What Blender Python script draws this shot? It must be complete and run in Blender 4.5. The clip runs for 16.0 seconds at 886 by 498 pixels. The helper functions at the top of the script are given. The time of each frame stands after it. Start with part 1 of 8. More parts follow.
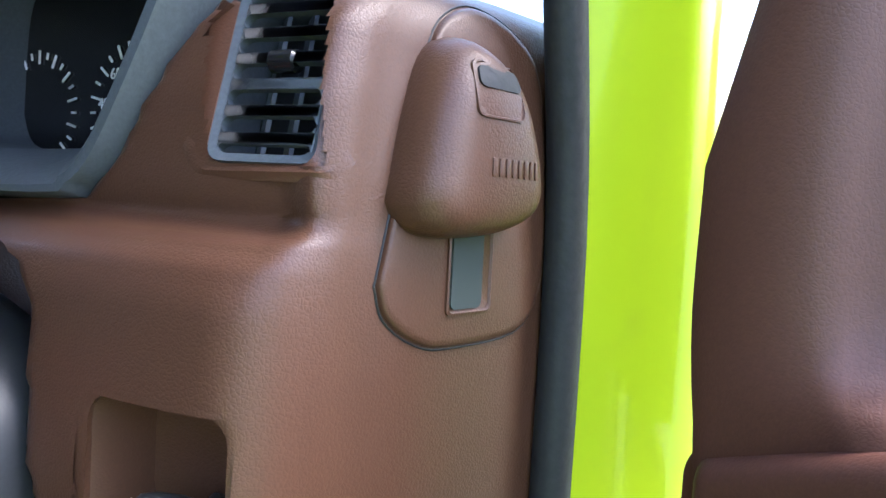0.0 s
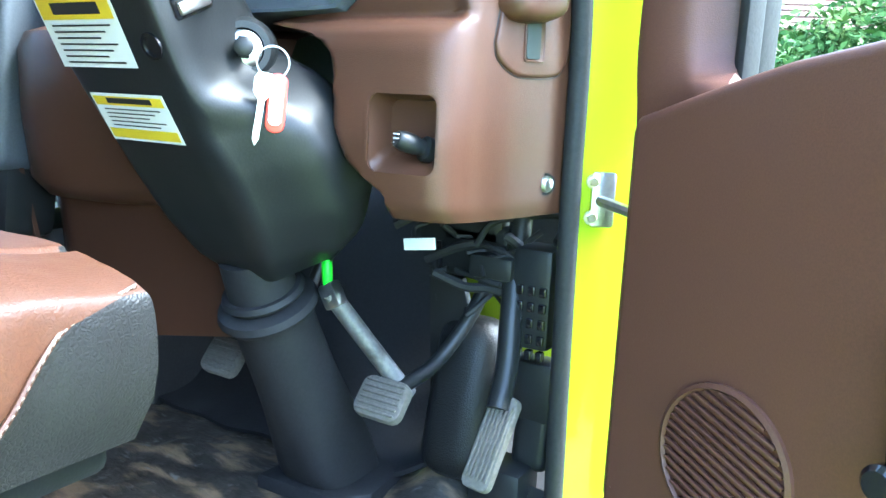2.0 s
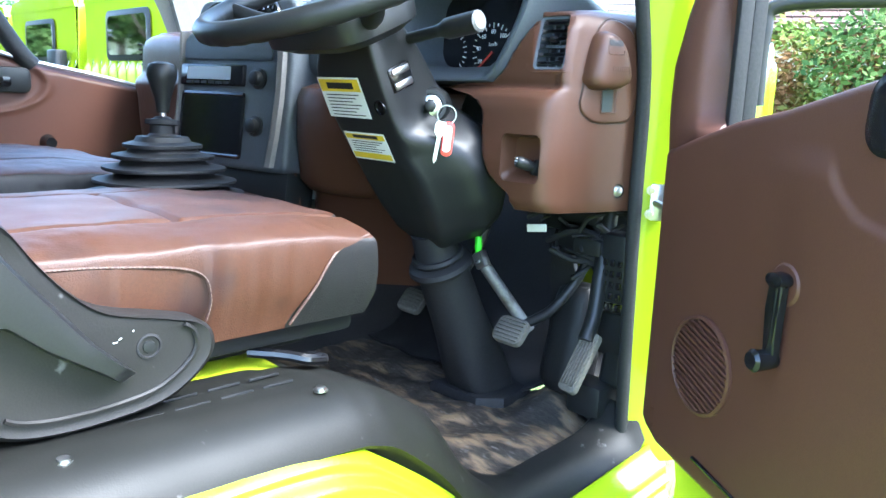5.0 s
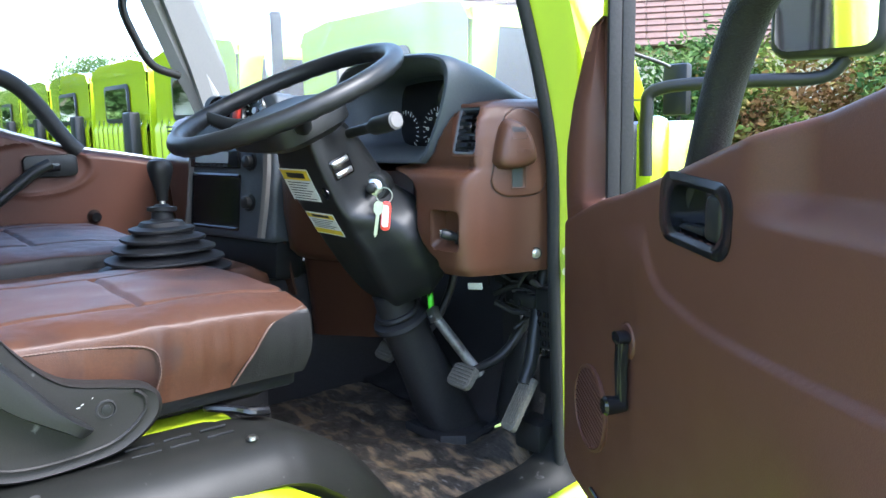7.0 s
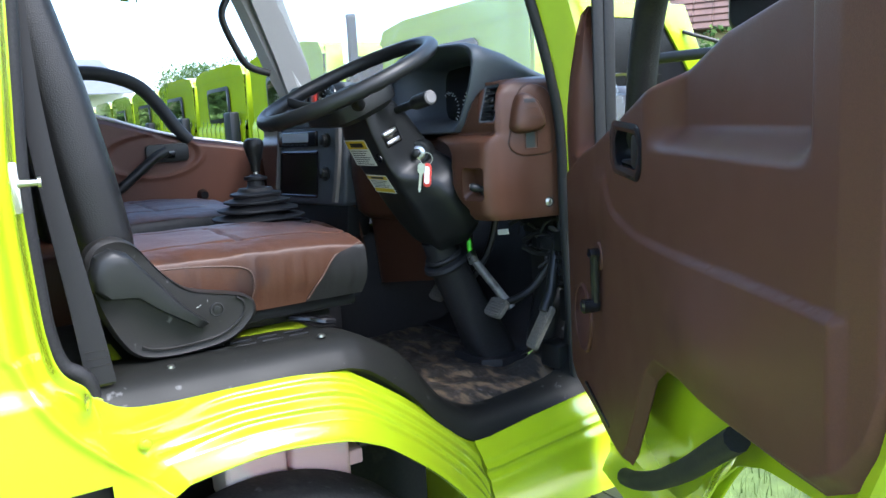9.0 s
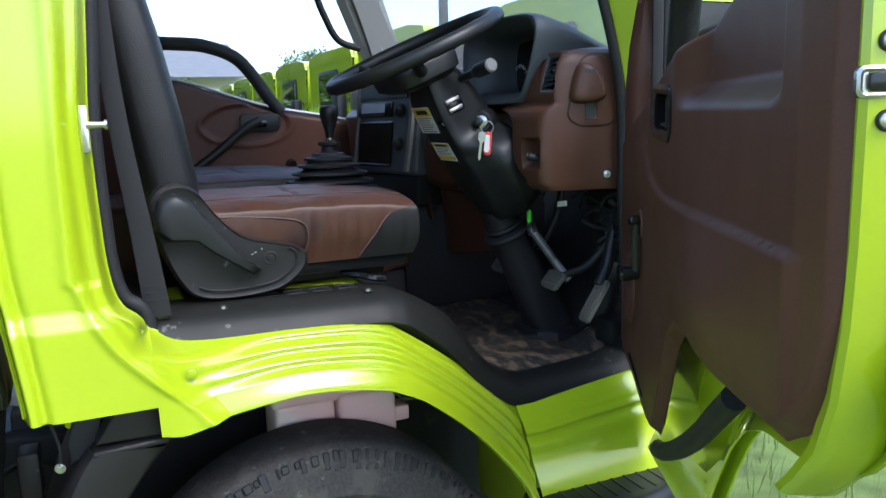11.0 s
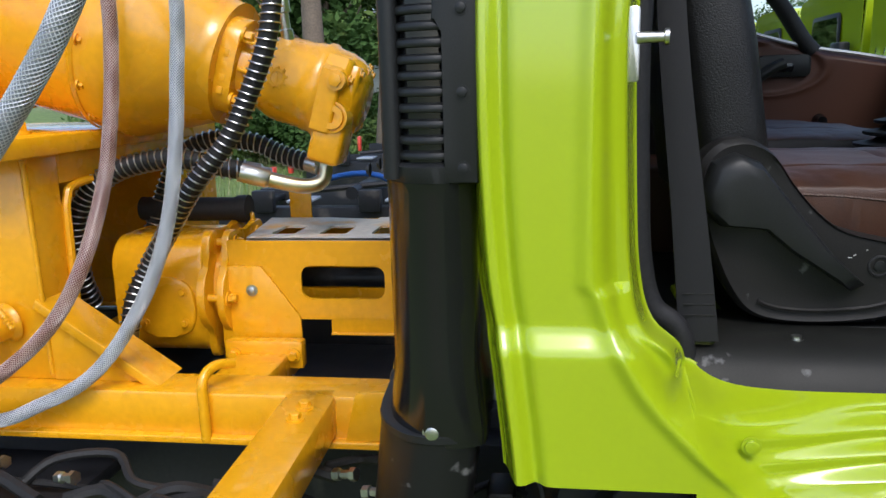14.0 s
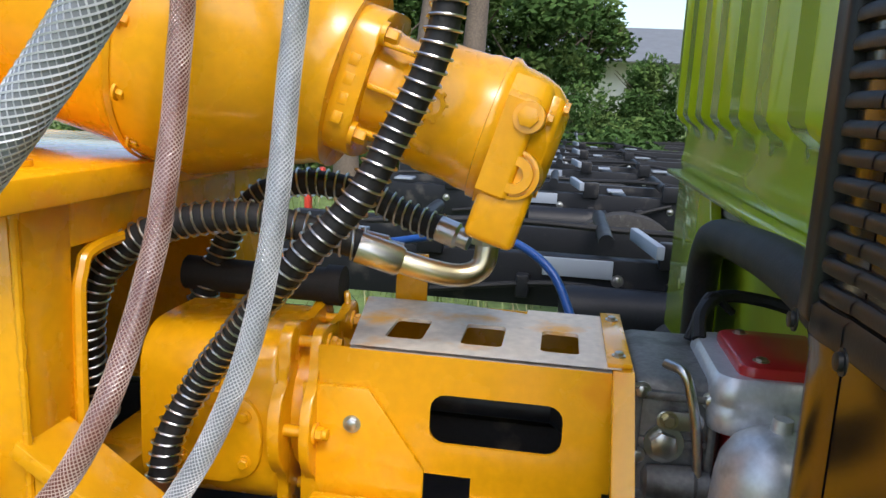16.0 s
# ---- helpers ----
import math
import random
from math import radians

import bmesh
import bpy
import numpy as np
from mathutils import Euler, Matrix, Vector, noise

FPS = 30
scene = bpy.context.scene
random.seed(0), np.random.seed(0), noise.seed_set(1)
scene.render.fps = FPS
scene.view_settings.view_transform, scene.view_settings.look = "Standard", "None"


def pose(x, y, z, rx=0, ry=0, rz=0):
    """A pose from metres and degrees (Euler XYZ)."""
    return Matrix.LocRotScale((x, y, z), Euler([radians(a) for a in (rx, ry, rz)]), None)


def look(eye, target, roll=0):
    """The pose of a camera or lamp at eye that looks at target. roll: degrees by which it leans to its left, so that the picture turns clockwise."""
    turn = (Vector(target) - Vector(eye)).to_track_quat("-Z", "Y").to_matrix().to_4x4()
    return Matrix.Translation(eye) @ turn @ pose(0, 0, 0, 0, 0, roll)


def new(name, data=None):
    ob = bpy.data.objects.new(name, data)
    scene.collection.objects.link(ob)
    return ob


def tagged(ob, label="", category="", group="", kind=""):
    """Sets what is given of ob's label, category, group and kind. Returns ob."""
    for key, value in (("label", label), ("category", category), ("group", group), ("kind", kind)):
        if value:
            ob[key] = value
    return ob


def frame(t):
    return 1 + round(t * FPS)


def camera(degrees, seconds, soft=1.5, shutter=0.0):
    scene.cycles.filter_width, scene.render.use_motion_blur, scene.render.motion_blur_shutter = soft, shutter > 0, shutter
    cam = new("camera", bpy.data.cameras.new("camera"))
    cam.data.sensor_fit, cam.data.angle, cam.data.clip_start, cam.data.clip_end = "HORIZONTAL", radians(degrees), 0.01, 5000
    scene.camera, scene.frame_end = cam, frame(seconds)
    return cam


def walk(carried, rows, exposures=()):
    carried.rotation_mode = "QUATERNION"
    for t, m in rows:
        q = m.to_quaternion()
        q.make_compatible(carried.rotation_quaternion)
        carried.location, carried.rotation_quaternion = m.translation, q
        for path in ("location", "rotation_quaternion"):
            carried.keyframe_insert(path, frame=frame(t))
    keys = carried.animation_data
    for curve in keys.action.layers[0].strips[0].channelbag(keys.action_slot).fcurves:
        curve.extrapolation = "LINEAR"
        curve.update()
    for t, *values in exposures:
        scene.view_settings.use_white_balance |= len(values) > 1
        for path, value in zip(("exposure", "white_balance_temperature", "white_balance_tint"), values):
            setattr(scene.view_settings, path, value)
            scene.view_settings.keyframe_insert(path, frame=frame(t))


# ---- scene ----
cam = camera(59.2, 16.0)
EXPOSURES = [(0, 3.4, 5700, 14), (1, 4.15, 5400, 10), (2.5, 4.6, 5200, -4), (3.7, 4.35, 5250, -4), (5.8, 3.55, 5600, 10), (7, 3.1, 5700, 10), (8.2, 2.75, 5700, 10), (10.5, 1.8, 5700, 10), (12, 1.5, 5800, 10), (13, 1.2, 5900, 10), (14, 0.85, 6100, 10), (16, 1.02, 6400, 10)]
PATH = [
    (0, (0.903, 0.244, 1.43), (-0.074, 1.985, 1.305), 3.4),
    (0.5, (0.949, 0.18, 1.411), (-0.09, 1.873, 1.174), 3.5),
    (1, (0.99, 0.109, 1.388), (-0.043, 1.796, 1.09), 3.0),
    (1.5, (1.042, -0.002, 1.359), (-0.015, 1.662, 1.019), 2.8),
    (2, (1.069, -0.142, 1.342), (0.059, 1.542, 0.962), 2.5),
    (2.5, (1.112, -0.214, 1.372), (0.062, 1.437, 0.958), 2.5),
    (3, (1.232, -0.276, 1.387), (0.022, 1.261, 0.969), 1.7),
    (3.5, (1.305, -0.353, 1.383), (-0.029, 1.075, 0.957), 1.6),
    (3.7, (1.32, -0.377, 1.37), (-0.046, 1.02, 0.944), 2.1),
    (5.8, (1.536, -0.466, 1.462), (0.113, 0.893, 1.108), 1.8),
    (6, (1.57, -0.446, 1.486), (0.126, 0.896, 1.149), 1.0),
    (6.5, (1.657, -0.412, 1.509), (0.171, 0.889, 1.191), -0.5),
    (7, (1.725, -0.4, 1.495), (0.182, 0.831, 1.176), -1.2),
    (7.5, (1.792, -0.438, 1.491), (0.198, 0.729, 1.177), -2.2),
    (8, (1.882, -0.516, 1.464), (0.27, 0.626, 1.154), -3.3),
    (8.2, (1.928, -0.538, 1.45), (0.307, 0.59, 1.133), -3.5),
    (10.3, (2.188, -0.436, 1.454), (0.408, 0.422, 1.147), -2.2),
    (10.5, (2.185, -0.431, 1.446), (0.395, 0.406, 1.137), -2.1),
    (11, (2.173, -0.429, 1.395), (0.367, 0.362, 1.06), -1.7),
    (11.5, (2.124, -0.437, 1.335), (0.303, 0.297, 0.949), -0.4),
    (12, (2.011, -0.507, 1.306), (0.116, -0.001, 0.915), 0.3),
    (12.5, (1.9, -0.537, 1.322), (-0.021, -0.146, 0.927), 0.2),
    (13, (1.791, -0.489, 1.313), (-0.153, -0.247, 0.911), -0.3),
    (13.5, (1.697, -0.455, 1.339), (-0.259, -0.554, 0.936), -2.0),
    (14, (1.644, -0.516, 1.355), (-0.294, -0.801, 0.952), -1.6),
    (14.5, (1.554, -0.589, 1.345), (-0.363, -0.992, 0.941), 0.6),
    (15, (1.407, -0.716, 1.353), (-0.52, -1.089, 0.968), 2.2),
    (15.5, (1.311, -0.834, 1.374), (-0.635, -1.121, 1.017), 3.1),
    (16, (1.139, -0.867, 1.388), (-0.806, -1.151, 1.015), 2.9),
]
walk(cam, [(t, look(eye, target, roll)) for t, eye, target, roll in PATH], EXPOSURES)
from mathutils.bvhtree import BVHTree

# ---------------------------------------------------------------- light
scene.world = bpy.data.worlds.new("sky")
scene.world.use_nodes = True
wn = scene.world.node_tree.nodes
sky = wn.new("ShaderNodeTexSky")
sky.sky_type, sky.sun_disc = "NISHITA", False
sky.sun_elevation, sky.sun_rotation = radians(52), radians(69)
sky.air_density, sky.dust_density, sky.ozone_density = 1.0, 2.5, 1.0
scene.world.node_tree.links.new(sky.outputs[0], wn["Background"].inputs[0])
wn["Background"].inputs[1].default_value = 0.15
sun = new("sun", bpy.data.lights.new("sun", "SUN"))
sun.data.energy, sun.data.angle, sun.data.color = 0.95, radians(22), (1.0, 0.97, 0.93)
sun.matrix_world = look((5.83, 2.24, 8), (0, 0, 0))

# ---------------------------------------------------------------- materials


def material(name, color, rough=0.5, metal=0.0, second=None, patch=(6.0, 0.5), grain=(0, 0), bump=0.0, coat=0.0, vary=0.12, spec=0.5, relief="noise", stretch=None, scratch=0.0, rand=0.0):
    """A surface: base colour with a second colour in patches, fine grain, relief and wear."""
    m = bpy.data.materials.new(name)
    m.use_nodes = True
    nt, n = m.node_tree, m.node_tree.nodes
    link = nt.links.new
    p = n["Principled BSDF"]
    p.inputs["Roughness"].default_value, p.inputs["Metallic"].default_value = rough, metal
    p.inputs["Coat Weight"].default_value, p.inputs["Coat Roughness"].default_value = coat, 0.06
    p.inputs["Specular IOR Level"].default_value = spec
    tc = n.new("ShaderNodeTexCoord")
    co = tc.outputs["Object"]
    if stretch:
        mp = n.new("ShaderNodeMapping")
        mp.inputs["Scale"].default_value = stretch
        link(co, mp.inputs["Vector"])
        co = mp.outputs[0]

    def noise_tex(scale, detail=4.0):
        t = n.new("ShaderNodeTexNoise")
        t.inputs["Scale"].default_value, t.inputs["Detail"].default_value = scale, detail
        link(co, t.inputs["Vector"])
        return t.outputs["Fac"]

    def ramp(src, lo, hi):
        r = n.new("ShaderNodeMapRange")
        r.inputs["From Min"].default_value, r.inputs["From Max"].default_value = lo, hi
        link(src, r.inputs["Value"])
        return r.outputs[0]

    def mix(fac, a, b):
        x = n.new("ShaderNodeMix")
        x.data_type = "RGBA"
        for sock, v in ((x.inputs["Factor"], fac), (x.inputs["A"], a), (x.inputs["B"], b)):
            if isinstance(v, (int, float)):
                sock.default_value = v
            elif isinstance(v, tuple):
                sock.default_value = (*v, 1.0)
            else:
                link(v, sock)
        return x.outputs["Result"]

    shade = tuple(c * (1 - vary) for c in color)
    col = mix(ramp(noise_tex(3.0), 0.3, 0.7), shade, color)
    fine = noise_tex(grain[0] or 180.0, 2.0)
    if grain[1]:
        col = mix(ramp(fine, 0.35, 0.75), col, tuple(min(1, c * (1 + grain[1])) for c in color))
    if second:
        col = mix(ramp(noise_tex(patch[0], 8.0), patch[1], patch[1] + 0.12), col, second)
    if scratch:
        col = mix(ramp(noise_tex(35.0, 9.0), 0.68 - scratch, 0.76), col, tuple(0.5 * c + 0.12 for c in color))
    if rand:
        oi = n.new("ShaderNodeObjectInfo")
        hs = n.new("ShaderNodeHueSaturation")
        rr = n.new("ShaderNodeMapRange")
        rr.inputs["To Min"].default_value, rr.inputs["To Max"].default_value = 1 - rand, 1 + rand
        link(oi.outputs["Random"], rr.inputs["Value"])
        link(rr.outputs[0], hs.inputs["Value"])
        link(col, hs.inputs["Color"])
        col = hs.outputs[0]
    link(col, p.inputs["Base Color"])
    rg = n.new("ShaderNodeMapRange")
    rg.inputs["To Min"].default_value, rg.inputs["To Max"].default_value = rough * 0.85, min(1.0, rough * 1.15 + 0.02)
    link(noise_tex(14.0, 6.0), rg.inputs["Value"])
    link(rg.outputs[0], p.inputs["Roughness"])
    if bump:
        b = n.new("ShaderNodeBump")
        b.inputs["Strength"].default_value, b.inputs["Distance"].default_value = bump, 0.002
        if relief == "leather":
            v = n.new("ShaderNodeTexVoronoi")
            v.feature, v.inputs["Scale"].default_value = "DISTANCE_TO_EDGE", grain[0] or 300.0
            link(co, v.inputs["Vector"])
            link(ramp(v.outputs["Distance"], 0.0, 0.25), b.inputs["Height"])
        elif relief == "weave":
            w = n.new("ShaderNodeTexWave")
            w.inputs["Scale"].default_value = grain[0] or 300.0
            link(co, w.inputs["Vector"])
            link(w.outputs["Fac"], b.inputs["Height"])
        else:
            link(fine, b.inputs["Height"])
        link(b.outputs[0], p.inputs["Normal"])
    return m


def glass(name, tint=(0.9, 0.95, 0.95), rough=0.0, haze=0.0):
    """Thin clear glass, with an even pale film that puts haze over the view."""
    m = bpy.data.materials.new(name)
    m.use_nodes = True
    nt, n = m.node_tree, m.node_tree.nodes
    tr, gl, mx = (n.new(k) for k in ("ShaderNodeBsdfTransparent", "ShaderNodeBsdfGlossy", "ShaderNodeMixShader"))
    tr.inputs[0].default_value, gl.inputs["Roughness"].default_value = (*tint, 1), rough
    mx.inputs[0].default_value = 0.05
    nt.links.new(tr.outputs[0], mx.inputs[1])
    nt.links.new(gl.outputs[0], mx.inputs[2])
    last = mx
    if haze:
        df, dm = n.new("ShaderNodeBsdfTranslucent"), n.new("ShaderNodeMixShader")
        df.inputs[0].default_value, dm.inputs[0].default_value = (0.85, 0.85, 0.82, 1), haze
        nt.links.new(mx.outputs[0], dm.inputs[1])
        nt.links.new(df.outputs[0], dm.inputs[2])
        last = dm
    nt.links.new(last.outputs[0], n["Material Output"].inputs[0])
    return m


LIME = material("lime_paint", (0.345, 0.455, 0.006), 0.22, coat=0.8, vary=0.06)
LIME_DULL = material("lime_paint_inside", (0.38, 0.48, 0.010), 0.5, vary=0.15)
YELLOW = material("orange_yellow_paint", (0.80, 0.375, 0.003), 0.26, coat=0.45, vary=0.10, bump=0.05, grain=(70, 0.03), second=(0.72, 0.27, 0.005), patch=(7.0, 0.62))
BROWN = material("brown_moulded_plastic", (0.062, 0.0270, 0.0150), 0.38, spec=0.32, grain=(520, 0.08), bump=0.10, relief="leather", vary=0.10)
DOORBROWN = material("brown_door_plastic", (0.076, 0.0315, 0.021), 0.44, spec=0.28, grain=(520, 0.08), bump=0.09, relief="leather", vary=0.12)
LEATHER = material("brown_seat_leatherette", (0.048, 0.0184, 0.0085), 0.48, spec=0.40, grain=(300, 0.12), bump=0.12, relief="leather", vary=0.2, second=(0.027, 0.012, 0.009), patch=(9.0, 0.55))
BLACKLEATHER = material("black_seat_leatherette", (0.010, 0.010, 0.010), 0.40, spec=0.30, grain=(300, 0.15), bump=0.2, relief="leather", vary=0.2)
BLACK = material("black_plastic", (0.0120, 0.0128, 0.0132), 0.40, spec=0.31, grain=(480, 0.2), bump=0.06, vary=0.2)
GREYPLASTIC = material("dark_grey_plastic", (0.0125, 0.012, 0.0115), 0.46, spec=0.27, grain=(480, 0.2), bump=0.08, vary=0.15, scratch=0.006)
GLOSSBLACK = material("glossy_black_plastic", (0.008, 0.008, 0.009), 0.16, vary=0.1)
DUCTBLACK = material("satin_black_plastic", (0.009, 0.009, 0.010), 0.34, spec=0.35, vary=0.15, scratch=0.004)
CHARCOAL = material("charcoal_dash_plastic", (0.055, 0.063, 0.073), 0.5, grain=(380, 0.2), bump=0.15, vary=0.15)
RUBBER = material("black_rubber", (0.013, 0.013, 0.014), 0.62, spec=0.35, grain=(200, 0.3), bump=0.2, vary=0.2)
KNURL = material("finely_ribbed_black_rubber", (0.009, 0.009, 0.0095), 0.5, spec=0.3, grain=(330, 0.5), bump=0.7, vary=0.2, stretch=(1.0, 1.0, 2.0))
TYRE = material("worn_tyre_rubber", (0.034, 0.0325, 0.031), 0.85, spec=0.3, grain=(160, 0.4), bump=0.5, second=(0.055, 0.051, 0.046), patch=(22.0, 0.52), vary=0.3, scratch=0.05)
MAT = material("dirty_rubber_floor_mat", (0.024, 0.021, 0.017), 0.55, second=(0.16, 0.115, 0.068), patch=(13.0, 0.50), grain=(70, 0.9), bump=0.9, vary=0.4, stretch=(1.0, 2.4, 1.0), scratch=0.07)
PEDAL = material("dusty_pedal_rubber", (0.09, 0.082, 0.068), 0.8, grain=(200, 0.3), bump=0.3, vary=0.25)
STEEL = material("bare_steel", (0.55, 0.55, 0.54), 0.28, metal=1.0, vary=0.15, grain=(120, 0.1), bump=0.05)
ZINC = material("yellow_zinc_fitting", (0.62, 0.55, 0.36), 0.3, metal=1.0, vary=0.2, second=(0.5, 0.5, 0.46), patch=(20, 0.5))
CHASSIS = material("black_chassis_paint", (0.012, 0.013, 0.016), 0.45, spec=0.28, vary=0.2, second=(0.06, 0.055, 0.05), patch=(9, 0.6), grain=(120, 0.2), bump=0.1)
GREYFRAME = material("grey_primer_rail", (0.30, 0.34, 0.40), 0.5, vary=0.12)
WHITE = material("white_print", (0.75, 0.75, 0.73), 0.5, vary=0.05)
PRINT = material("black_print", (0.02, 0.02, 0.02), 0.5)
STICKERYELLOW = material("yellow_sticker", (0.72, 0.52, 0.02), 0.4, vary=0.05)
BLUEPRINT = material("blue_sticker", (0.03, 0.12, 0.42), 0.4, vary=0.05)
REDPAINT = material("red_cover_paint", (0.42, 0.015, 0.015), 0.35, coat=0.3, vary=0.15)
REDFOB = material("red_fob_plastic", (0.62, 0.06, 0.04), 0.3, vary=0.1)
GREENCLIP = material("bright_green_tape", (0.12, 0.75, 0.02), 0.45)
SILLBLACK = material("worn_black_sill_plastic", (0.0105, 0.0108, 0.0095), 0.46, spec=0.20, grain=(480, 0.2), bump=0.08, vary=0.25, scratch=0.004)
# pale base with orange-yellow patches, for the guard's top sheets
PALETOP = material("pale_yellow_top_sheet", (0.62, 0.55, 0.47), 0.42, vary=0.15, second=(0.72, 0.36, 0.03), patch=(9.0, 0.56), grain=(60, 0.15), bump=0.08, scratch=0.06)
CLEANALU = material("machined_aluminium", (0.62, 0.63, 0.64), 0.36, metal=0.55, vary=0.12, second=(0.36, 0.36, 0.36), patch=(18, 0.58), grain=(140, 0.1), bump=0.08)
GEARCAST = material("dull_grey_casting", (0.17, 0.168, 0.16), 0.5, metal=0.5, vary=0.25, second=(0.08, 0.075, 0.068), patch=(22, 0.53), grain=(160, 0.2), bump=0.3)
SLOTGREY = material("dull_grey_slot", (0.042, 0.050, 0.044), 0.8, spec=0.2, vary=0.2)
WEBBING = material("black_belt_webbing", (0.011, 0.011, 0.012), 0.6, spec=0.25, grain=(900, 0.25), bump=0.1, vary=0.15)
GREYTRIM = material("grey_pillar_trim", (0.11, 0.105, 0.10), 0.55, grain=(300, 0.1), bump=0.1)
# for the unseen headliner, set this pale to bounce light into the cab
HEADLINER = material("pale_bounce_headliner", (0.55, 0.54, 0.52), 0.9, grain=(200, 0.1), bump=0.15)
PILLARGREY = material("light_grey_pillar_trim", (0.26, 0.255, 0.25), 0.6, grain=(300, 0.1), bump=0.1)
SILVER = material("silver_trim", (0.42, 0.42, 0.43), 0.35, metal=0.5)
RESERVOIR = material("milky_pink_plastic", (0.80, 0.52, 0.48), 0.45, second=(0.66, 0.60, 0.52), patch=(4, 0.5), vary=0.1)
THREAD = material("pale_sewing_thread", (0.10, 0.068, 0.050), 0.7, vary=0.3)
CREAMWALL = material("cream_plaster_wall", (0.60, 0.53, 0.40), 0.85, vary=0.12, second=(0.40, 0.36, 0.29), patch=(1.0, 0.6))
CLEARHOSE = material("braided_clear_hose", (0.20, 0.215, 0.24), 0.25, vary=0.2, coat=0.6)
REDHOSE = material("braided_red_hose", (0.16, 0.055, 0.045), 0.25, vary=0.25, coat=0.6)
BRAID = material("white_hose_braid", (0.52, 0.54, 0.58), 0.35, coat=0.5)
REDBRAID = material("pale_red_hose_braid", (0.50, 0.36, 0.32), 0.35, coat=0.5)
BLUEHOSE = material("blue_air_line", (0.02, 0.10, 0.42), 0.35)
MIRROR = material("mirror_glass", (0.85, 0.88, 0.9), 0.03, metal=1.0, vary=0.0)
# the film imitates the washed-out haze of the view outside
HAZEGLASS = glass("hazed_windscreen_glass", haze=0.05)
GROUND = material("meadow_ground", (0.11, 0.16, 0.04), 0.9, second=(0.20, 0.18, 0.09), patch=(0.35, 0.56), grain=(9.0, 0.5), bump=0.6, vary=0.35)
GRASS = material("long_grass", (0.17, 0.24, 0.06), 0.7, vary=0.4, second=(0.40, 0.36, 0.20), patch=(1.2, 0.53))
LEAF = material("hedge_leaves", (0.064, 0.13, 0.030), 0.85, spec=0.2, vary=0.4, second=(0.115, 0.175, 0.045), patch=(1.5, 0.5))
LEAFRED = material("reddish_hedge_leaves", (0.22, 0.115, 0.04), 0.85, spec=0.2, vary=0.4, second=(0.15, 0.21, 0.04), patch=(1.5, 0.47))
BARK = material("tree_bark", (0.13, 0.10, 0.075), 0.9, grain=(40, 0.3), bump=0.6, vary=0.3)
TILEROOF = material("clay_roof_tiles", (0.15, 0.085, 0.062), 0.8, vary=0.3, second=(0.10, 0.06, 0.045), patch=(2.0, 0.55), rand=0.15)
WALLWHITE = material("white_plaster_wall", (0.74, 0.74, 0.72), 0.8, vary=0.1, second=(0.5, 0.49, 0.46), patch=(1.0, 0.66))
SHEETROOF = material("grey_sheet_roof", (0.17, 0.18, 0.19), 0.7, vary=0.15)

# ---------------------------------------------------------------- building helpers
W = {}
SHIFT = [Vector((0, 0, 0))]
UP = Vector((0, 0, 1))


def thing(name, at=(0, 0, 0), label="", category="", group="", kind="", turn=None):
    ob = new(name)
    ob.empty_display_size = 0.05
    m = Matrix.Translation(Vector(at) + SHIFT[0]) @ (turn or Matrix())
    ob.matrix_basis, W[ob] = m, m
    return tagged(ob, label, category, group, kind)


def part(name, bm, mat, parent=None, label="", smooth=38, kind="", local=False, category="", mats=()):
    """Links a bmesh as one mesh object under a thing or a part; its vertices are in world space, or in the thing's own (local)."""
    m = W[parent] if parent else Matrix()
    if not local:
        bm.transform(m.inverted() @ Matrix.Translation(SHIFT[0]))
    bmesh.ops.recalc_face_normals(bm, faces=bm.faces)
    me = bpy.data.meshes.new(name)
    bm.to_mesh(me)
    bm.free()
    for x in (mat, *mats):
        me.materials.append(x)
    me.shade_smooth()
    me.set_sharp_from_angle(angle=radians(smooth))
    ob = new(name, me)
    if parent:
        ob.parent = parent
    W[ob] = m
    return tagged(ob, label, category, "", kind)


def B():
    return bmesh.new()


def rbox(bm, c, s, r=0.004, rot=None, seg=2):
    """A box with rounded edges, centre c, size s."""
    made = bmesh.ops.create_cube(bm, size=1.0)
    vs = made["verts"]
    m = Matrix.Translation(c) @ (rot.to_4x4() if rot else Matrix())
    bmesh.ops.scale(bm, vec=s, verts=vs)
    r = min(r, 0.49 * min(s))
    if r > 0:
        es = list({e for v in vs for e in v.link_edges})
        out = bmesh.ops.bevel(bm, geom=es, offset=r, segments=seg, affect="EDGES", profile=0.5)
        vs = list({v for f in out["faces"] for v in f.verts} | {v for v in vs if v.is_valid})
    bmesh.ops.transform(bm, matrix=m, verts=vs)
    return vs


def loft(bm, rings, closed=True, caps=True, loop=False):
    """Skin through rings of equally many points."""
    vr = [[bm.verts.new(p) for p in ring] for ring in rings]
    n = len(vr[0])
    for a, b in zip(vr, vr[1:] + vr[:1] if loop else vr[1:]):
        for i in range(n if closed else n - 1):
            j = (i + 1) % n
            bm.faces.new((a[i], a[j], b[j], b[i]))
    if caps and closed and not loop:
        bm.faces.new(vr[0][::-1])
        bm.faces.new(vr[-1])
    return vr


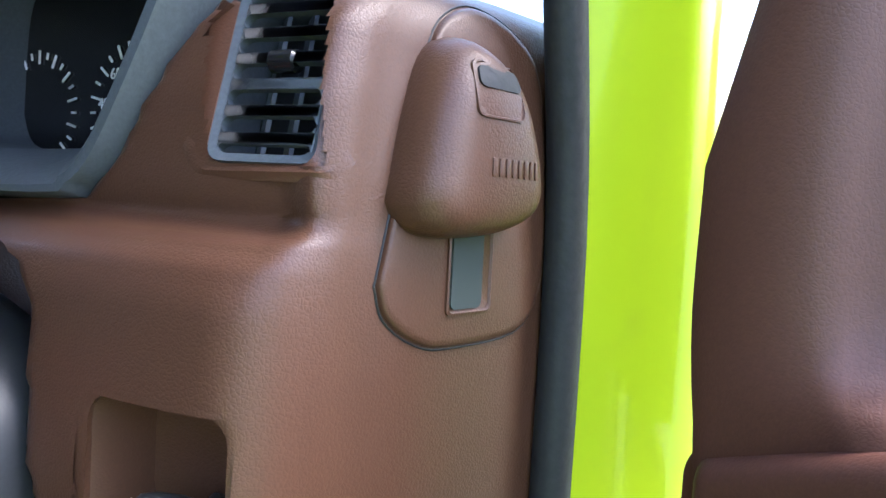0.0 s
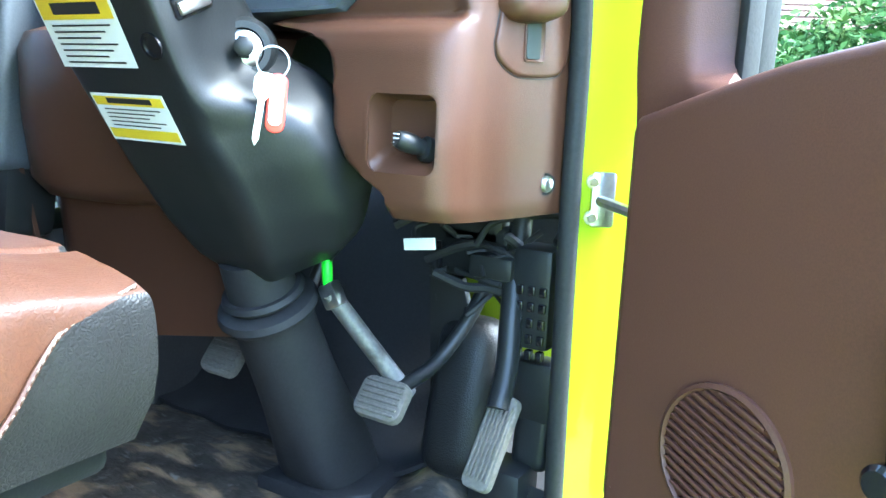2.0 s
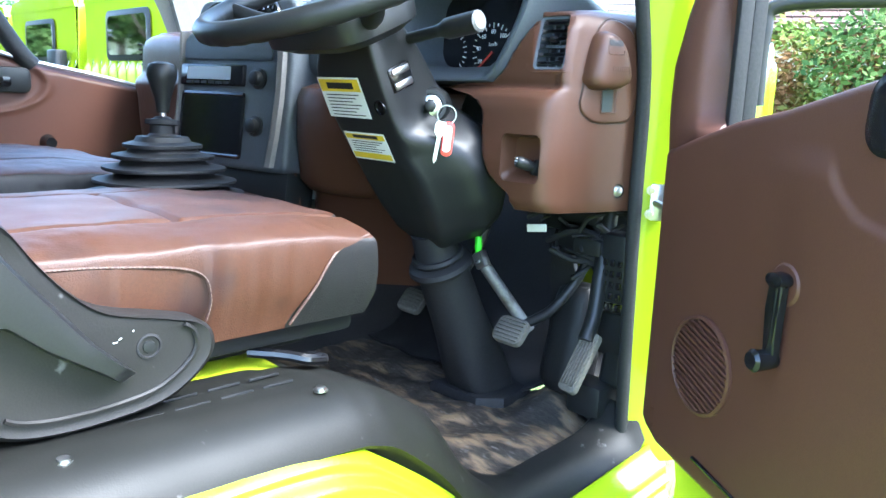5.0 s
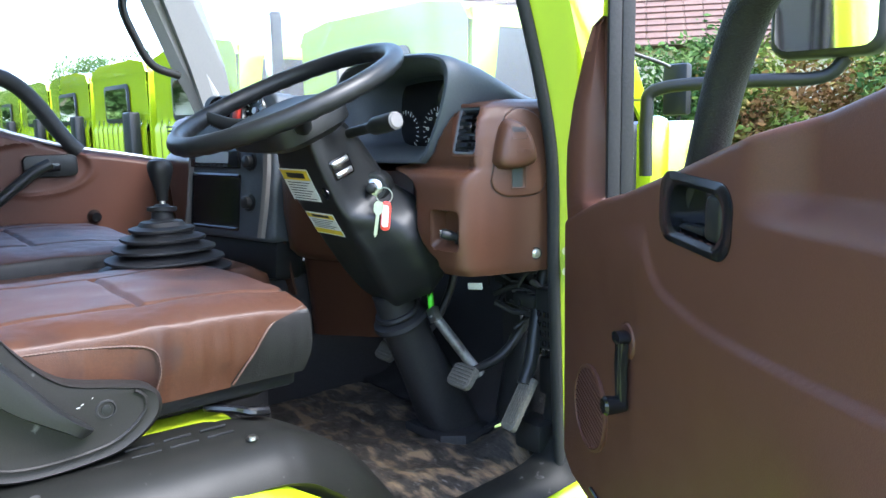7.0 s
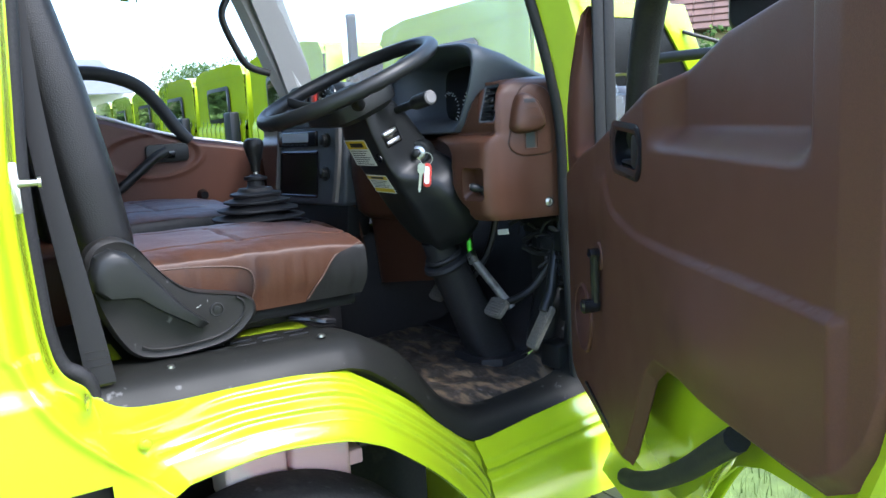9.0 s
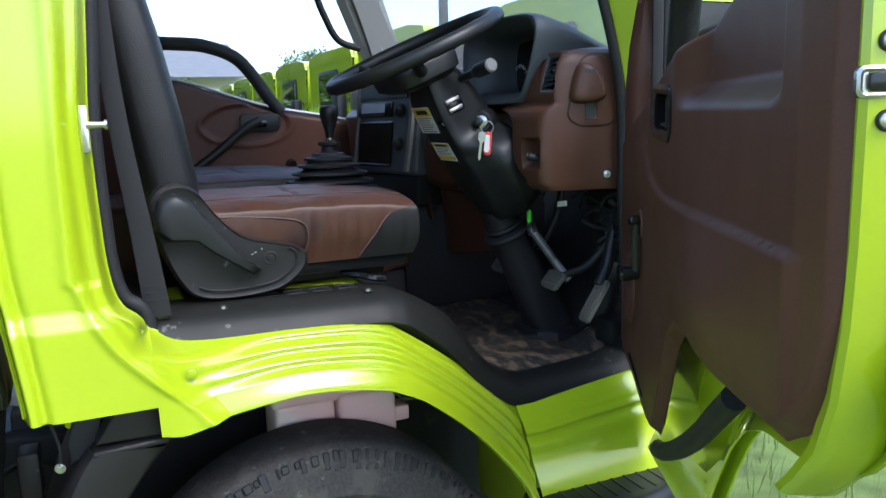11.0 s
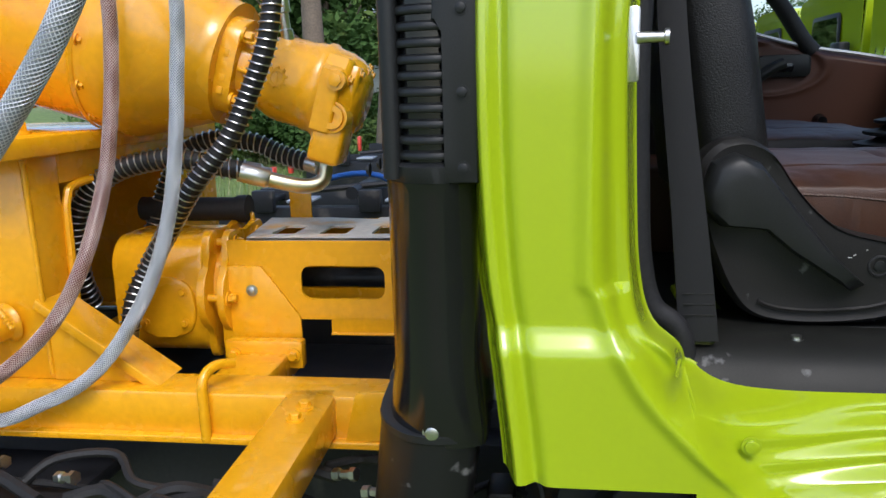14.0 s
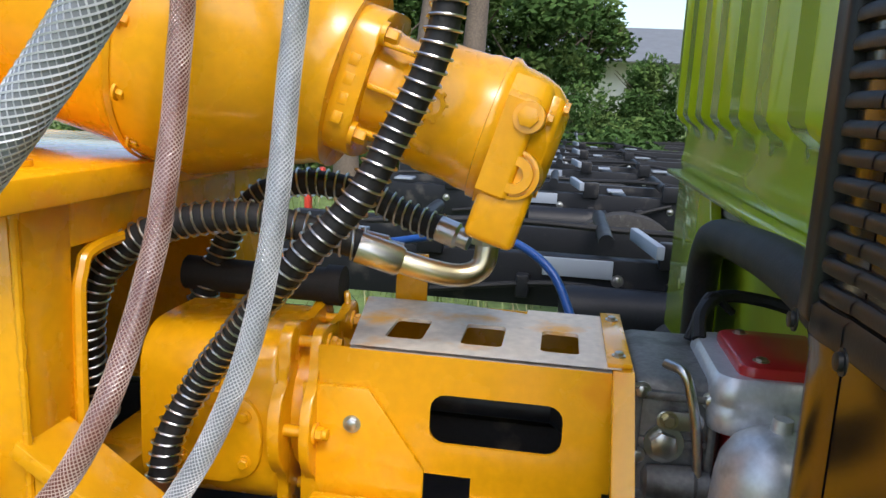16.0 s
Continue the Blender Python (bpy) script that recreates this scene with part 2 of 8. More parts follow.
def spline(pts, n=8):
    """A smooth line through the points."""
    p = [Vector(q) for q in pts]
    if len(p) < 3:
        return [p[0].lerp(p[-1], i / n) for i in range(n + 1)]
    p = [2 * p[0] - p[1], *p, 2 * p[-1] - p[-2]]
    out = []
    for a, b, c, d in zip(p, p[1:], p[2:], p[3:]):
        for i in range(n):
            t = i / n
            out.append(0.5 * (2 * b + (c - a) * t + (2 * a - 5 * b + 4 * c - d) * t * t + (3 * b - a - 3 * c + d) * t ** 3))
    return out + [p[-2]]


def frames(line):
    """Two side directions along a line, without twist."""
    t0 = (line[1] - line[0]).normalized()
    side = t0.orthogonal().normalized()
    out = []
    for i, q in enumerate(line):
        t = (line[min(i + 1, len(line) - 1)] - line[max(i - 1, 0)]).normalized()
        side = (side - t * side.dot(t)).normalized()
        out.append((side, t.cross(side)))
    return out


def tube(bm, pts, r, n=12, smooth=6, caps=True, raw=False):
    line = [Vector(p) for p in pts] if raw else spline(pts, smooth)
    rr = r if callable(r) else (lambda s: r)
    rings = []
    for i, (q, (a, b)) in enumerate(zip(line, frames(line))):
        w = rr(i / (len(line) - 1))
        rings.append([q + (a * math.cos(k * math.tau / n) + b * math.sin(k * math.tau / n)) * w for k in range(n)])
    loft(bm, rings, caps=caps)


def coil(bm, pts, r, pitch, wire=0.002, n=5):
    """A wire spring wound round a line."""
    line = spline(pts, 24)
    fr = frames(line)
    turn, out = 0.0, []
    for i, q in enumerate(line):
        if i:
            step = (q - line[i - 1]).length
            k = max(1, int(step / pitch * 14))
            for j in range(k):
                f = j / k
                ang = turn + f * step / pitch * math.tau
                a, b = fr[i]
                out.append(line[i - 1].lerp(q, f) + (a * math.cos(ang) + b * math.sin(ang)) * r)
            turn += step / pitch * math.tau
    tube(bm, out, wire, n=n, raw=True)


def lathe(bm, prof, at, axis, n=32, caps=True):
    """A turned body: prof is (height along axis, radius)."""
    ax = Vector(axis).normalized()
    a = ax.orthogonal().normalized()
    b = ax.cross(a)
    rings = [[Vector(at) + ax * h + (a * math.cos(k * math.tau / n) + b * math.sin(k * math.tau / n)) * max(r, 1e-4) for k in range(n)] for h, r in prof]
    loft(bm, rings, caps=caps)


def slab(bm, outline, m, depth, r=0.0, seg=2):
    """A flat outline (a, b), laid out by the matrix m, with a thickness along its own z and rounded edges."""
    lo = [bm.verts.new(m @ Vector((a, b, 0))) for a, b in outline]
    hi = [bm.verts.new(m @ Vector((a, b, depth))) for a, b in outline]
    fs = [bm.faces.new(lo[::-1]), bm.faces.new(hi)]
    n = len(lo)
    for i in range(n):
        bm.faces.new((lo[i], lo[(i + 1) % n], hi[(i + 1) % n], hi[i]))
    if r:
        es = [e for e in fs[1].edges]
        bmesh.ops.bevel(bm, geom=es, offset=r, segments=seg, affect="EDGES", profile=0.5)


def sheet(bm, f, nu, nv, thick=0.0):
    """A surface f(u, v), u and v from 0 to 1, with a thickness."""
    g = [[bm.verts.new(f(i / nu, j / nv)) for j in range(nv + 1)] for i in range(nu + 1)]
    fs = [bm.faces.new((g[i][j], g[i + 1][j], g[i + 1][j + 1], g[i][j + 1])) for i in range(nu) for j in range(nv)]
    if thick:
        bmesh.ops.recalc_face_normals(bm, faces=fs)
        bmesh.ops.solidify(bm, geom=fs, thickness=thick)


def axes(x, y, z, at):
    """A matrix from three directions and a place."""
    m = Matrix((Vector(x), Vector(y), Vector(z))).transposed().to_4x4()
    m.translation = at
    return m


YZ = lambda x: axes((0, 1, 0), (0, 0, 1), (1, 0, 0), (x, 0, 0))  # outlines in (y, z), thickness to +x
XZ = lambda y: axes((1, 0, 0), (0, 0, 1), (0, -1, 0), (0, y, 0))  # outlines in (x, z), thickness to -y
XY = lambda z: axes((1, 0, 0), (0, 1, 0), (0, 0, 1), (0, 0, z))


def rounded(x0, y0, x1, y1, r, n=4):
    """A rectangle outline with round corners."""
    out = []
    for cx, cy, a0 in ((x1 - r, y1 - r, 0), (x0 + r, y1 - r, 90), (x0 + r, y0 + r, 180), (x1 - r, y0 + r, 270)):
        out += [(cx + r * math.cos(radians(a0 + 90 * i / n)), cy + r * math.sin(radians(a0 + 90 * i / n))) for i in range(n + 1)]
    return out


def smooth(lo, hi, v):
    t = max(0.0, min(1.0, (v - lo) / (hi - lo)))
    return t * t * (3 - 2 * t)


def along(table, s):
    """Linear look-up in rows (s, a, b, ...)."""
    for p, q in zip(table, table[1:]):
        if s <= q[0]:
            break
    t = max(0.0, min(1.0, (s - p[0]) / (q[0] - p[0])))
    return [a + (b - a) * t for a, b in zip(p[1:], q[1:])]


def cut(bm, inside):
    """Opens a surface: removes the faces whose middle lies inside."""
    bmesh.ops.delete(bm, geom=[f for f in bm.faces if inside(f.calc_center_median())], context="FACES")


def bolt(bm, at, axis, r=0.008, h=0.006, washer=True, hexagon=True):
    if washer:
        lathe(bm, [(0, r * 1.45), (h * 0.3, r * 1.45)], at, axis, 16)
    lathe(bm, [(h * 0.3, r), (h * 0.9, r), (h, r * 0.85)], at, axis, 6 if hexagon else 16)


def writing(name, text, size, m, mat, parent, depth=0.0004, align="CENTER"):
    cu = bpy.data.curves.new(name, "FONT")
    cu.body, cu.size, cu.extrude, cu.align_x, cu.align_y = text, size, depth, align, "CENTER"
    tmp = bpy.data.objects.new(name, cu)
    scene.collection.objects.link(tmp)
    me = bpy.data.meshes.new_from_object(tmp.evaluated_get(bpy.context.evaluated_depsgraph_get()))
    bpy.data.objects.remove(tmp)
    bm = B()
    bm.from_mesh(me)
    bm.transform(m)
    return part(name, bm, mat, parent)


# ---------------------------------------------------------------- ground and surroundings
bm = B()
random.seed(3)


def ground_z(x, y):
    d = math.hypot(x, y)
    return -0.02 + (0.05 * noise.noise((x * 0.35, y * 0.35, 0)) if d < 60 else 0.0) + 1.6 * smooth(9, 30, -x) + 0.8 * smooth(12, 40, y)


xs = sorted({round(s * v, 2) for v in (0, 0.5, 1, 1.5, 2, 2.5, 3, 4, 5, 6, 7, 8, 10, 12, 15, 19, 24, 30, 40, 60, 100, 200, 500, 1500) for s in (1, -1)})
gv = [[bm.verts.new((x, y, ground_z(x, y))) for y in xs] for x in xs]
for i in range(len(xs) - 1):
    for j in range(len(xs) - 1):
        bm.faces.new((gv[i][j], gv[i + 1][j], gv[i + 1][j + 1], gv[i][j + 1]))
part("ground", bm, GROUND, None, "grassy meadow ground with bare earth patches", kind="structure", category="ground")


def blades(bm, n, area, h, w, seed):
    """Loose grass blades over a rectangle."""
    rnd = random.Random(seed)
    x0, y0, x1, y1 = area
    for _ in range(n):
        x, y = rnd.uniform(x0, x1), rnd.uniform(y0, y1)
        a, tall = rnd.uniform(0, math.tau), h * rnd.uniform(0.4, 1.25)
        lean = Vector((math.cos(a), math.sin(a), 0)) * tall * rnd.uniform(0.15, 0.7)
        side = Vector((-math.sin(a), math.cos(a), 0)) * w * rnd.uniform(0.6, 1.3)
        p = Vector((x, y, ground_z(x, y) - 0.02))
        q = p + lean * 0.35 + UP * tall * 0.6
        v = [bm.verts.new(k) for k in (p - side, p + side, q + side * 0.7, q - side * 0.7, p + lean + UP * tall)]
        bm.faces.new(v[:4])
        bm.faces.new((v[3], v[2], v[4]))


bm = B()
blades(bm, 9000, (0.9, 0.3, 3.6, 4.2), 0.24, 0.0022, 1)
blades(bm, 26000, (0.55, 0.5, 2.3, 2.8), 0.20, 0.0016, 7)
blades(bm, 2500, (-0.9, -0.6, 0.9, 2.6), 0.16, 0.0022, 2)
blades(bm, 5000, (-14, -9, -3.2, 2.0), 0.35, 0.006, 4)
part("long_grass", bm, GRASS, None, "long green and straw-coloured grass growing on the ground", kind="stuff", category="grass")

# ---------------------------------------------------------------- cab shell
cab = thing("truck_cab", (0, 0, 0.8), "glossy lime green truck cab with its driver door open", "truck cab")
JAMB = [(0.892, -0.372), (1.062, -0.377), (1.109, -0.413), (1.158, -0.426), (1.233, -0.431), (1.395, -0.434), (1.526, -0.426), (1.653, -0.417), (1.9, -0.40), (2.08, -0.38)]
REAR = [(0.892, -0.575), (0.95, -0.572), (1.08, -0.585), (1.2, -0.60), (1.45, -0.605), (2.08, -0.59)]
FOLD = [(0.892, -0.27), (0.94, -0.31), (0.99, -0.36), (1.06, -0.42), (1.15, -0.46), (1.25, -0.47), (2.08, -0.452)]


def dense(table, n=6):
    """The same table with a smooth line through its rows."""
    k = len(table[0])
    rows = [tuple(r) + (0,) * (6 - k) for r in table]
    a = spline([r[:3] for r in rows], n)
    b = spline([r[3:6] for r in rows], n)
    return [(*p, *q)[:k] for p, q in zip(a, b)]


JAMB, REAR, FOLD = dense(JAMB), dense(REAR), dense(FOLD)


def gauss(v, w):
    return math.exp(-(v / w) ** 2)


def quarter(u, v):
    zj = 0.892 + (2.08 - 0.892) * v
    y = along(REAR, zj)[0] + (along(JAMB, zj)[0] - along(REAR, zj)[0]) * u
    low = 0.95
    z = max(zj, low) if v < 0.08 else zj
    if v < 0.08:
        z = low + (0.987 - low) * v / 0.08
    yr, yj = along(REAR, z)[0], along(JAMB, z)[0]
    y = yr + (yj - yr) * u
    s, t, e = y - along(FOLD, z)[0], y - yr, y - yj
    g = smooth(1.02, 1.09, z)
    x = 0.885 - 0.028 * smooth(-0.006, 0.028, s) + 0.006 * gauss(s + 0.014, 0.010) - 0.045 * g * smooth(-0.016, 0, e) - 0.008 * g * gauss(e + 0.03, 0.008)
    x -= 0.09 * (1 - g) * (1 - smooth(0, 0.20, max(0.0, 1.058 - z) / 0.166)) * smooth(-0.035, 0, e)
    x += 0.016 * (1 - smooth(1.09, 1.118, z)) - 0.05 * (1 - smooth(0, 0.018, t)) - 0.010 * gauss(t - 0.036, 0.008)
    x -= 0.03 * smooth(1.35, 2.1, z)
    return Vector((x, y, z))


bm = B()
sheet(bm, quarter, 150, 210, 0.002)
part("quarter_panel", bm, LIME, cab)

ARCH = dense([
    (0.0, -0.378, 1.058, -0.374, 0.894), (0.08, -0.335, 1.036, -0.332, 0.889), (0.15, -0.27, 1.028, -0.265, 0.903), (0.3, -0.15, 1.026, -0.13, 0.920), (0.45, -0.02, 1.022, 0.0, 0.905),
    (0.54, 0.045, 1.008, 0.06, 0.883), (0.6, 0.085, 0.985, 0.105, 0.857), (0.72, 0.17, 0.925, 0.19, 0.786), (0.83, 0.25, 0.858, 0.262, 0.706), (0.92, 0.305, 0.810, 0.318, 0.622), (1.0, 0.335, 0.785, 0.36, 0.50),
])


def arch(u, v):
    a, b, c, d = along(ARCH, u)
    y, z = a + (c - a) * v, b + (d - b) * v
    k = smooth(0.0, 0.30, u)
    step = 0.79 + 0.018 * smooth(0, 0.14, v) + 0.020 * smooth(0.17, 0.31, v) + 0.019 * smooth(0.36, 0.49, v) + 0.017 * smooth(0.54, 0.67, v) + 0.022 * smooth(0.60, 0.97, v)
    s = y - along(FOLD, z)[0]
    flat = 0.901 - 0.028 * smooth(-0.006, 0.028, s) + 0.006 * gauss(s + 0.014, 0.010) - 0.09 * (1 - smooth(0, 0.20, v))
    x = step * k + flat * (1 - k) - 0.018 * smooth(0.965, 1.0, v)
    return Vector((x, y, z))


bm = B()
sheet(bm, arch, 170, 130, 0.003)
part("wheel_arch_panel", bm, LIME, cab)
bm = B()
bolt(bm, (0.872, -0.318, 0.99), (1, 0, 0), 0.007, 0.004, hexagon=False)
part("body_plug", bm, LIME, cab)
# panel from the sill down to the step, in front of the arch
TOPE = [(0.0, 0.33, 0.79), (0.15, 0.37, 0.79), (0.4, 0.46, 0.803), (0.75, 0.59, 0.818), (1.0, 0.70, 0.83)]


def riser(u, v):
    y0, z0 = along(TOPE, u)
    y = y0 + 0.03 * v * (1 - u)
    z = z0 + (0.60 - z0) * v
    return Vector((0.800 + 0.022 * smooth(0.0, 0.22, v) + 0.012 * smooth(0.22, 0.30, v) - 0.010 * gauss(v - 0.34, 0.05) + 0.022 * smooth(0.5, 1, v), y, z))


bm = B()
sheet(bm, riser, 40, 60, 0.003)
part("step_riser", bm, LIME, cab)
step = thing("cab_step", (0.88, 0.5, 0.6), "black plastic cab step with raised grip ribs", "step")
bm = B()
slab(bm, [(0.80, 0.345), (0.93, 0.345), (0.965, 0.37), (0.975, 0.45), (0.96, 0.60), (0.93, 0.69), (0.80, 0.70)], XY(0.55), 0.055, 0.024, 4)
part("step_tray", bm, BLACK, step)
for i in range(8):
    bm = B()
    rbox(bm, (0.885, 0.40 + 0.033 * i, 0.605), (0.08, 0.007, 0.004), 0.0015)
    part("grip_rib", bm, BLACK, step)

# front pillar and jamb
PILLAR = [(0.80, 0.625, 0.72), (1.0, 0.615, 0.715), (1.235, 0.605, 0.705), (1.41, 0.602, 0.70), (1.527, 0.58, 0.70), (1.69, 0.53, 0.669), (2.05, 0.40, 0.545)]


def front_pillar(side):
    bm = B()
    rings = []
    for z, y0, y1 in PILLAR:
        k = 0.02 * smooth(1.45, 2.05, z)
        o = [(0.752, y0 + 0.03), (0.765, y0 + 0.026), (0.778, y0 + 0.036), (0.812, y0 + 0.060), (0.824, y0 + 0.072), (0.832, y1 + 0.005), (0.825, y1 + 0.02), (0.765, y1 + 0.015), (0.75, y0 + 0.03)]
        rings.append([Vector((side * (x - k), y, z)) for x, y in o])
    loft(bm, rings)
    return bm


part("front_pillar", front_pillar(1), LIME, cab)
part("front_pillar", front_pillar(-1), GREYTRIM, cab)
# rubber seal round the door opening
SEAL = [(0.77, y + 0.004, z) for z, y in JAMB[::-1][:-1]]
bm = B()
tube(bm, SEAL, 0.014, 10, 4)
part("rear_door_seal", bm, RUBBER, cab)
bm = B()
tube(bm, [(0.763, y + 0.018, z) for z, y, _ in PILLAR], 0.011, 10, 4)
part("front_door_seal", bm, RUBBER, cab)
# roof, rear wall, far side
bm = B()
rbox(bm, (0, -0.06, 2.09), (1.66, 1.1, 0.06), 0.028, seg=3)
part("roof", bm, LIME, cab)
# headliner out of view, there to throw light back down on the interior
bm = B()
rbox(bm, (0, -0.06, 2.045), (1.6, 1.0, 0.02), 0.005)
part("headliner", bm, HEADLINER, cab)


def rear_wall(u, v):
    x, z = -0.86 + 1.72 * u, 1.25 + 0.81 * v
    k = smooth(0.12, 0.165, v) * (1 - smooth(0.86, 0.93, v))
    rib = 0.5 + 0.5 * math.cos(u * math.tau * 10)
    return Vector((x, -0.572 - 0.032 * smooth(0.32, 0.62, rib) * k - 0.006 * gauss(v - 0.03, 0.02), z))


bm = B()
sheet(bm, rear_wall, 240, 60, 0.003)
part("ribbed_rear_wall", bm, LIME, cab)
bm = B()
rbox(bm, (-0.04, -0.592, 1.247), (1.62, 0.035, 0.012), 0.003)
part("rear_flange", bm, LIME, cab)
bm = B()
rbox(bm, (0, -0.50, 1.06), (1.6, 0.04, 0.32), 0.01)
part("lower_rear_wall", bm, LIME_DULL, cab)
bm = B()
slab(bm, [(-0.84, 0.86), (-0.34, 0.90), (-0.34, 1.10), (-0.42, 1.24), (-0.84, 1.24)], XZ(-0.56), 0.02, 0.004)
part("far_rear_panel", bm, LIME, cab)

# ---------------------------------------------------------------- interior shell
floor_thing = thing("cab_floor", (0.4, 0.5, 0.83), "worn black rubber cab floor covered with dried mud", "floor", kind="structure")


def mat_f(u, v):
    x, y = -0.05 + 0.785 * u, 0.10 + 0.60 * v
    z = 0.826 + 0.012 * noise.noise((x * 9, y * 9, 0)) + 0.006 * noise.noise((x * 30, y * 30, 4))
    z += -0.01 * smooth(0.72, 0.8, x) + 0.05 * gauss(x - 0.60, 0.06) * smooth(0.55, 0.72, y)
    return Vector((x, y, z))


bm = B()
sheet(bm, mat_f, 90, 100, 0.006)
part("floor_mat", bm, MAT, floor_thing)


def toe_f(u, v):
    x, y = -0.05 + 0.84 * u, 0.66 + 0.38 * v
    z = 0.836 + 0.42 * smooth(0.0, 1.0, v) ** 1.3 + 0.05 * gauss(x - 0.60, 0.06) * (1 - v) + 0.008 * noise.noise((x * 12, y * 12, 3))
    return Vector((x, y, z))


bm = B()
sheet(bm, toe_f, 60, 30, 0.006)
part("toe_board_mat", bm, RUBBER, floor_thing)
bm = B()
rbox(bm, (0.28, -0.22, 0.985), (0.86, 0.62, 0.13), 0.03, seg=3)
rbox(bm, (0.25, -0.10, 0.88), (0.60, 0.40, 0.12), 0.02)
part("seat_platform", bm, BLACK, floor_thing)
bm = B()
rbox(bm, (0.545, -0.045, 1.0485), (0.20, 0.20, 0.012), 0.003)
rbox(bm, (0.60, -0.32, 1.052), (0.26, 0.05, 0.012), 0.004)
part("painted_seat_riser", bm, LIME_DULL, floor_thing)
SILL = [(-0.385, 1.07), (-0.30, 1.067), (-0.1, 1.064), (0.03, 1.061), (0.075, 1.054), (0.114, 1.036), (0.187, 0.975), (0.25, 0.90), (0.289, 0.865), (0.343, 0.838), (0.40, 0.832), (0.5, 0.838), (0.58, 0.845), (0.63, 0.862), (0.66, 0.89)]
CREST = [(0.03, 0.0), (0.075, 0.004), (0.114, 0.012), (0.15, 0.020), (0.19, 0.030), (0.22, 0.034), (0.25, 0.030), (0.289, 0.016), (0.343, 0.0)]
bm = B()
line = spline([(0, y, z) for y, z in SILL], 5)
rings = []
for q in line:
    y, z = q.y, q.z
    zi = z + along(CREST, y)[0]
    xi = 0.612 + 0.02 * smooth(0.0, 0.08, y) + 0.073 * smooth(0.355, 0.39, y)
    zb = z - 0.05 - max(0.0, z - 0.87) * smooth(0.03, 0.10, y)
    rings.append([Vector(p) for p in ((xi, y, zi - 0.007), (0.5 * (xi + 0.712), y, zi - 0.003), (0.712, y, zi), (0.738, y, zi), (0.762, y, 0.6 * zi + 0.4 * z - 0.008), (0.785, y, z - 0.024), (0.799, y, z - 0.05), (0.792, y, z - 0.056), (xi + 0.01, y, zb))])
loft(bm, rings)
sill = thing("sill_cover", (0.74, 0.0, 1.06), "black moulded plastic sill cover over the wheel arch", "sill cover")
part("cover", bm, SILLBLACK, sill)
for y in (0.035, -0.242):
    bm = B()
    bolt(bm, (0.741, y, 1.062), (0, 0, 1), 0.006, 0.005, hexagon=False)
    part("screw", bm, STEEL, sill)
for i in range(5):
    for k in (0, 1):
        bm = B()
        rbox(bm, (0.665 + 0.03 * k, -0.20 + 0.052 * i, 1.0625), (0.004, 0.04, 0.004), 0.0015)
        part("raised_rib", bm, BLACK, sill)
# engine cover between the seats and the brown footwell side
bm = B()
slab(bm, [(-0.47, 0.98), (0.26, 0.98), (0.34, 0.99), (0.36, 1.10), (0.34, 1.18), (0.30, 1.203), (-0.47, 1.205)], YZ(-0.22), 0.42, 0.02, 3)
tunnel = thing("engine_cover", (0.0, 0.0, 0.8), "brown plastic engine cover between the two seats", "engine cover")
part("cover", bm, BROWN, tunnel)
bm = B()
rbox(bm, (0.0, -0.06, 0.90), (0.38, 0.78, 0.17), 0.02)
rbox(bm, (-0.02, 0.62, 0.98), (0.16, 0.5, 0.34), 0.04)
part("tunnel_base", bm, RUBBER, tunnel)
bm = B()
rbox(bm, (-0.55, -0.06, 0.95), (0.66, 0.82, 0.30), 0.03)
part("passenger_seat_platform", bm, BLACK, floor_thing)
bm = B()
rbox(bm, (0, 1.02, 1.10), (1.48, 0.05, 0.66), 0.02)
part("fire_wall", bm, BLACK, cab)
bm = B()
rbox(bm, (0.745, 1.0, 1.25), (0.07, 0.14, 0.48), 0.02, seg=3)
part("front_corner", bm, LIME, cab)
bm = B()
rbox(bm, (0, -0.545, 1.62), (1.6, 0.02, 0.85), 0.008)
part("rear_inner_trim", bm, PILLARGREY, cab)
# windscreen
bm = B()
slab(bm, [(-0.80, 0.0), (0.80, 0.0), (0.72, 0.68), (-0.72, 0.68)], axes((1, 0, 0), (0, -0.42, 0.907), (0, 0.907, 0.42), (0, 0.80, 1.42)), 0.005)
o = part("windscreen", bm, HAZEGLASS, cab)
o.visible_shadow = False
# grey trim and grab bar on the far front pillar
bm = B()
rings = []
for z, y in ((1.50, 0.66), (1.60, 0.62), (1.69, 0.575), (1.9, 0.49), (2.06, 0.42)):
    rings.append([Vector((-0.80 + dx, y + dy, z)) for dx, dy in ((0, -0.055), (0.035, -0.03), (0.05, 0.03), (0.03, 0.06), (0, 0.06))])
loft(bm, rings)
part("pillar_trim", bm, PILLARGREY, cab)
bm = B()
tube(bm, [(-0.77, 0.535, 1.66), (-0.76, 0.45, 1.69), (-0.75, 0.40, 1.77), (-0.75, 0.37, 1.86), (-0.76, 0.40, 1.93)], 0.013, 10)
part("grab_bar", bm, GREYPLASTIC, cab)

# ---------------------------------------------------------------- dashboard
dash = thing("dashboard", (0, 0.7, 1.2), "brown moulded dashboard with charcoal instrument hood", "dashboard")
# plan of the face at the driver's end: x, y
PLAN = [(0.44, 0.460), (0.52, 0.453), (0.58, 0.448), (0.64, 0.447), (0.675, 0.449), (0.695, 0.453), (0.708, 0.463), (0.7165, 0.480), (0.7225, 0.50), (0.7325, 0.53), (0.7415, 0.57), (0.748, 0.60), (0.757, 0.64), (0.77, 0.70)]
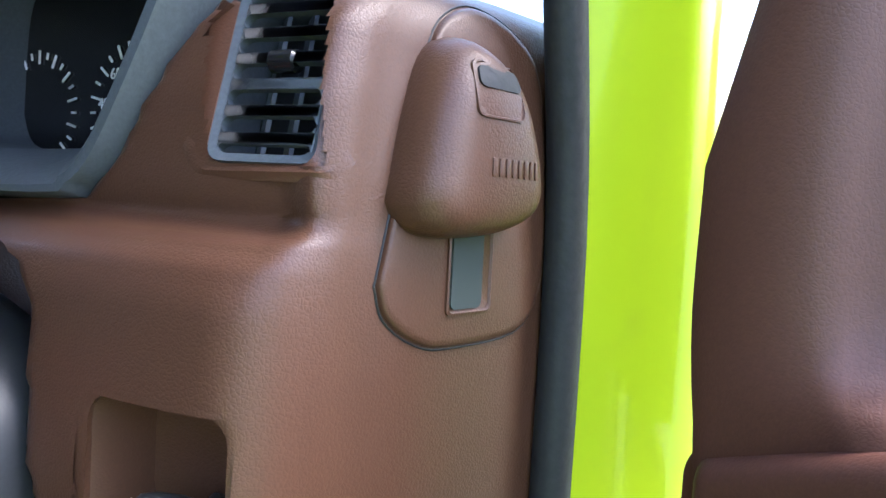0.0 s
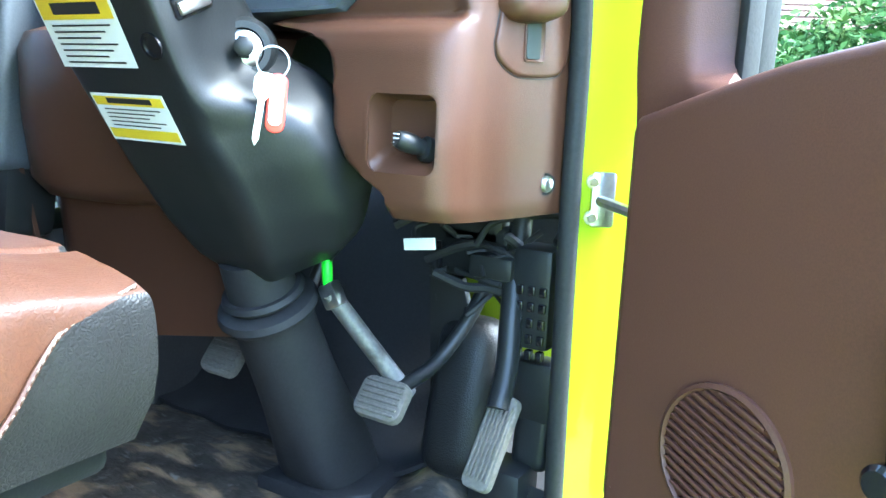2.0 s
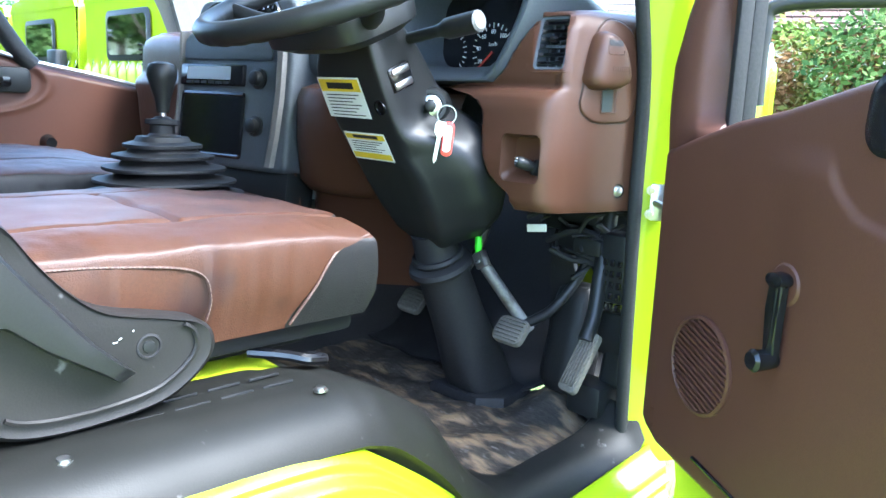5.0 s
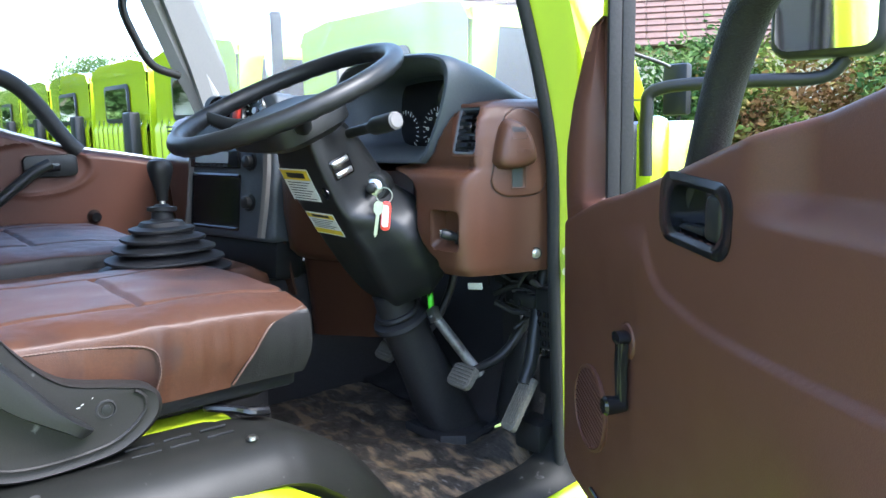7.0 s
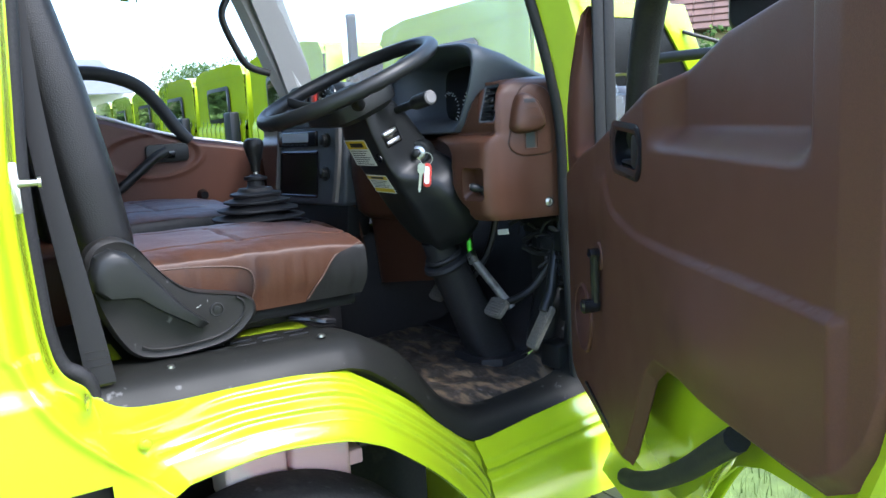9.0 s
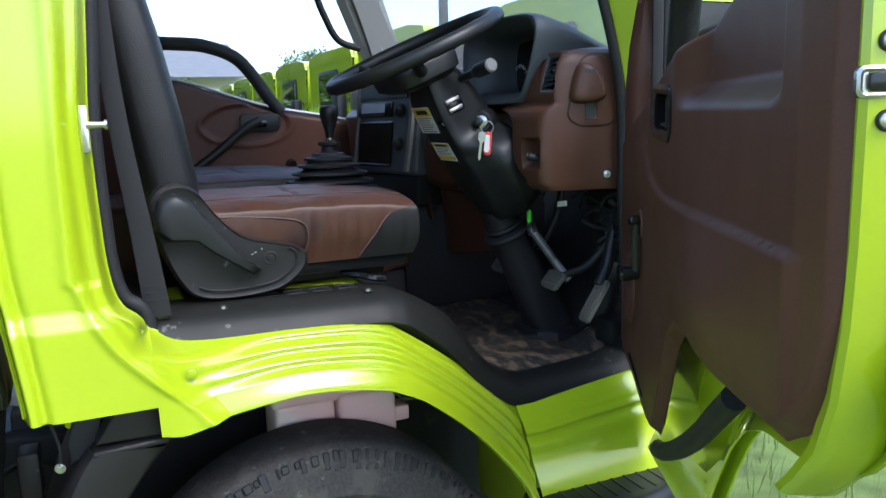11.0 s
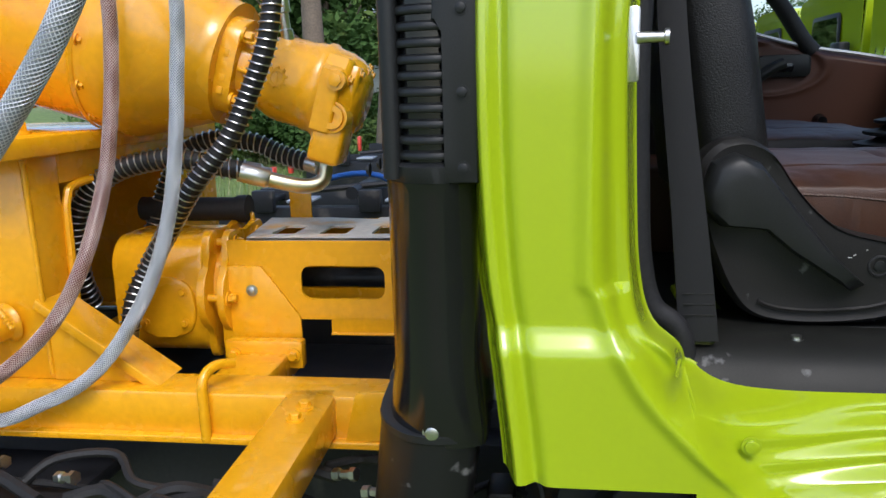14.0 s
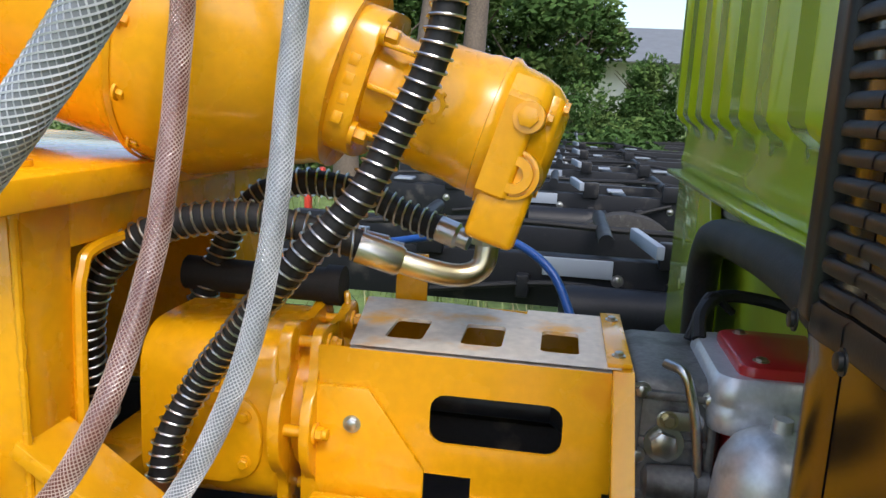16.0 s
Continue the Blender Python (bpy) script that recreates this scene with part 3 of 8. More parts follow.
# set-back of the face by height, with the ledge under the instruments, and near the door where the ledge dies out
LEDGE = [(1.226, 0.035), (1.228, 0.012), (1.24, 0.002), (1.30, -0.004), (1.35, 0.0), (1.385, 0.003), (1.400, 0.008), (1.409, 0.018), (1.414, 0.032), (1.418, 0.036), (1.43, 0.033), (1.47, 0.035), (1.50, 0.041), (1.52, 0.054), (1.53, 0.08), (1.535, 0.13), (1.532, 0.30)]
PLAINEND = [(1.226, 0.035), (1.228, 0.012), (1.24, 0.002), (1.30, -0.002), (1.40, 0.0), (1.44, 0.003), (1.47, 0.007), (1.50, 0.018), (1.52, 0.038), (1.53, 0.07), (1.535, 0.13), (1.532, 0.30)]
LEFT = [(1.226, 0.65), (1.25, 0.648), (1.262, 0.628), (1.28, 0.604), (1.314, 0.588), (1.356, 0.585), (1.38, 0.579), (1.392, 0.563), (1.40, 0.54), (1.406, 0.50), (1.412, 0.47), (1.418, 0.50), (1.421, 0.570), (1.436, 0.592), (1.462, 0.610), (1.51, 0.643), (1.53, 0.655), (1.536, 0.66)]
pl = spline([(x, y, 0) for x, y in PLAN], 10)
VM = axes((0.997, 0.075, 0), (-0.15, 0.37, 0.915), (0.07, -0.925, 0.372), (0.676, 0.490, 1.484))
VI = VM.inverted()


def plan_at(x):
    for a, b in zip(pl, pl[1:]):
        if a.x <= x <= b.x:
            return a.lerp(b, (x - a.x) / max(1e-6, b.x - a.x))
    return pl[0].copy()


bm = B()
rings = []
zs = [1.226, 1.227, 1.228, 1.231, 1.236] + [1.242 + 0.006 * i for i in range(26)] + [1.395, 1.398, 1.401, 1.404, 1.407, 1.409, 1.411, 1.413, 1.415, 1.417, 1.419, 1.421, 1.424] + [1.428 + 0.006 * i for i in range(13)] + [1.506, 1.512, 1.517, 1.521, 1.524, 1.527, 1.529, 1.531, 1.533, 1.535]
tail = [1.535, 1.5348, 1.534, 1.533, 1.532]
for k, z in enumerate(zs + tail):
    x0 = along(LEFT, min(z, 1.536))[0]
    if k < len(zs):
        d0, d1 = along(LEDGE, z)[0], along(PLAINEND, z)[0]
    else:
        d0 = d1 = 0.13 + 0.045 * (k - len(zs))
        x0 = 0.66
    s = plan_at(x0)
    row = [Vector((x0 - 0.004, s.y + d0 + 0.05, z)), Vector((x0 - 0.004, s.y + d0 + 0.012, z)), Vector((x0 - 0.001, s.y + d0 + 0.003, z))]
    n0 = next(i for i, q in enumerate(pl) if q.x > x0 + 1e-5)
    total = len(pl) - n0
    for i in range(128):
        t = n0 + (total - 1) * i / 127
        a = min(int(t), len(pl) - 2)
        q = pl[a].lerp(pl[a + 1], t - a)
        w = smooth(0.690, 0.728, q.x)
        d = d0 * (1 - w) + d1 * w
        row.append(Vector((q.x - 0.25 * max(0.0, d - 0.03) * w, q.y + d, z)))
    rings.append(row)
loft(bm, rings, closed=False, caps=False)
FACE = BVHTree.FromBMesh(bm)


def lay(tree, m, a, b, h):
    """The place over (a, b) of the plane m that stands h proud of a surface."""
    n = m.to_3x3() @ Vector((0, 0, 1))
    hit = tree.ray_cast(m @ Vector((a, b, 0.08)), -n, 0.2)[0]
    return (hit if hit else m @ Vector((a, b, 0))) + n * h


def moulded(bm, tree, m, o, steps, at=None):
    """A piece with outline o that follows a surface: steps of (scale, height)."""
    ca, cb = at if at else (sum(p[0] for p in o) / len(o), sum(p[1] for p in o) / len(o))
    loft(bm, [[lay(tree, m, ca + (a - ca) * k, cb + (b - cb) * k, h) for a, b in o] for k, h in steps])


cut(bm, lambda c: 0.6265 < c.x < 0.7015 and 1.269 < c.z < 1.347 and c.y < 0.5)
cut(bm, lambda c: -0.0285 < (VI @ c).x < 0.0312 and abs((VI @ c).y) < 0.0450 and c.y < 0.56 and c.z > 1.43)
part("driver_side_trim", bm, BROWN, dash, smooth=50)
bm = B()
rbox(bm, (0.64, 0.80, 1.36), (0.18, 0.30, 0.26), 0.02)
part("inner_box", bm, BLACK, dash)
# charcoal hood round the instruments
bm = B()
HOOD = [(0.27, 1.46), (0.275, 1.55), (0.29, 1.59), (0.33, 1.612), (0.42, 1.622), (0.56, 1.621), (0.625, 1.614), (0.652, 1.600), (0.658, 1.575), (0.648, 1.54), (0.632, 1.505), (0.604, 1.458), (0.588, 1.436), (0.572, 1.425), (0.548, 1.420), (0.36, 1.418), (0.30, 1.424), (0.28, 1.437)]
HOOD = [(p.x, p.y) for p in spline([(x, z, 0) for x, z in HOOD + HOOD[:1]], 3)[:-1]]
HC = (0.45, 1.513)


def hood_ring(y, k, drop=0.0):
    return [Vector((HC[0] + (x - HC[0]) * k, y, HC[1] + (z - HC[1]) * k - drop * smooth(1.50, 1.62, z))) for x, z in HOOD]


loft(bm, [hood_ring(0.62, 0.69), hood_ring(0.56, 0.70), hood_ring(0.515, 0.72), hood_ring(0.485, 0.86), hood_ring(0.474, 0.94), hood_ring(0.474, 0.975), hood_ring(0.482, 1.0), hood_ring(0.50, 1.01, 0.003), hood_ring(0.56, 1.02, 0.022), hood_ring(0.64, 1.03, 0.06), hood_ring(0.80, 1.05, 0.12), hood_ring(0.95, 1.05, 0.16)], caps=False)
part("instrument_hood", bm, CHARCOAL, dash)
bm = B()
slab(bm, [(HC[0] + (x - HC[0]) * 0.72, HC[1] + (z - HC[1]) * 0.72) for x, z in HOOD][::-1], XZ(0.612), 0.004)
cluster = part("gauge_panel", bm, GLOSSBLACK, dash, "black instrument panel with white-marked dials")
for cx, rr in ((0.455, 0.050), (0.345, 0.045)):
    for k in range(21):
        a = radians(220 - 13 * k)
        bm = B()
        rot = Matrix.Rotation(a, 3, "Y")
        d = Vector((math.cos(a), 0, math.sin(a)))
        rbox(bm, Vector((cx, 0.6065, 1.478)) + d * rr * (0.93 if k % 2 else 0.9), (0.010 if k % 2 == 0 else 0.005, 0.001, 0.0016), 0, Matrix.Rotation(-a, 3, "Y"))
        part("dial_mark", bm, WHITE, cluster)
for i, s in enumerate(("20", "40", "60", "80", "100", "120", "140")):
    a = radians(212 - 40.5 * i)
    writing("dial_number", s, 0.011, XZ(0.6065) @ Matrix.Translation((0.455 + 0.036 * math.cos(a), 1.478 + 0.034 * math.sin(a), 0)), WHITE, cluster)
writing("dial_unit", "km/h", 0.010, XZ(0.6065) @ Matrix.Translation((0.455, 1.490, 0)), WHITE, cluster)
bm = B()
rbox(bm, (0.438, 0.605, 1.462), (0.045, 0.002, 0.003), 0, Matrix.Rotation(radians(-40), 3, "Y"))
part("dial_needle", bm, REDFOB, cluster)
# air vent, set a little into the trim
sag = sum((VI @ lay(FACE, VM, a, b, 0)).z for a in (-0.031, 0.031) for b in (-0.046, 0.0, 0.046)) / 6
VM = VM @ Matrix.Translation((0, 0, sag - 0.001))
VI = VM.inverted()
vent = thing("air_vent", (0.69, 0.475, 1.48), "black slatted dashboard air vent", "air vent")
bm = B()
o1, o2 = rounded(-0.0285, -0.0435, 0.0285, 0.0435, 0.008), rounded(-0.0245, -0.0395, 0.0245, 0.0395, 0.006)
loft(bm, [[VM @ Vector((a, b, -0.012)) for a, b in o1], [VM @ Vector((a, b, -0.004)) for a, b in o1], [VM @ Vector((a, b, -0.005)) for a, b in o2], [VM @ Vector((a, b, -0.03)) for a, b in o2]], caps=False)
part("vent_frame", bm, CHARCOAL, vent)
bm = B()
o3, o5, o4 = rounded(-0.043, -0.0505, 0.0415, 0.0505, 0.013), rounded(-0.0385, -0.0475, 0.0375, 0.0475, 0.011), rounded(-0.0285, -0.0435, 0.0285, 0.0435, 0.008)
loft(bm, [[lay(FACE, VM, a, b, -0.0006) for a, b in o3], [lay(FACE, VM, a, b, 0.0009) for a, b in o5], [lay(FACE, VM, a, b, -0.0012) for a, b in o4], [VM @ Vector((a, b, -0.014)) for a, b in o4]], caps=False)
part("vent_surround", bm, BROWN, vent)
half = [(0.0245 - 0.0048 + 0.0048 * math.sin(radians(15 * k)), 0.0016 + 0.0048 * (1 - math.cos(radians(15 * k)))) for k in range(7)]
SLAT = half + [(a, -b) for a, b in half[::-1]] + [(-a, -b) for a, b in half] + [(-a, b) for a, b in half[::-1]]
for i in range(6):
    bm = B()
    slab(bm, SLAT[::-1], VM @ Matrix.Translation((0, -0.0325 + 0.013 * i, -0.0095)), 0.005, 0.0006, 1)
    part("slat", bm, CHARCOAL, vent)
for i in (-1, 0, 1):
    bm = B()
    slab(bm, [(-0.001, -0.038), (0.001, -0.038), (0.001, 0.038), (-0.001, 0.038)], VM @ Matrix.Translation((0.0145 * i - 0.003, 0, -0.024)) @ Matrix.Rotation(radians(48), 4, "Y"), 0.012)
    part("blade", bm, CHARCOAL, vent)
bm = B()
lathe(bm, [(0, 0.004), (0.001, 0.0052), (0.013, 0.0052), (0.014, 0.004)], VM @ Vector((-0.007, 0.0065, -0.008)), VM.to_3x3() @ Vector((1, 0, 0)), 14)
part("thumb_wheel", bm, GLOSSBLACK, vent)
bm = B()
slab(bm, o2, VM @ Matrix.Translation((0, 0, -0.04)), 0.004)
part("duct", bm, BLACK, vent)
# fold-out cup holder with its cover plate
cup = thing("cup_holder", (0.75, 0.53, 1.43), "folded brown plastic cup holder on a round-cornered plate", "cup holder")
CM = axes((0.22, 0.975, 0), (0.0, 0.0, 1.0), (0.975, -0.22, 0), (0.7358, 0.530, 1.43))


def outline(pts):
    return [(p.x, p.y) for p in spline([(a, b, 0) for a, b in pts + pts[:1]], 4)[:-1]]


PLATE = outline([(-0.025, -0.036), (-0.020, -0.050), (-0.004, -0.061), (0.017, -0.065), (0.067, -0.062), (0.084, -0.045), (0.087, -0.019), (0.083, 0.035), (0.078, 0.062), (0.067, 0.077), (0.045, 0.087), (0.024, 0.086), (0.004, 0.071), (-0.009, 0.036), (-0.016, 0.005), (-0.021, -0.018)])
bm = B()
moulded(bm, FACE, CM, PLATE, [(1.0, -0.002), (1.0, 0.0016), (0.985, 0.0028), (0.95, 0.003), (0.8, 0.003), (0.6, 0.003), (0.4, 0.003), (0.2, 0.003)], (0.027, 0.011))
plate = part("plate", bm, BROWN, cup, smooth=60)
bm = B()
groove = [lay(FACE, CM, 0.027 + (a - 0.027) * 1.018, 0.011 + (b - 0.011) * 1.018, 0.0002) for a, b in PLATE]
tube(bm, groove + groove[:1], 0.0005, 6, raw=True)
part("plate_gap", bm, BLACK, cup)
bm = B()
K = outline([(-0.022, -0.002), (-0.016, -0.012), (0.0, -0.0165), (0.034, -0.014), (0.057, -0.004), (0.058, 0.015), (0.048, 0.043), (0.036, 0.060), (0.018, 0.069), (0.005, 0.069), (-0.006, 0.059), (-0.015, 0.034)])
moulded(bm, FACE, CM, K, [(1.0, 0.0), (1.0, 0.004), (0.985, 0.009), (0.955, 0.014), (0.91, 0.018), (0.85, 0.0212), (0.77, 0.0235), (0.66, 0.0248), (0.5, 0.0255), (0.3, 0.0258), (0.1, 0.026)], (0.024, 0.014))
DOME = BVHTree.FromBMesh(bm)
part("folding_cup_ring", bm, BROWN, cup, smooth=80)
bm = B()
moulded(bm, DOME, CM, rounded(0.002, 0.035, 0.034, 0.059, 0.004), [(1.0, -0.001), (0.99, 0.0012), (0.93, 0.0012), (0.90, 0.0002)])
part("finger_recess", bm, BROWN, cup)
# black patch on the dome paints the shade of a finger hole, nothing is cut
bm = B()
moulded(bm, DOME, CM, rounded(0.0045, 0.0475, 0.0315, 0.0565, 0.003), [(1.0, -0.001), (1.0, 0.0010), (0.5, 0.0010), (0.1, 0.0010)])
part("finger_slot", bm, RUBBER, cup)
bm = B()
moulded(bm, FACE, CM, rounded(0.012, -0.051, 0.043, -0.010, 0.003), [(1.0, 0.001), (1.0, 0.0042), (0.94, 0.0046), (0.88, 0.0036)])
part("slot_edge", bm, BROWN, cup)
# dark grey-green patch on the plate stands in for the slot's dark hollow
bm = B()
moulded(bm, FACE, CM, rounded(0.014, -0.048, 0.035, -0.010, 0.003), [(1.0, 0.001), (1.0, 0.0048), (0.5, 0.0048), (0.1, 0.0048)])
part("open_slot", bm, SLOTGREY, cup)
for i in range(8):
    bm = B()
    moulded(bm, DOME, CM, rounded(0.012 + 0.0044 * i, 0.011, 0.0148 + 0.0044 * i, 0.019, 0.0008, 2), [(1.0, -0.0006), (1.0, 0.0006), (0.8, 0.0008), (0.1, 0.0008)])
    part("embossed_bar", bm, BROWN, cup)
# recess with a twist knob, screw on the end
bm = B()
RM = axes((0.995, 0.1, 0), (0, 0, 1), (0.1, -0.995, 0), (0.664, 0.449, 1.308))
RN = RM.to_3x3() @ Vector((0, 0, 1))
o5 = rounded(-0.039, -0.041, 0.039, 0.041, 0.014)
o1, o2, o4, o3 = rounded(-0.0455, -0.0475, 0.0455, 0.0475, 0.018), rounded(-0.035, -0.037, 0.035, 0.037, 0.012), rounded(-0.031, -0.028, 0.031, 0.034, 0.011), rounded(-0.027, -0.018, 0.027, 0.031, 0.010)
loft(bm, [[RM @ Vector((a, b, d)) for a, b in o] for o, d in ((o2, -0.0035), (o4, -0.012), (o3, -0.032))], caps=False)
loft(bm, [[lay(FACE, RM, a, b, 0.0) - RN * g for a, b in o] for o, g in ((o1, 0.0008), (o5, -0.0004), (o2, 0.0008))] + [[RM @ Vector((a, b, -0.0045)) for a, b in o2]], caps=False)
bm.faces.new([bm.verts.new(RM @ Vector((a, b, -0.031))) for a, b in o3])
part("knob_recess", bm, BROWN, dash)
bm = B()
lathe(bm, [(-0.022, 0.012), (-0.008, 0.012), (-0.006, 0.008), (-0.002, 0.0075), (0.0, 0.0085), (0.005, 0.0093), (0.015, 0.0093), (0.021, 0.0078), (0.022, 0.0066)], (0.675, 0.460, 1.298), (-0.45, -0.86, 0.30), 20)
kn = part("twist_knob", bm, BLACK, dash)
bm = B()
ka = Vector((-0.45, -0.86, 0.30)).normalized()
kc = Vector((0.675, 0.460, 1.298)) + ka * 0.0225
for q in (-0.004, 0.0, 0.004):
    rbox(bm, kc + Vector((0, 0, q)), (0.009, 0.001, 0.0012), 0, Matrix.Rotation(radians(-24), 3, "Z"))
part("knob_symbol", bm, WHITE, kn)
bm = B()
lathe(bm, [(0, 0.0115), (0.002, 0.0115), (0.002, 0.0095), (0.0008, 0.009)], (0.746, 0.594, 1.260), (0.86, -0.5, 0), 20)
part("screw_cup", bm, BLACK, dash)
bm = B()
bolt(bm, (0.747, 0.5935, 1.260), (0.86, -0.5, 0), 0.006, 0.005, hexagon=False)
part("trim_screw", bm, STEEL, dash)

# middle and passenger part
MID = [(-0.82, 0.52), (-0.74, 0.475), (-0.66, 0.445), (-0.50, 0.435), (-0.36, 0.43), (-0.26, 0.42), (-0.22, 0.405), (-0.20, 0.39)]
TAB = [(1.17, 0.10), (1.19, 0.03), (1.22, 0.01), (1.30, 0.0), (1.36, -0.004), (1.395, -0.010), (1.41, -0.004), (1.425, 0.010), (1.45, 0.012), (1.49, 0.016), (1.515, 0.03), (1.527, 0.06), (1.532, 0.10), (1.53, 0.45)]
bm = B()
mp = spline([(x, y, 0) for x, y in MID], 4)
loft(bm, [[Vector((q.x, q.y + r.y, r.z)) for q in mp] for r in spline([(0, dy, z) for z, dy in TAB], 3)], closed=False)
part("passenger_trim", bm, BROWN, dash)
bm = B()
rbox(bm, (-0.385, 0.436, 1.462), (0.026, 0.012, 0.042), 0.004)
part("rocker_switch", bm, BLACK, dash)
for i in range(5):
    bm = B()
    rbox(bm, (-0.735, 0.487 - 0.002 * i, 1.448 + 0.013 * i), (0.06, 0.012, 0.005), 0.002, Matrix.Rotation(radians(-28), 3, "Z"))
    part("side_vent_slat", bm, BLACK, dash)
bm = B()
loft(bm, [[Vector((x, y + dy, z)) for x, y in ((0.08, 0.44), (0.13, 0.415), (0.17, 0.41), (0.22, 0.42), (0.30, 0.455), (0.40, 0.50), (0.44, 0.55))] for z, dy in ((1.19, 0.08), (1.20, 0.03), (1.22, 0.01), (1.30, 0.0), (1.38, 0.0), (1.40, 0.01), (1.41, 0.04), (1.412, 0.12))], closed=False)
part("knee_trim", bm, BROWN, dash)
bm = B()
sheet(bm, lambda u, v: Vector((0.075 + 0.345 * u, 0.475 + 0.03 * u + 0.02 * (1 - v) + 0.02 * gauss(u, 0.06), 0.995 + 0.055 * u + (0.215 - 0.055 * u) * v)), 24, 12, 0.006)
part("kick_panel", bm, BROWN, dash)
bm = B()
sheet(bm, lambda u, v: Vector((-0.24 + 0.33 * u, 0.43 + 0.03 * (1 - v), 1.10 + 0.16 * v)), 12, 8, 0.006)
part("lower_closing_panel", bm, BROWN, dash)
bm = B()
rbox(bm, (-0.25, 0.72, 1.40), (1.0, 0.36, 0.25), 0.03)
rbox(bm, (0.40, 0.82, 1.40), (0.40, 0.30, 0.20), 0.03)
rbox(bm, (0.02, 0.56, 1.47), (0.46, 0.20, 0.10), 0.03, seg=3)
part("core", bm, CHARCOAL, dash)
# console with radio
con = thing("centre_console", (-0.05, 0.40, 1.38), "charcoal centre console with a radio and grey side trims", "console")
QM = axes((0.978, 0.208, 0), (0.0, 0.10, 0.995), (0.207, -0.97, 0.1), (-0.055, 0.372, 1.34))
bm = B()
slab(bm, rounded(-0.165, -0.11, 0.165, 0.17, 0.02), QM @ Matrix.Translation((0, 0, -0.10)), 0.10, 0.012, 3)
part("panel", bm, CHARCOAL, con)
bm = B()
slab(bm, rounded(-0.158, 0.058, 0.035, 0.102, 0.004), QM, 0.010, 0.003)
radio = part("radio", bm, GLOSSBLACK, con, "black car radio with a chrome edge")
bm = B()
slab(bm, rounded(-0.135, 0.070, 0.0, 0.097, 0.003), QM @ Matrix.Translation((0, 0, 0.0105)), 0.001)
part("radio_display", bm, SILVER, radio)
for i in range(6):
    bm = B()
    slab(bm, rounded(-0.135 + 0.023 * i, 0.061, -0.117 + 0.023 * i, 0.067, 0.001, 2), QM @ Matrix.Translation((0, 0, 0.0105)), 0.0015)
    part("radio_button", bm, GREYPLASTIC, radio)
bm = B()
loft(bm, [[QM @ Vector((a, b, d)) for a, b in o] for o, d in ((rounded(-0.16, -0.09, 0.04, 0.046, 0.008), 0.002), (rounded(-0.155, -0.085, 0.035, 0.041, 0.007), 0.004), (rounded(-0.150, -0.080, 0.03, 0.036, 0.006), 0.001), (rounded(-0.148, -0.078, 0.028, 0.034, 0.006), 0.0012))], caps=True)
part("storage_flap", bm, GLOSSBLACK, con)
bm = B()
slab(bm, rounded(-0.155, 0.112, 0.11, 0.155, 0.006), QM @ Matrix.Translation((0, 0, 0.001)), 0.004, 0.0015)
part("switch_panel", bm, CHARCOAL, con)
for b in (0.075, -0.02):
    bm = B()
    lathe(bm, [(0, 0.021), (0.004, 0.021), (0.006, 0.015), (0.018, 0.014), (0.02, 0.010)], QM @ Vector((0.075, b, 0)), QM.to_3x3() @ Vector((0, 0, 1)), 24)
    part("control_knob", bm, BLACK, con)
for a0, wid in ((0.135, 0.024), (-0.165, 0.008)):
    bm = B()
    loft(bm, [[QM @ Vector((a0 + dx * wid + sw, b, dz)) for dx, dz in ((-0.5, -0.03), (-0.5, 0.004), (-0.2, 0.010), (0.3, 0.008), (0.5, 0.0), (0.5, -0.03))] for b, sw in ((-0.10, -0.012), (-0.04, -0.004), (0.04, 0.002), (0.12, 0.0), (0.17, -0.004))])
    part("side_trim", bm, GREYTRIM, con, "grey console side trim")
bm = B()
rbox(bm, QM @ Vector((0.0, -0.15, -0.06)), (0.32, 0.10, 0.09), 0.02, QM.to_3x3())
part("console_foot", bm, BLACK, con)
pods = thing("gauge_pods", (0.0, 0.42, 1.52), "two small round gauges with a red lamp between", "gauges")
bm = B()
slab(bm, rounded(-0.13, 0.148, 0.16, 0.235, 0.03), QM @ Matrix.Translation((0, 0, -0.09)), 0.088, 0.01, 3)
part("binnacle", bm, CHARCOAL, pods)
for a in (-0.055, 0.085):
    bm = B()
    c = QM @ Vector((a, 0.192, 0.0))
    ax = QM.to_3x3() @ Vector((0, 0.1, 1))
    lathe(bm, [(-0.03, 0.039), (0.006, 0.039), (0.010, 0.036), (0.002, 0.033), (0.0, 0.0)], c, ax, 32)
    o = part("gauge", bm, GLOSSBLACK, pods)
    bm = B()
    lathe(bm, [(0.001, 0.009), (0.005, 0.008)], c, ax, 14)
    part("pointer_hub", bm, SILVER, o)
    for k in range(9):
        bm = B()
        an = radians(210 - 30 * k)
        slab(bm, [(-0.004, -0.0008), (0.004, -0.0008), (0.004, 0.0008), (-0.004, 0.0008)], QM @ Matrix.Translation((a + 0.026 * math.cos(an), 0.192 + 0.026 * math.sin(an), 0.003)) @ Matrix.Rotation(an, 4, "Z"), 0.0006)
        part("dial_mark", bm, WHITE, o)
bm = B()
slab(bm, rounded(0.004, 0.168, 0.026, 0.224, 0.003), QM @ Matrix.Translation((0, 0, -0.002)), 0.008, 0.002)
part("red_indicator", bm, REDFOB, pods)

# ---------------------------------------------------------------- steering
steer = thing("steering_wheel", (0.457, 0.264, 1.547), "black four-spoke steering wheel with a moulded rim", "steering wheel")
CEN = Vector((0.457, 0.264, 1.547))
AX = Vector((0, 0.403, -0.915))
SB = Vector((0, -0.915, -0.403))
XX = Vector((1, 0, 0))


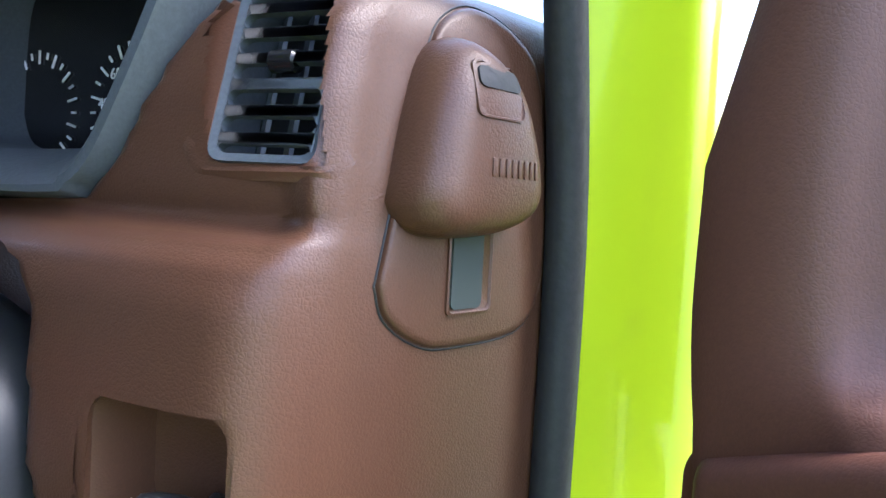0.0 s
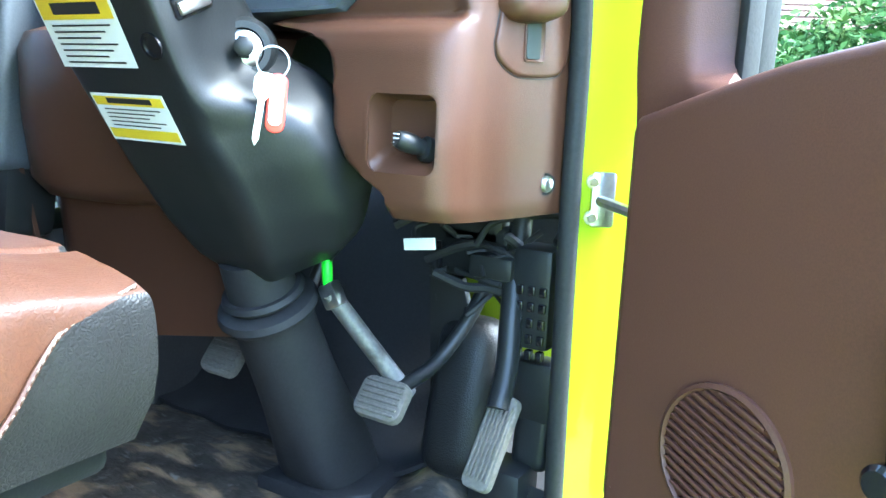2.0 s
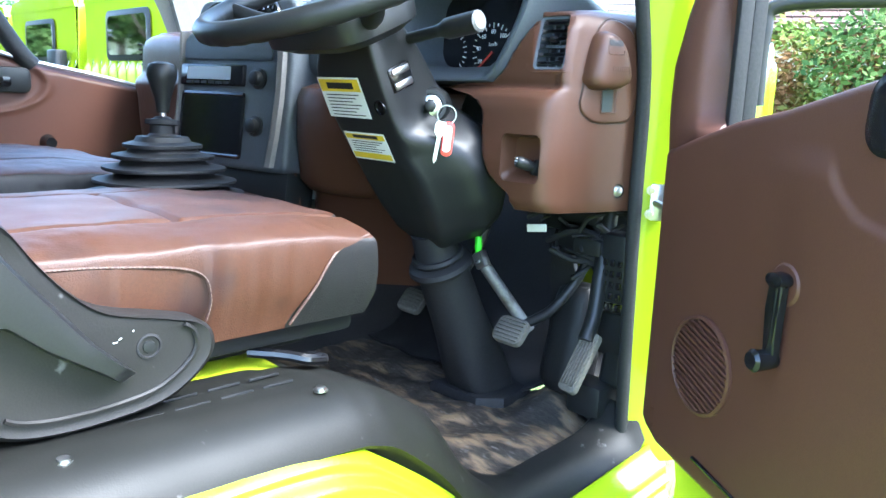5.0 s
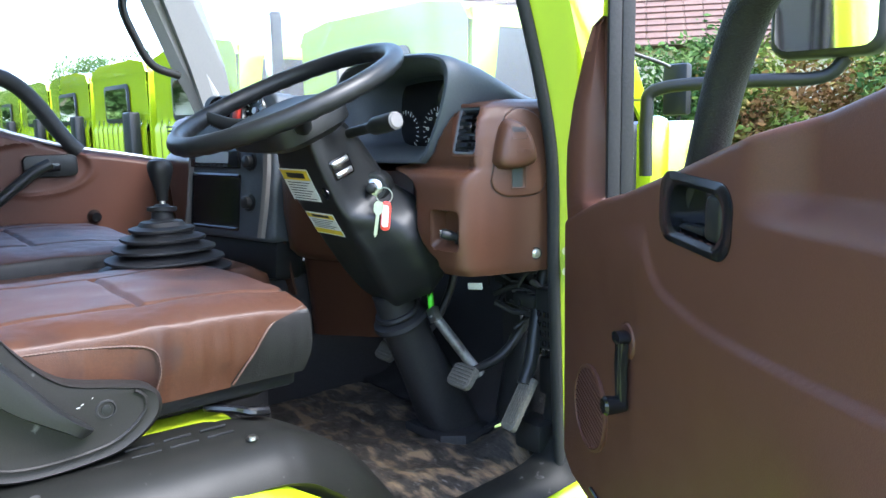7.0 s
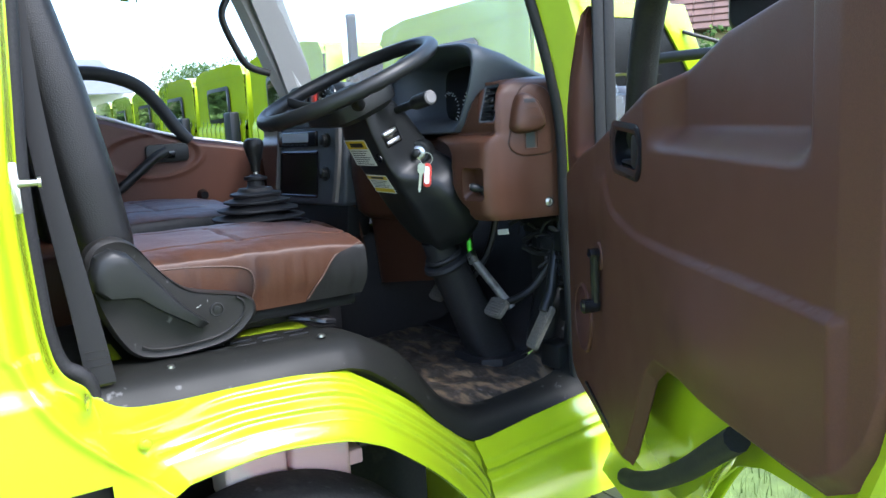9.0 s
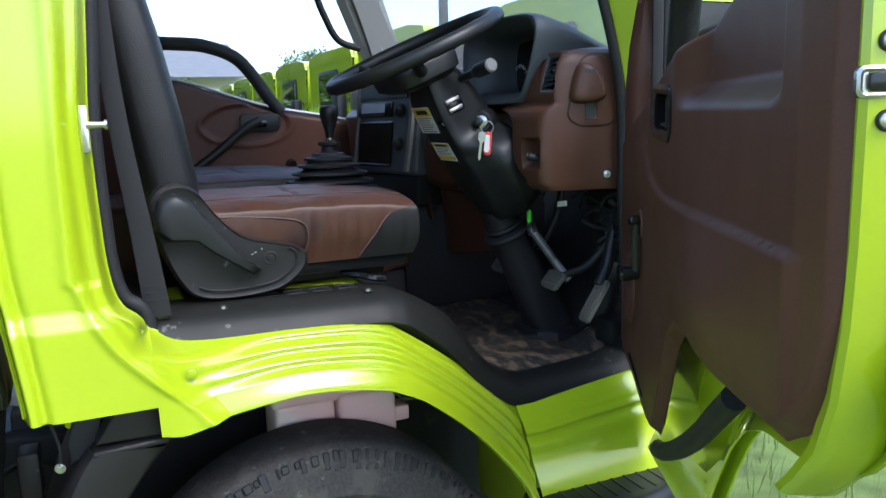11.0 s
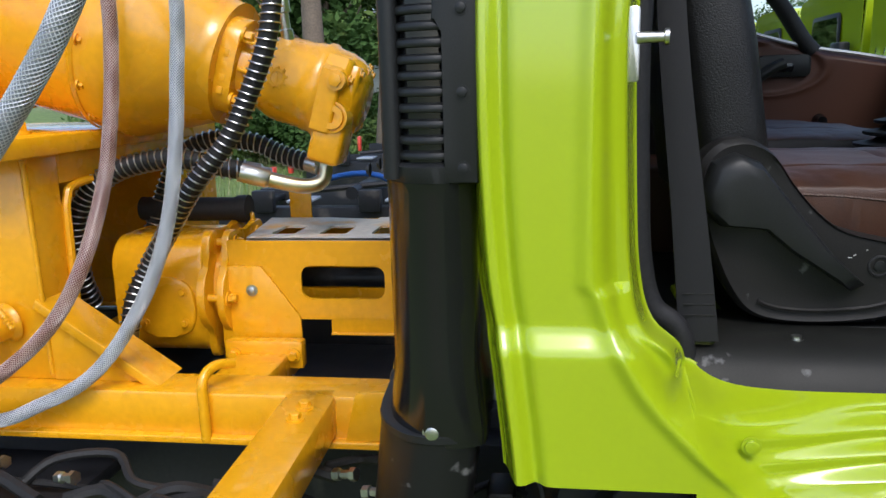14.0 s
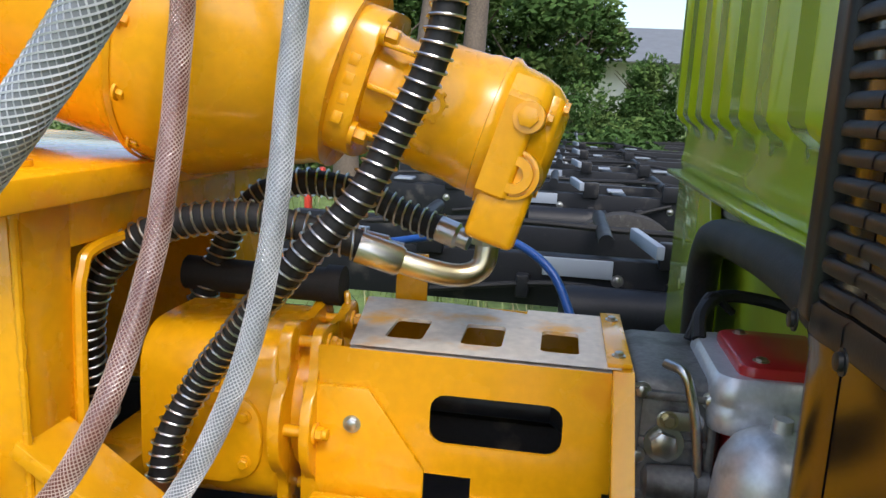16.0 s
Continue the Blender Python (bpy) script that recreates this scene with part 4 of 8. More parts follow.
def ring_pt(a, r):
    return CEN + XX * math.cos(a) * r + SB * math.sin(a) * r


bm = B()
N = 96
rings = []
for k in range(N):
    a = k * math.tau / N
    wob = 0.0009 * math.cos(a * 60)
    c, d = ring_pt(a, 0.205), (ring_pt(a, 1) - CEN)
    rings.append([c + (d * math.cos(j * math.tau / 14) + AX * math.sin(j * math.tau / 14)) * (0.0165 + (wob if math.sin(j * math.tau / 14) > -0.2 else 0)) for j in range(14)])
loft(bm, rings, loop=True)
part("rim", bm, BLACK, steer)
for a in (24, 156):
    bm = B()
    a = radians(a)
    p0, p1 = ring_pt(a, 0.196), ring_pt(a, 0.06)
    tube(bm, [p0, p0.lerp(p1, 0.4) + AX * 0.03, p1 + AX * 0.045], lambda s: 0.011 + 0.008 * s, 10)
    part("spoke", bm, BLACK, steer)
bm = B()
hub = [CEN + XX * x + SB * y for x, y in [(0.118 * math.copysign(abs(math.cos(k * math.tau / 40)) ** 0.5, math.cos(k * math.tau / 40)), 0.02 + 0.085 * math.copysign(abs(math.sin(k * math.tau / 40)) ** 0.6, math.sin(k * math.tau / 40))) for k in range(40)]]
loft(bm, [[(CEN + (p - CEN) * s) + AX * d for p in hub] for s, d in ((0.75, 0.018), (0.96, 0.022), (1.0, 0.032), (0.97, 0.06), (0.72, 0.075))])
part("horn_pad", bm, BLACK, steer)

col = thing("steering_column", (0.45, 0.55, 0.83), "black plastic steering column cover with warning stickers", "steering column")
# stations down the column: distance, left, right, front, back
COL = [(0.055, -0.055, 0.058, 0.02, -0.06), (0.08, -0.075, 0.062, 0.026, -0.075), (0.12, -0.098, 0.065, 0.030, -0.09), (0.16, -0.10, 0.066, 0.029, -0.10), (0.2, -0.095, 0.066, 0.027, -0.11), (0.225, -0.092, 0.07, 0.025, -0.115), (0.25, -0.088, 0.10, 0.022, -0.125), (0.275, -0.086, 0.124, 0.019, -0.13), (0.31, -0.084, 0.136, 0.014, -0.13), (0.37, -0.076, 0.132, 0.006, -0.135), (0.42, -0.06, 0.112, -0.004, -0.125), (0.455, -0.04, 0.075, -0.02, -0.10)]


def col_ring(t, l, r, f, b):
    """A section of the column cover: flat face with the stickers; a steep right wall above, a slanted cheek below."""
    k = smooth(0.205, 0.27, t)
    m = (r - 0.012) * (1 - k) + 0.45 * r * k
    x1, y1 = (r - 0.003) * (1 - k) + (m + 0.3 * (r - m)) * k, f - 0.007 - 0.011 * k
    x2, y2 = (r - 0.002) * (1 - k) + (r - 0.006) * k, f - 0.03 - 0.025 * k
    pts = [(l, f - 0.012), (l + 0.010, f - 0.002), (l + 0.03, f), (0.0, f), (m, f - 0.001), (x1, y1), (x2, y2), (r - 0.010 * (1 - k), 0.5 * (f + b) - 0.01), (r - 0.014 + 0.010 * k, b + 0.02), (r - 0.04, b), (0.0, b - 0.004), (l + 0.02, b), (l, b + 0.03)]
    line = spline([(x, y, 0) for x, y in [*pts, pts[0]]], 3)[:-1]
    return [CEN + AX * t + XX * q.x + SB * q.y for q in line]


bm = B()
rings = []
for i in range(40):
    t = 0.055 + 0.40 * i / 39
    rings.append(col_ring(t, *along(COL, t)))
loft(bm, rings)
part("cover", bm, BLACK, col)
bm = B()
base = CEN + AX * 0.495 - SB * 0.038 + XX * -0.007
lathe(bm, [(0.0, 0.048), (0.004, 0.057), (0.012, 0.060), (0.018, 0.057), (0.02, 0.05)], base, AX + Vector((0, 0.02, 0)), 32)
lathe(bm, [(-0.014, 0.046), (-0.008, 0.049), (-0.003, 0.046)], base, AX, 32)
lathe(bm, [(-0.06, 0.036), (0.01, 0.042)], base, AX, 32)
part("boot_collar", bm, RUBBER, col)
bm = B()
foot = Vector((0.447, 0.615, 0.832))
rings = []
for i in range(18):
    s = i / 17
    c = (base + AX * 0.015).lerp(foot + Vector((0, 0.02, 0)), s)
    w, d = 0.048 + 0.004 * s, 0.046 + 0.012 * s
    p = 1.0 - 0.45 * smooth(0.3, 0.9, s)
    ring = []
    for k in range(28):
        a = k * math.tau / 28 + radians(12) * s
        ca, sa = (math.copysign(abs(q) ** p, q) for q in (math.cos(a), math.sin(a)))
        nrm = (AX * (1 - smooth(0.75, 1, s)) + Vector((0, 0, -1)) * smooth(0.75, 1, s)).normalized()
        v = nrm.cross(XX).normalized()
        ring.append(c + XX * w * ca + v * d * sa)
    rings.append(ring)
loft(bm, rings)
part("lower_boot", bm, RUBBER, col)
bm = B()
slab(bm, [(0.380, 0.556), (0.50, 0.560), (0.535, 0.60), (0.525, 0.69), (0.39, 0.69)], XY(0.826), 0.020, 0.006)
part("boot_flange", bm, RUBBER, col)


def sticker(name, x0, t0, x1, t1, lift, rows, head, foot_band):
    def P(x, t, d):
        return CEN + AX * t + XX * x + SB * (along(COL, t)[2] + d)
    def quad(bm, x0, t0, x1, t1, d):
        vs = [bm.verts.new(P(x, t, d)) for x, t in ((x0, t0), (x1, t0), (x1, t1), (x0, t1))]
        ws = [bm.verts.new(P(x, t, d + 0.0004)) for x, t in ((x0, t0), (x1, t0), (x1, t1), (x0, t1))]
        bm.faces.new(ws)
        bm.faces.new(vs[::-1])
        for i in range(4):
            bm.faces.new((vs[i], vs[(i + 1) % 4], ws[(i + 1) % 4], ws[i]))
    bm = B()
    quad(bm, x0, t0, x1, t1, lift)
    o = part(name, bm, WHITE, col, "white and yellow warning sticker with fine print")
    h = t1 - t0
    bm = B()
    quad(bm, x0 + 0.003, t0 + 0.003, x1 - 0.003, t0 + h * head, lift + 0.0006)
    part("yellow_band", bm, STICKERYELLOW, o)
    if foot_band:
        bm = B()
        quad(bm, x0 + 0.003, t1 - h * foot_band, x1 - 0.003, t1 - 0.003, lift + 0.0006)
        part("yellow_band", bm, STICKERYELLOW, o)
    bm = B()
    quad(bm, x0 + 0.022, t0 + h * head * 0.35, x1 - 0.018, t0 + h * head * 0.8, lift + 0.0011)
    part("print_bar", bm, PRINT, o)
    for i in range(rows):
        bm = B()
        t = t0 + h * (head + 0.07) + (h * (0.93 - head - foot_band)) * i / rows
        quad(bm, x0 + 0.012, t, x1 - 0.012 - 0.01 * (i % 3), t + h * 0.022, lift + 0.0008)
        part("print_bar", bm, GREYPLASTIC, o)


sticker("warning_sticker", -0.088, 0.128, 0.018, 0.196, 0.0015, 7, 0.34, 0.0)
sticker("warning_sticker", -0.070, 0.222, 0.032, 0.273, 0.0015, 5, 0.24, 0.26)
# ignition lock, keys, column hole, stalk
ign = CEN + AX * 0.211 + XX * 0.054 - SB * 0.063
IA = (XX * 0.68 + SB * 0.60 - AX * 0.30).normalized()
bm = B()
lathe(bm, [(-0.03, 0.034), (-0.004, 0.031), (0.006, 0.029), (0.010, 0.025), (0.010, 0.019), (0.002, 0.0175)], ign, IA, 32)
lock = part("ignition_lock", bm, BLACK, col, "black ignition lock with a steel barrel")
bm = B()
lathe(bm, [(0.0, 0.018), (0.008, 0.0178), (0.010, 0.015), (0.010, 0.008), (0.006, 0.007)], ign, IA, 28)
part("lock_barrel", bm, STEEL, lock)
key = thing("ignition_key", ign, "steel ignition key hanging with a red fob on a ring", "key")
kp = ign + IA * 0.012
bm = B()
rbox(bm, kp + IA * 0.008, (0.003, 0.012, 0.02), 0.001)
lathe(bm, [(0.0, 0.008), (0.018, 0.009), (0.02, 0.006)], kp, IA, 14)
part("key_head", bm, BLACK, key)
bm = B()
kr = kp + IA * 0.012 + Vector((0.027, 0.010, -0.013))
side = IA.cross(UP).normalized()
tube(bm, [kr + (side * math.cos(a) + UP * math.sin(a)) * 0.0145 for a in [k * math.tau / 24 for k in range(25)]], 0.0011, 6, raw=True)
part("key_ring", bm, STEEL, key)
FM = axes(side, UP, IA, kr + UP * -0.010 - side * 0.005 + IA * 0.006) @ Matrix.Rotation(radians(5), 4, "Z")
bm = B()
slab(bm, rounded(-0.009, -0.054, 0.009, 0.0, 0.008), FM, 0.005, 0.002)
fob = part("fob", bm, REDFOB, key, "red plastic key fob with a white label")
bm = B()
slab(bm, rounded(-0.0055, -0.047, 0.0062, -0.007, 0.005), FM @ Matrix.Translation((0, 0, 0.0052)), 0.0008)
part("fob_label", bm, WHITE, fob)
bm = B()
slab(bm, [(-0.006, 0), (0.006, 0), (0.009, -0.006), (0.0085, -0.018), (0.003, -0.025), (0.003, -0.060), (0.0, -0.066), (-0.003, -0.060), (-0.003, -0.025), (-0.0085, -0.018), (-0.009, -0.006)], axes(side, UP, IA, kr + UP * -0.010 + side * 0.007 + IA * 0.0125) @ Matrix.Rotation(radians(9), 4, "Z"), 0.002)
part("spare_key", bm, STEEL, key)
bm = B()
hp = CEN + AX * 0.176 + XX * 0.047 + SB * 0.0285
lathe(bm, [(0.0, 0.012), (0.002, 0.012), (0.002, 0.009), (-0.004, 0.008)], hp, SB, 20)
part("screw_hole", bm, GLOSSBLACK, col)
bm = B()
lp = CEN + AX * 0.143 + XX * 0.060 - SB * 0.012
rbox(bm, lp, (0.014, 0.046, 0.040), 0.005, axes(XX, SB, AX, (0, 0, 0)).to_3x3())
slot = part("tilt_slot", bm, GLOSSBLACK, col)
for q in (-0.011, 0.010):
    bm = B()
    rbox(bm, lp + XX * 0.006 + AX * q, (0.008, 0.036, 0.011), 0.002, axes(XX, SB, AX, (0, 0, 0)).to_3x3())
    part("tilt_catch", bm, STEEL, slot)
for sx in (1, -1):
    bm = B()
    a, b = CEN + AX * 0.10 + XX * 0.05 * sx - SB * 0.06, CEN + AX * 0.083 + XX * 0.19 * sx - SB * 0.074
    tube(bm, [a, a.lerp(b, 0.5), b], lambda s: 0.009 + 0.007 * smooth(0.45, 0.6, s), 14)
    st_ob = part("stalk", bm, BLACK, col, "black switch stalk with a round end")
    bm = B()
    lathe(bm, [(0, 0.015), (0.003, 0.012)], b, b - a, 14)
    part("stalk_end", bm, GREYTRIM, st_ob)

# ---------------------------------------------------------------- gear lever
gear = thing("gear_lever", (0.135, 0.14, 1.2), "black gear lever with a ribbed rubber boot and round knob", "gear lever")
for i, (r, z) in enumerate(((0.124, 1.214), (0.112, 1.235), (0.097, 1.256), (0.080, 1.276), (0.062, 1.294))):
    bm = B()
    o = [(0.115 + 0.16 * r + r * 0.95 * math.copysign(abs(math.cos(k * math.tau / 40)) ** 0.8, math.cos(k * math.tau / 40)), 0.14 + r * 1.02 * math.copysign(abs(math.sin(k * math.tau / 40)) ** 0.8, math.sin(k * math.tau / 40))) for k in range(40)]
    c = Vector((0.12, 0.143, 0))
    loft(bm, [[Vector((c.x + (x - c.x) * s, c.y + (y - c.y) * s, z + dz)) for x, y in o] for s, dz in ((0.66, -0.018), (0.68, -0.006), (0.985, -0.0045), (1.0, -0.002), (0.995, 0.0015), (0.72, 0.006), (0.64, 0.014))])
    part("boot_fold", bm, RUBBER, gear)
bm = B()
lathe(bm, [(0.0, 0.036), (0.012, 0.030), (0.02, 0.022), (0.034, 0.021), (0.036, 0.030), (0.044, 0.030), (0.046, 0.016), (0.05, 0.012)], (0.102, 0.15, 1.291), (-0.05, 0.05, 1), 28)
part("boot_neck", bm, RUBBER, gear)
bm = B()
lathe(bm, [(-0.04, 0.006), (0.03, 0.006)], (0.094, 0.156, 1.345), (-0.03, 0.02, 1), 12)
part("shaft", bm, STEEL, gear)
bm = B()
lathe(bm, [(0.0, 0.011), (0.02, 0.013), (0.045, 0.021), (0.062, 0.0255), (0.075, 0.0255), (0.083, 0.021), (0.087, 0.01)], (0.092, 0.157, 1.347), (-0.02, 0.01, 1), 28)
part("knob", bm, BLACK, gear)

# ---------------------------------------------------------------- pedals and footwell clutter
def pedal(name, label, c, size, normal, up, arm, thick=0.0095):
    p = thing(name, c, label, "pedal")
    nrm, up = Vector(normal).normalized(), Vector(up).normalized()
    rt = up.cross(nrm).normalized()
    up = nrm.cross(rt)
    m = axes(rt, up, nrm, c)
    bm = B()
    w, h = size
    slab(bm, [(a * 1.0, b) for a, b in rounded(-w / 2, -h / 2, w / 2, h / 2, min(w, h) * 0.25)], m @ Matrix.Translation((0, 0, -0.012)), 0.012, 0.004)
    part("pad", bm, PEDAL, p)
    k = 6
    for i in range(k):
        bm = B()
        if h > 1.5 * w:
            rbox(bm, m @ Vector((-w * 0.36 + w * 0.72 * i / (k - 1), 0, 0.001)), (0.003, h * 0.8, 0.004), 0.001, m.to_3x3())
        else:
            rbox(bm, m @ Vector((0, -h * 0.36 + h * 0.72 * i / (k - 1), 0.001)), (w * 0.82, 0.003, 0.004), 0.001, m.to_3x3())
        part("tread_rib", bm, PEDAL, p)
    bm = B()
    tube(bm, arm, thick, 10)
    part("arm", bm, BLACK, p)


pedal("brake_pedal", "brake pedal with a dusty ribbed rubber pad", (0.573, 0.558, 0.998), (0.064, 0.05), (0.05, -0.75, 0.65), (0, 0.65, 0.75), [(0.58, 0.575, 1.0), (0.60, 0.65, 1.03), (0.63, 0.70, 1.12), (0.64, 0.72, 1.25)])
pedal("clutch_pedal", "clutch pedal with a dusty ribbed rubber pad", (0.325, 0.548, 1.0), (0.06, 0.05), (0.05, -0.75, 0.65), (0, 0.65, 0.75), [(0.33, 0.565, 1.0), (0.35, 0.64, 1.02), (0.37, 0.70, 1.12), (0.38, 0.72, 1.25)])
pedal("accelerator_pedal", "long ribbed rubber accelerator pedal", (0.702, 0.588, 0.968), (0.036, 0.11), (0.0, -0.85, 0.5), (0.08, 0.45, 0.85), [(0.702, 0.605, 1.0), (0.698, 0.63, 1.04), (0.690, 0.65, 1.10), (0.682, 0.672, 1.16), (0.678, 0.69, 1.22)], 0.0135)
clutter = thing("footwell_wiring", (0.64, 0.74, 1.0), "tangle of black cables and brackets under the dashboard", "wiring")
random.seed(11)
for i in range(13):
    bm = B()
    x, z = random.uniform(0.52, 0.70), random.uniform(1.13, 1.215)
    pts = [(x, 0.63 + 0.04 * random.random(), z)]
    for k in range(4):
        pts.append((min(0.735, pts[-1][0] + random.uniform(-0.02, 0.07)), 0.65 + 0.06 * random.random(), max(1.09, pts[-1][2] + random.uniform(-0.04, 0.03))))
    tube(bm, pts, random.choice((0.003, 0.004, 0.006)), 7)
    part("cable", bm, RUBBER, clutter)
for i in range(5):
    for k in range(3):
        bm = B()
        rbox(bm, (0.700 + 0.014 * k, 0.652, 1.055 + 0.019 * i), (0.009, 0.010, 0.012), 0.002)
        part("connector", bm, GLOSSBLACK, clutter)
bm = B()
rbox(bm, (0.622, 0.70, 1.16), (0.10, 0.05, 0.07), 0.010, seg=3)
rbox(bm, (0.665, 0.668, 1.135), (0.05, 0.03, 0.03), 0.006)
part("pedal_bracket", bm, BLACK, clutter)
bm = B()
rbox(bm, (0.612, 0.70, 0.965), (0.092, 0.09, 0.21), 0.034, Matrix.Rotation(radians(-14), 3, "X"), 4)
part("padded_hump", bm, BLACKLEATHER, clutter)
bm = B()
rbox(bm, (0.716, 0.70, 0.965), (0.05, 0.06, 0.13), 0.014, Matrix.Rotation(radians(-10), 3, "X"), 3)
part("pedal_housing", bm, BLACK, clutter)
for c, s in (((0.712, 0.675, 1.12), (0.05, 0.05, 0.12)), ((0.708, 0.69, 1.00), (0.06, 0.04, 0.08)), ((0.690, 0.655, 0.885), (0.07, 0.06, 0.06)), ((0.66, 0.66, 1.15), (0.06, 0.03, 0.03)), ((0.60, 0.70, 1.19), (0.12, 0.05, 0.05))):
    bm = B()
    rbox(bm, c, s, 0.008)
    part("junction_block", bm, BLACK, clutter)
bm = B()
rbox(bm, (0.618, 0.56, 1.185), (0.040, 0.004, 0.013), 0.001, Matrix.Rotation(radians(-8), 3, "Y"))
part("cable_tag", bm, WHITE, clutter)
lever = thing("tilt_lever", (0.53, 0.54, 1.1), "grey steel column tilt lever with bright green tape", "lever")
bm = B()
tube(bm, [(0.515, 0.535, 1.118), (0.545, 0.565, 1.06), (0.585, 0.60, 0.99)], 0.011, 10)
part("rod", bm, GEARCAST, lever)
bm = B()
rbox(bm, (0.517, 0.537, 1.115), (0.024, 0.018, 0.03), 0.004, Matrix.Rotation(radians(-30), 3, "Y"))
part("clamp", bm, STEEL, lever)
bm = B()
lathe(bm, [(0, 0.005), (0.012, 0.0065), (0.034, 0.006), (0.038, 0.003)], (0.512, 0.534, 1.125), (-0.05, 0, 1), 12)
part("taped_tip", bm, GREENCLIP, lever)
bm = B()
slab(bm, [(0.56, 0.95), (0.66, 0.93), (0.60, 1.12), (0.55, 1.13)], XZ(0.70), 0.01, 0.002)
part("bracket_plate", bm, GREYPLASTIC, lever)
bm = B()
rbox(bm, (0.62, 0.80, 1.02), (0.16, 0.02, 0.16), 0.01)
part("green_bulkhead", bm, LIME_DULL, cab)
# check strap on the jamb
strap = thing("door_check_strap", (0.81, 0.603, 1.254), "zinc-plated door check strap bolted to the jamb", "door check")
bm = B()
slab(bm, rounded(-0.0125, -0.029, 0.0125, 0.029, 0.004), axes((0.82, 0.57, 0), (0, 0, 1), (0.57, -0.82, 0), (0.790, 0.645, 1.244)), 0.004, 0.001)
part("plate", bm, STEEL, strap)
bm = B()
tube(bm, [(0.788, 0.642, 1.243), (0.83, 0.617, 1.238), (0.88, 0.587, 1.232)], 0.006, 8)
part("arm", bm, STEEL, strap)
for z in (1.269, 1.231):
    bm = B()
    bolt(bm, (0.782, 0.637, z - 0.006), (0.57, -0.82, 0), 0.0055, 0.006)
    part("bolt", bm, ZINC, strap)

# ---------------------------------------------------------------- seats
def cushion_shape(bm, x0, x1, y0, y1, z0, z1, seg=56):
    """A padded seat cushion, higher in the middle of its bolsters, with a sewn line across."""
    def f(u, v):
        x, y = x0 + (x1 - x0) * u, y0 + (y1 - y0) * v
        eu, ev = 2 * u - 1, 2 * v - 1
        top = z1 - 0.008 * abs(eu) ** 3 - 0.013 * max(0, eu) ** 8 - 0.010 * smooth(0.6, 1.0, v) ** 2 - 0.005 * v
        top -= 0.007 * gauss(v - 0.52, 0.012) * (abs(eu) < 0.62) + 0.006 * gauss(abs(eu) - 0.62, 0.02)
        top += 0.004 * noise.noise((x * 14, y * 14, 2)) + 0.0009 * noise.noise((x * 60, y * 60, 8)) * smooth(0.3, 0.9, abs(eu))
        return x, y, top
    n = seg * 2
    rows = []
    for i in range(n + 1):
        u = i / n
        rows.append([Vector(f(u, j / n)) for j in range(n + 1)])
    g = [[bm.verts.new(p) for p in r] for r in rows]
    for i in range(n):
        for j in range(n):
            bm.faces.new((g[i][j], g[i + 1][j], g[i + 1][j + 1], g[i][j + 1]))
    edge = [g[i][0] for i in range(n + 1)] + [g[n][j] for j in range(1, n + 1)] + [g[i][n] for i in range(n - 1, -1, -1)] + [g[0][j] for j in range(n - 1, 0, -1)]
    c = Vector(((x0 + x1) / 2, (y0 + y1) / 2, 0))
    last = edge
    for k, (grow, dz) in enumerate(((1.006, -0.0022), (1.012, -0.007), (1.017, -0.015), (1.021, -0.028), (1.022, -0.048), (1.012, -0.072), (0.985, -0.09), (0.97, None))):
        ring = []
        for e in edge:
            p = c + (Vector((e.co.x, e.co.y, 0)) - c) * grow
            p.z = e.co.z + dz if dz is not None else z0
            p.z = max(p.z, z0)
            fold = noise.noise((e.co.x * 46, e.co.y * 46, p.z * 5)) + 0.6 * noise.noise((e.co.x * 110, e.co.y * 110, 3 + p.z * 8))
            out = (Vector((e.co.x, e.co.y, 0)) - c).normalized()
            p += out * 0.0030 * fold * (0.0, 0.15, 0.45, 0.9, 1.0, 1.0, 0.7, 0.0)[k]
            ring.append(bm.verts.new(p))
        for i in range(len(edge)):
            j = (i + 1) % len(edge)
            bm.faces.new((last[i], last[j], ring[j], ring[i]))
        last = ring
    bm.faces.new(last)


SEAM = [(0.046, 1.118), (0.066, 1.145), (0.082, 1.163), (0.100, 1.187), (0.122, 1.203), (0.172, 1.216)]


def seam_y(z):
    """Where the brown side meets the black corner piece."""
    return along([(b, a) for a, b in SEAM], z)[0]


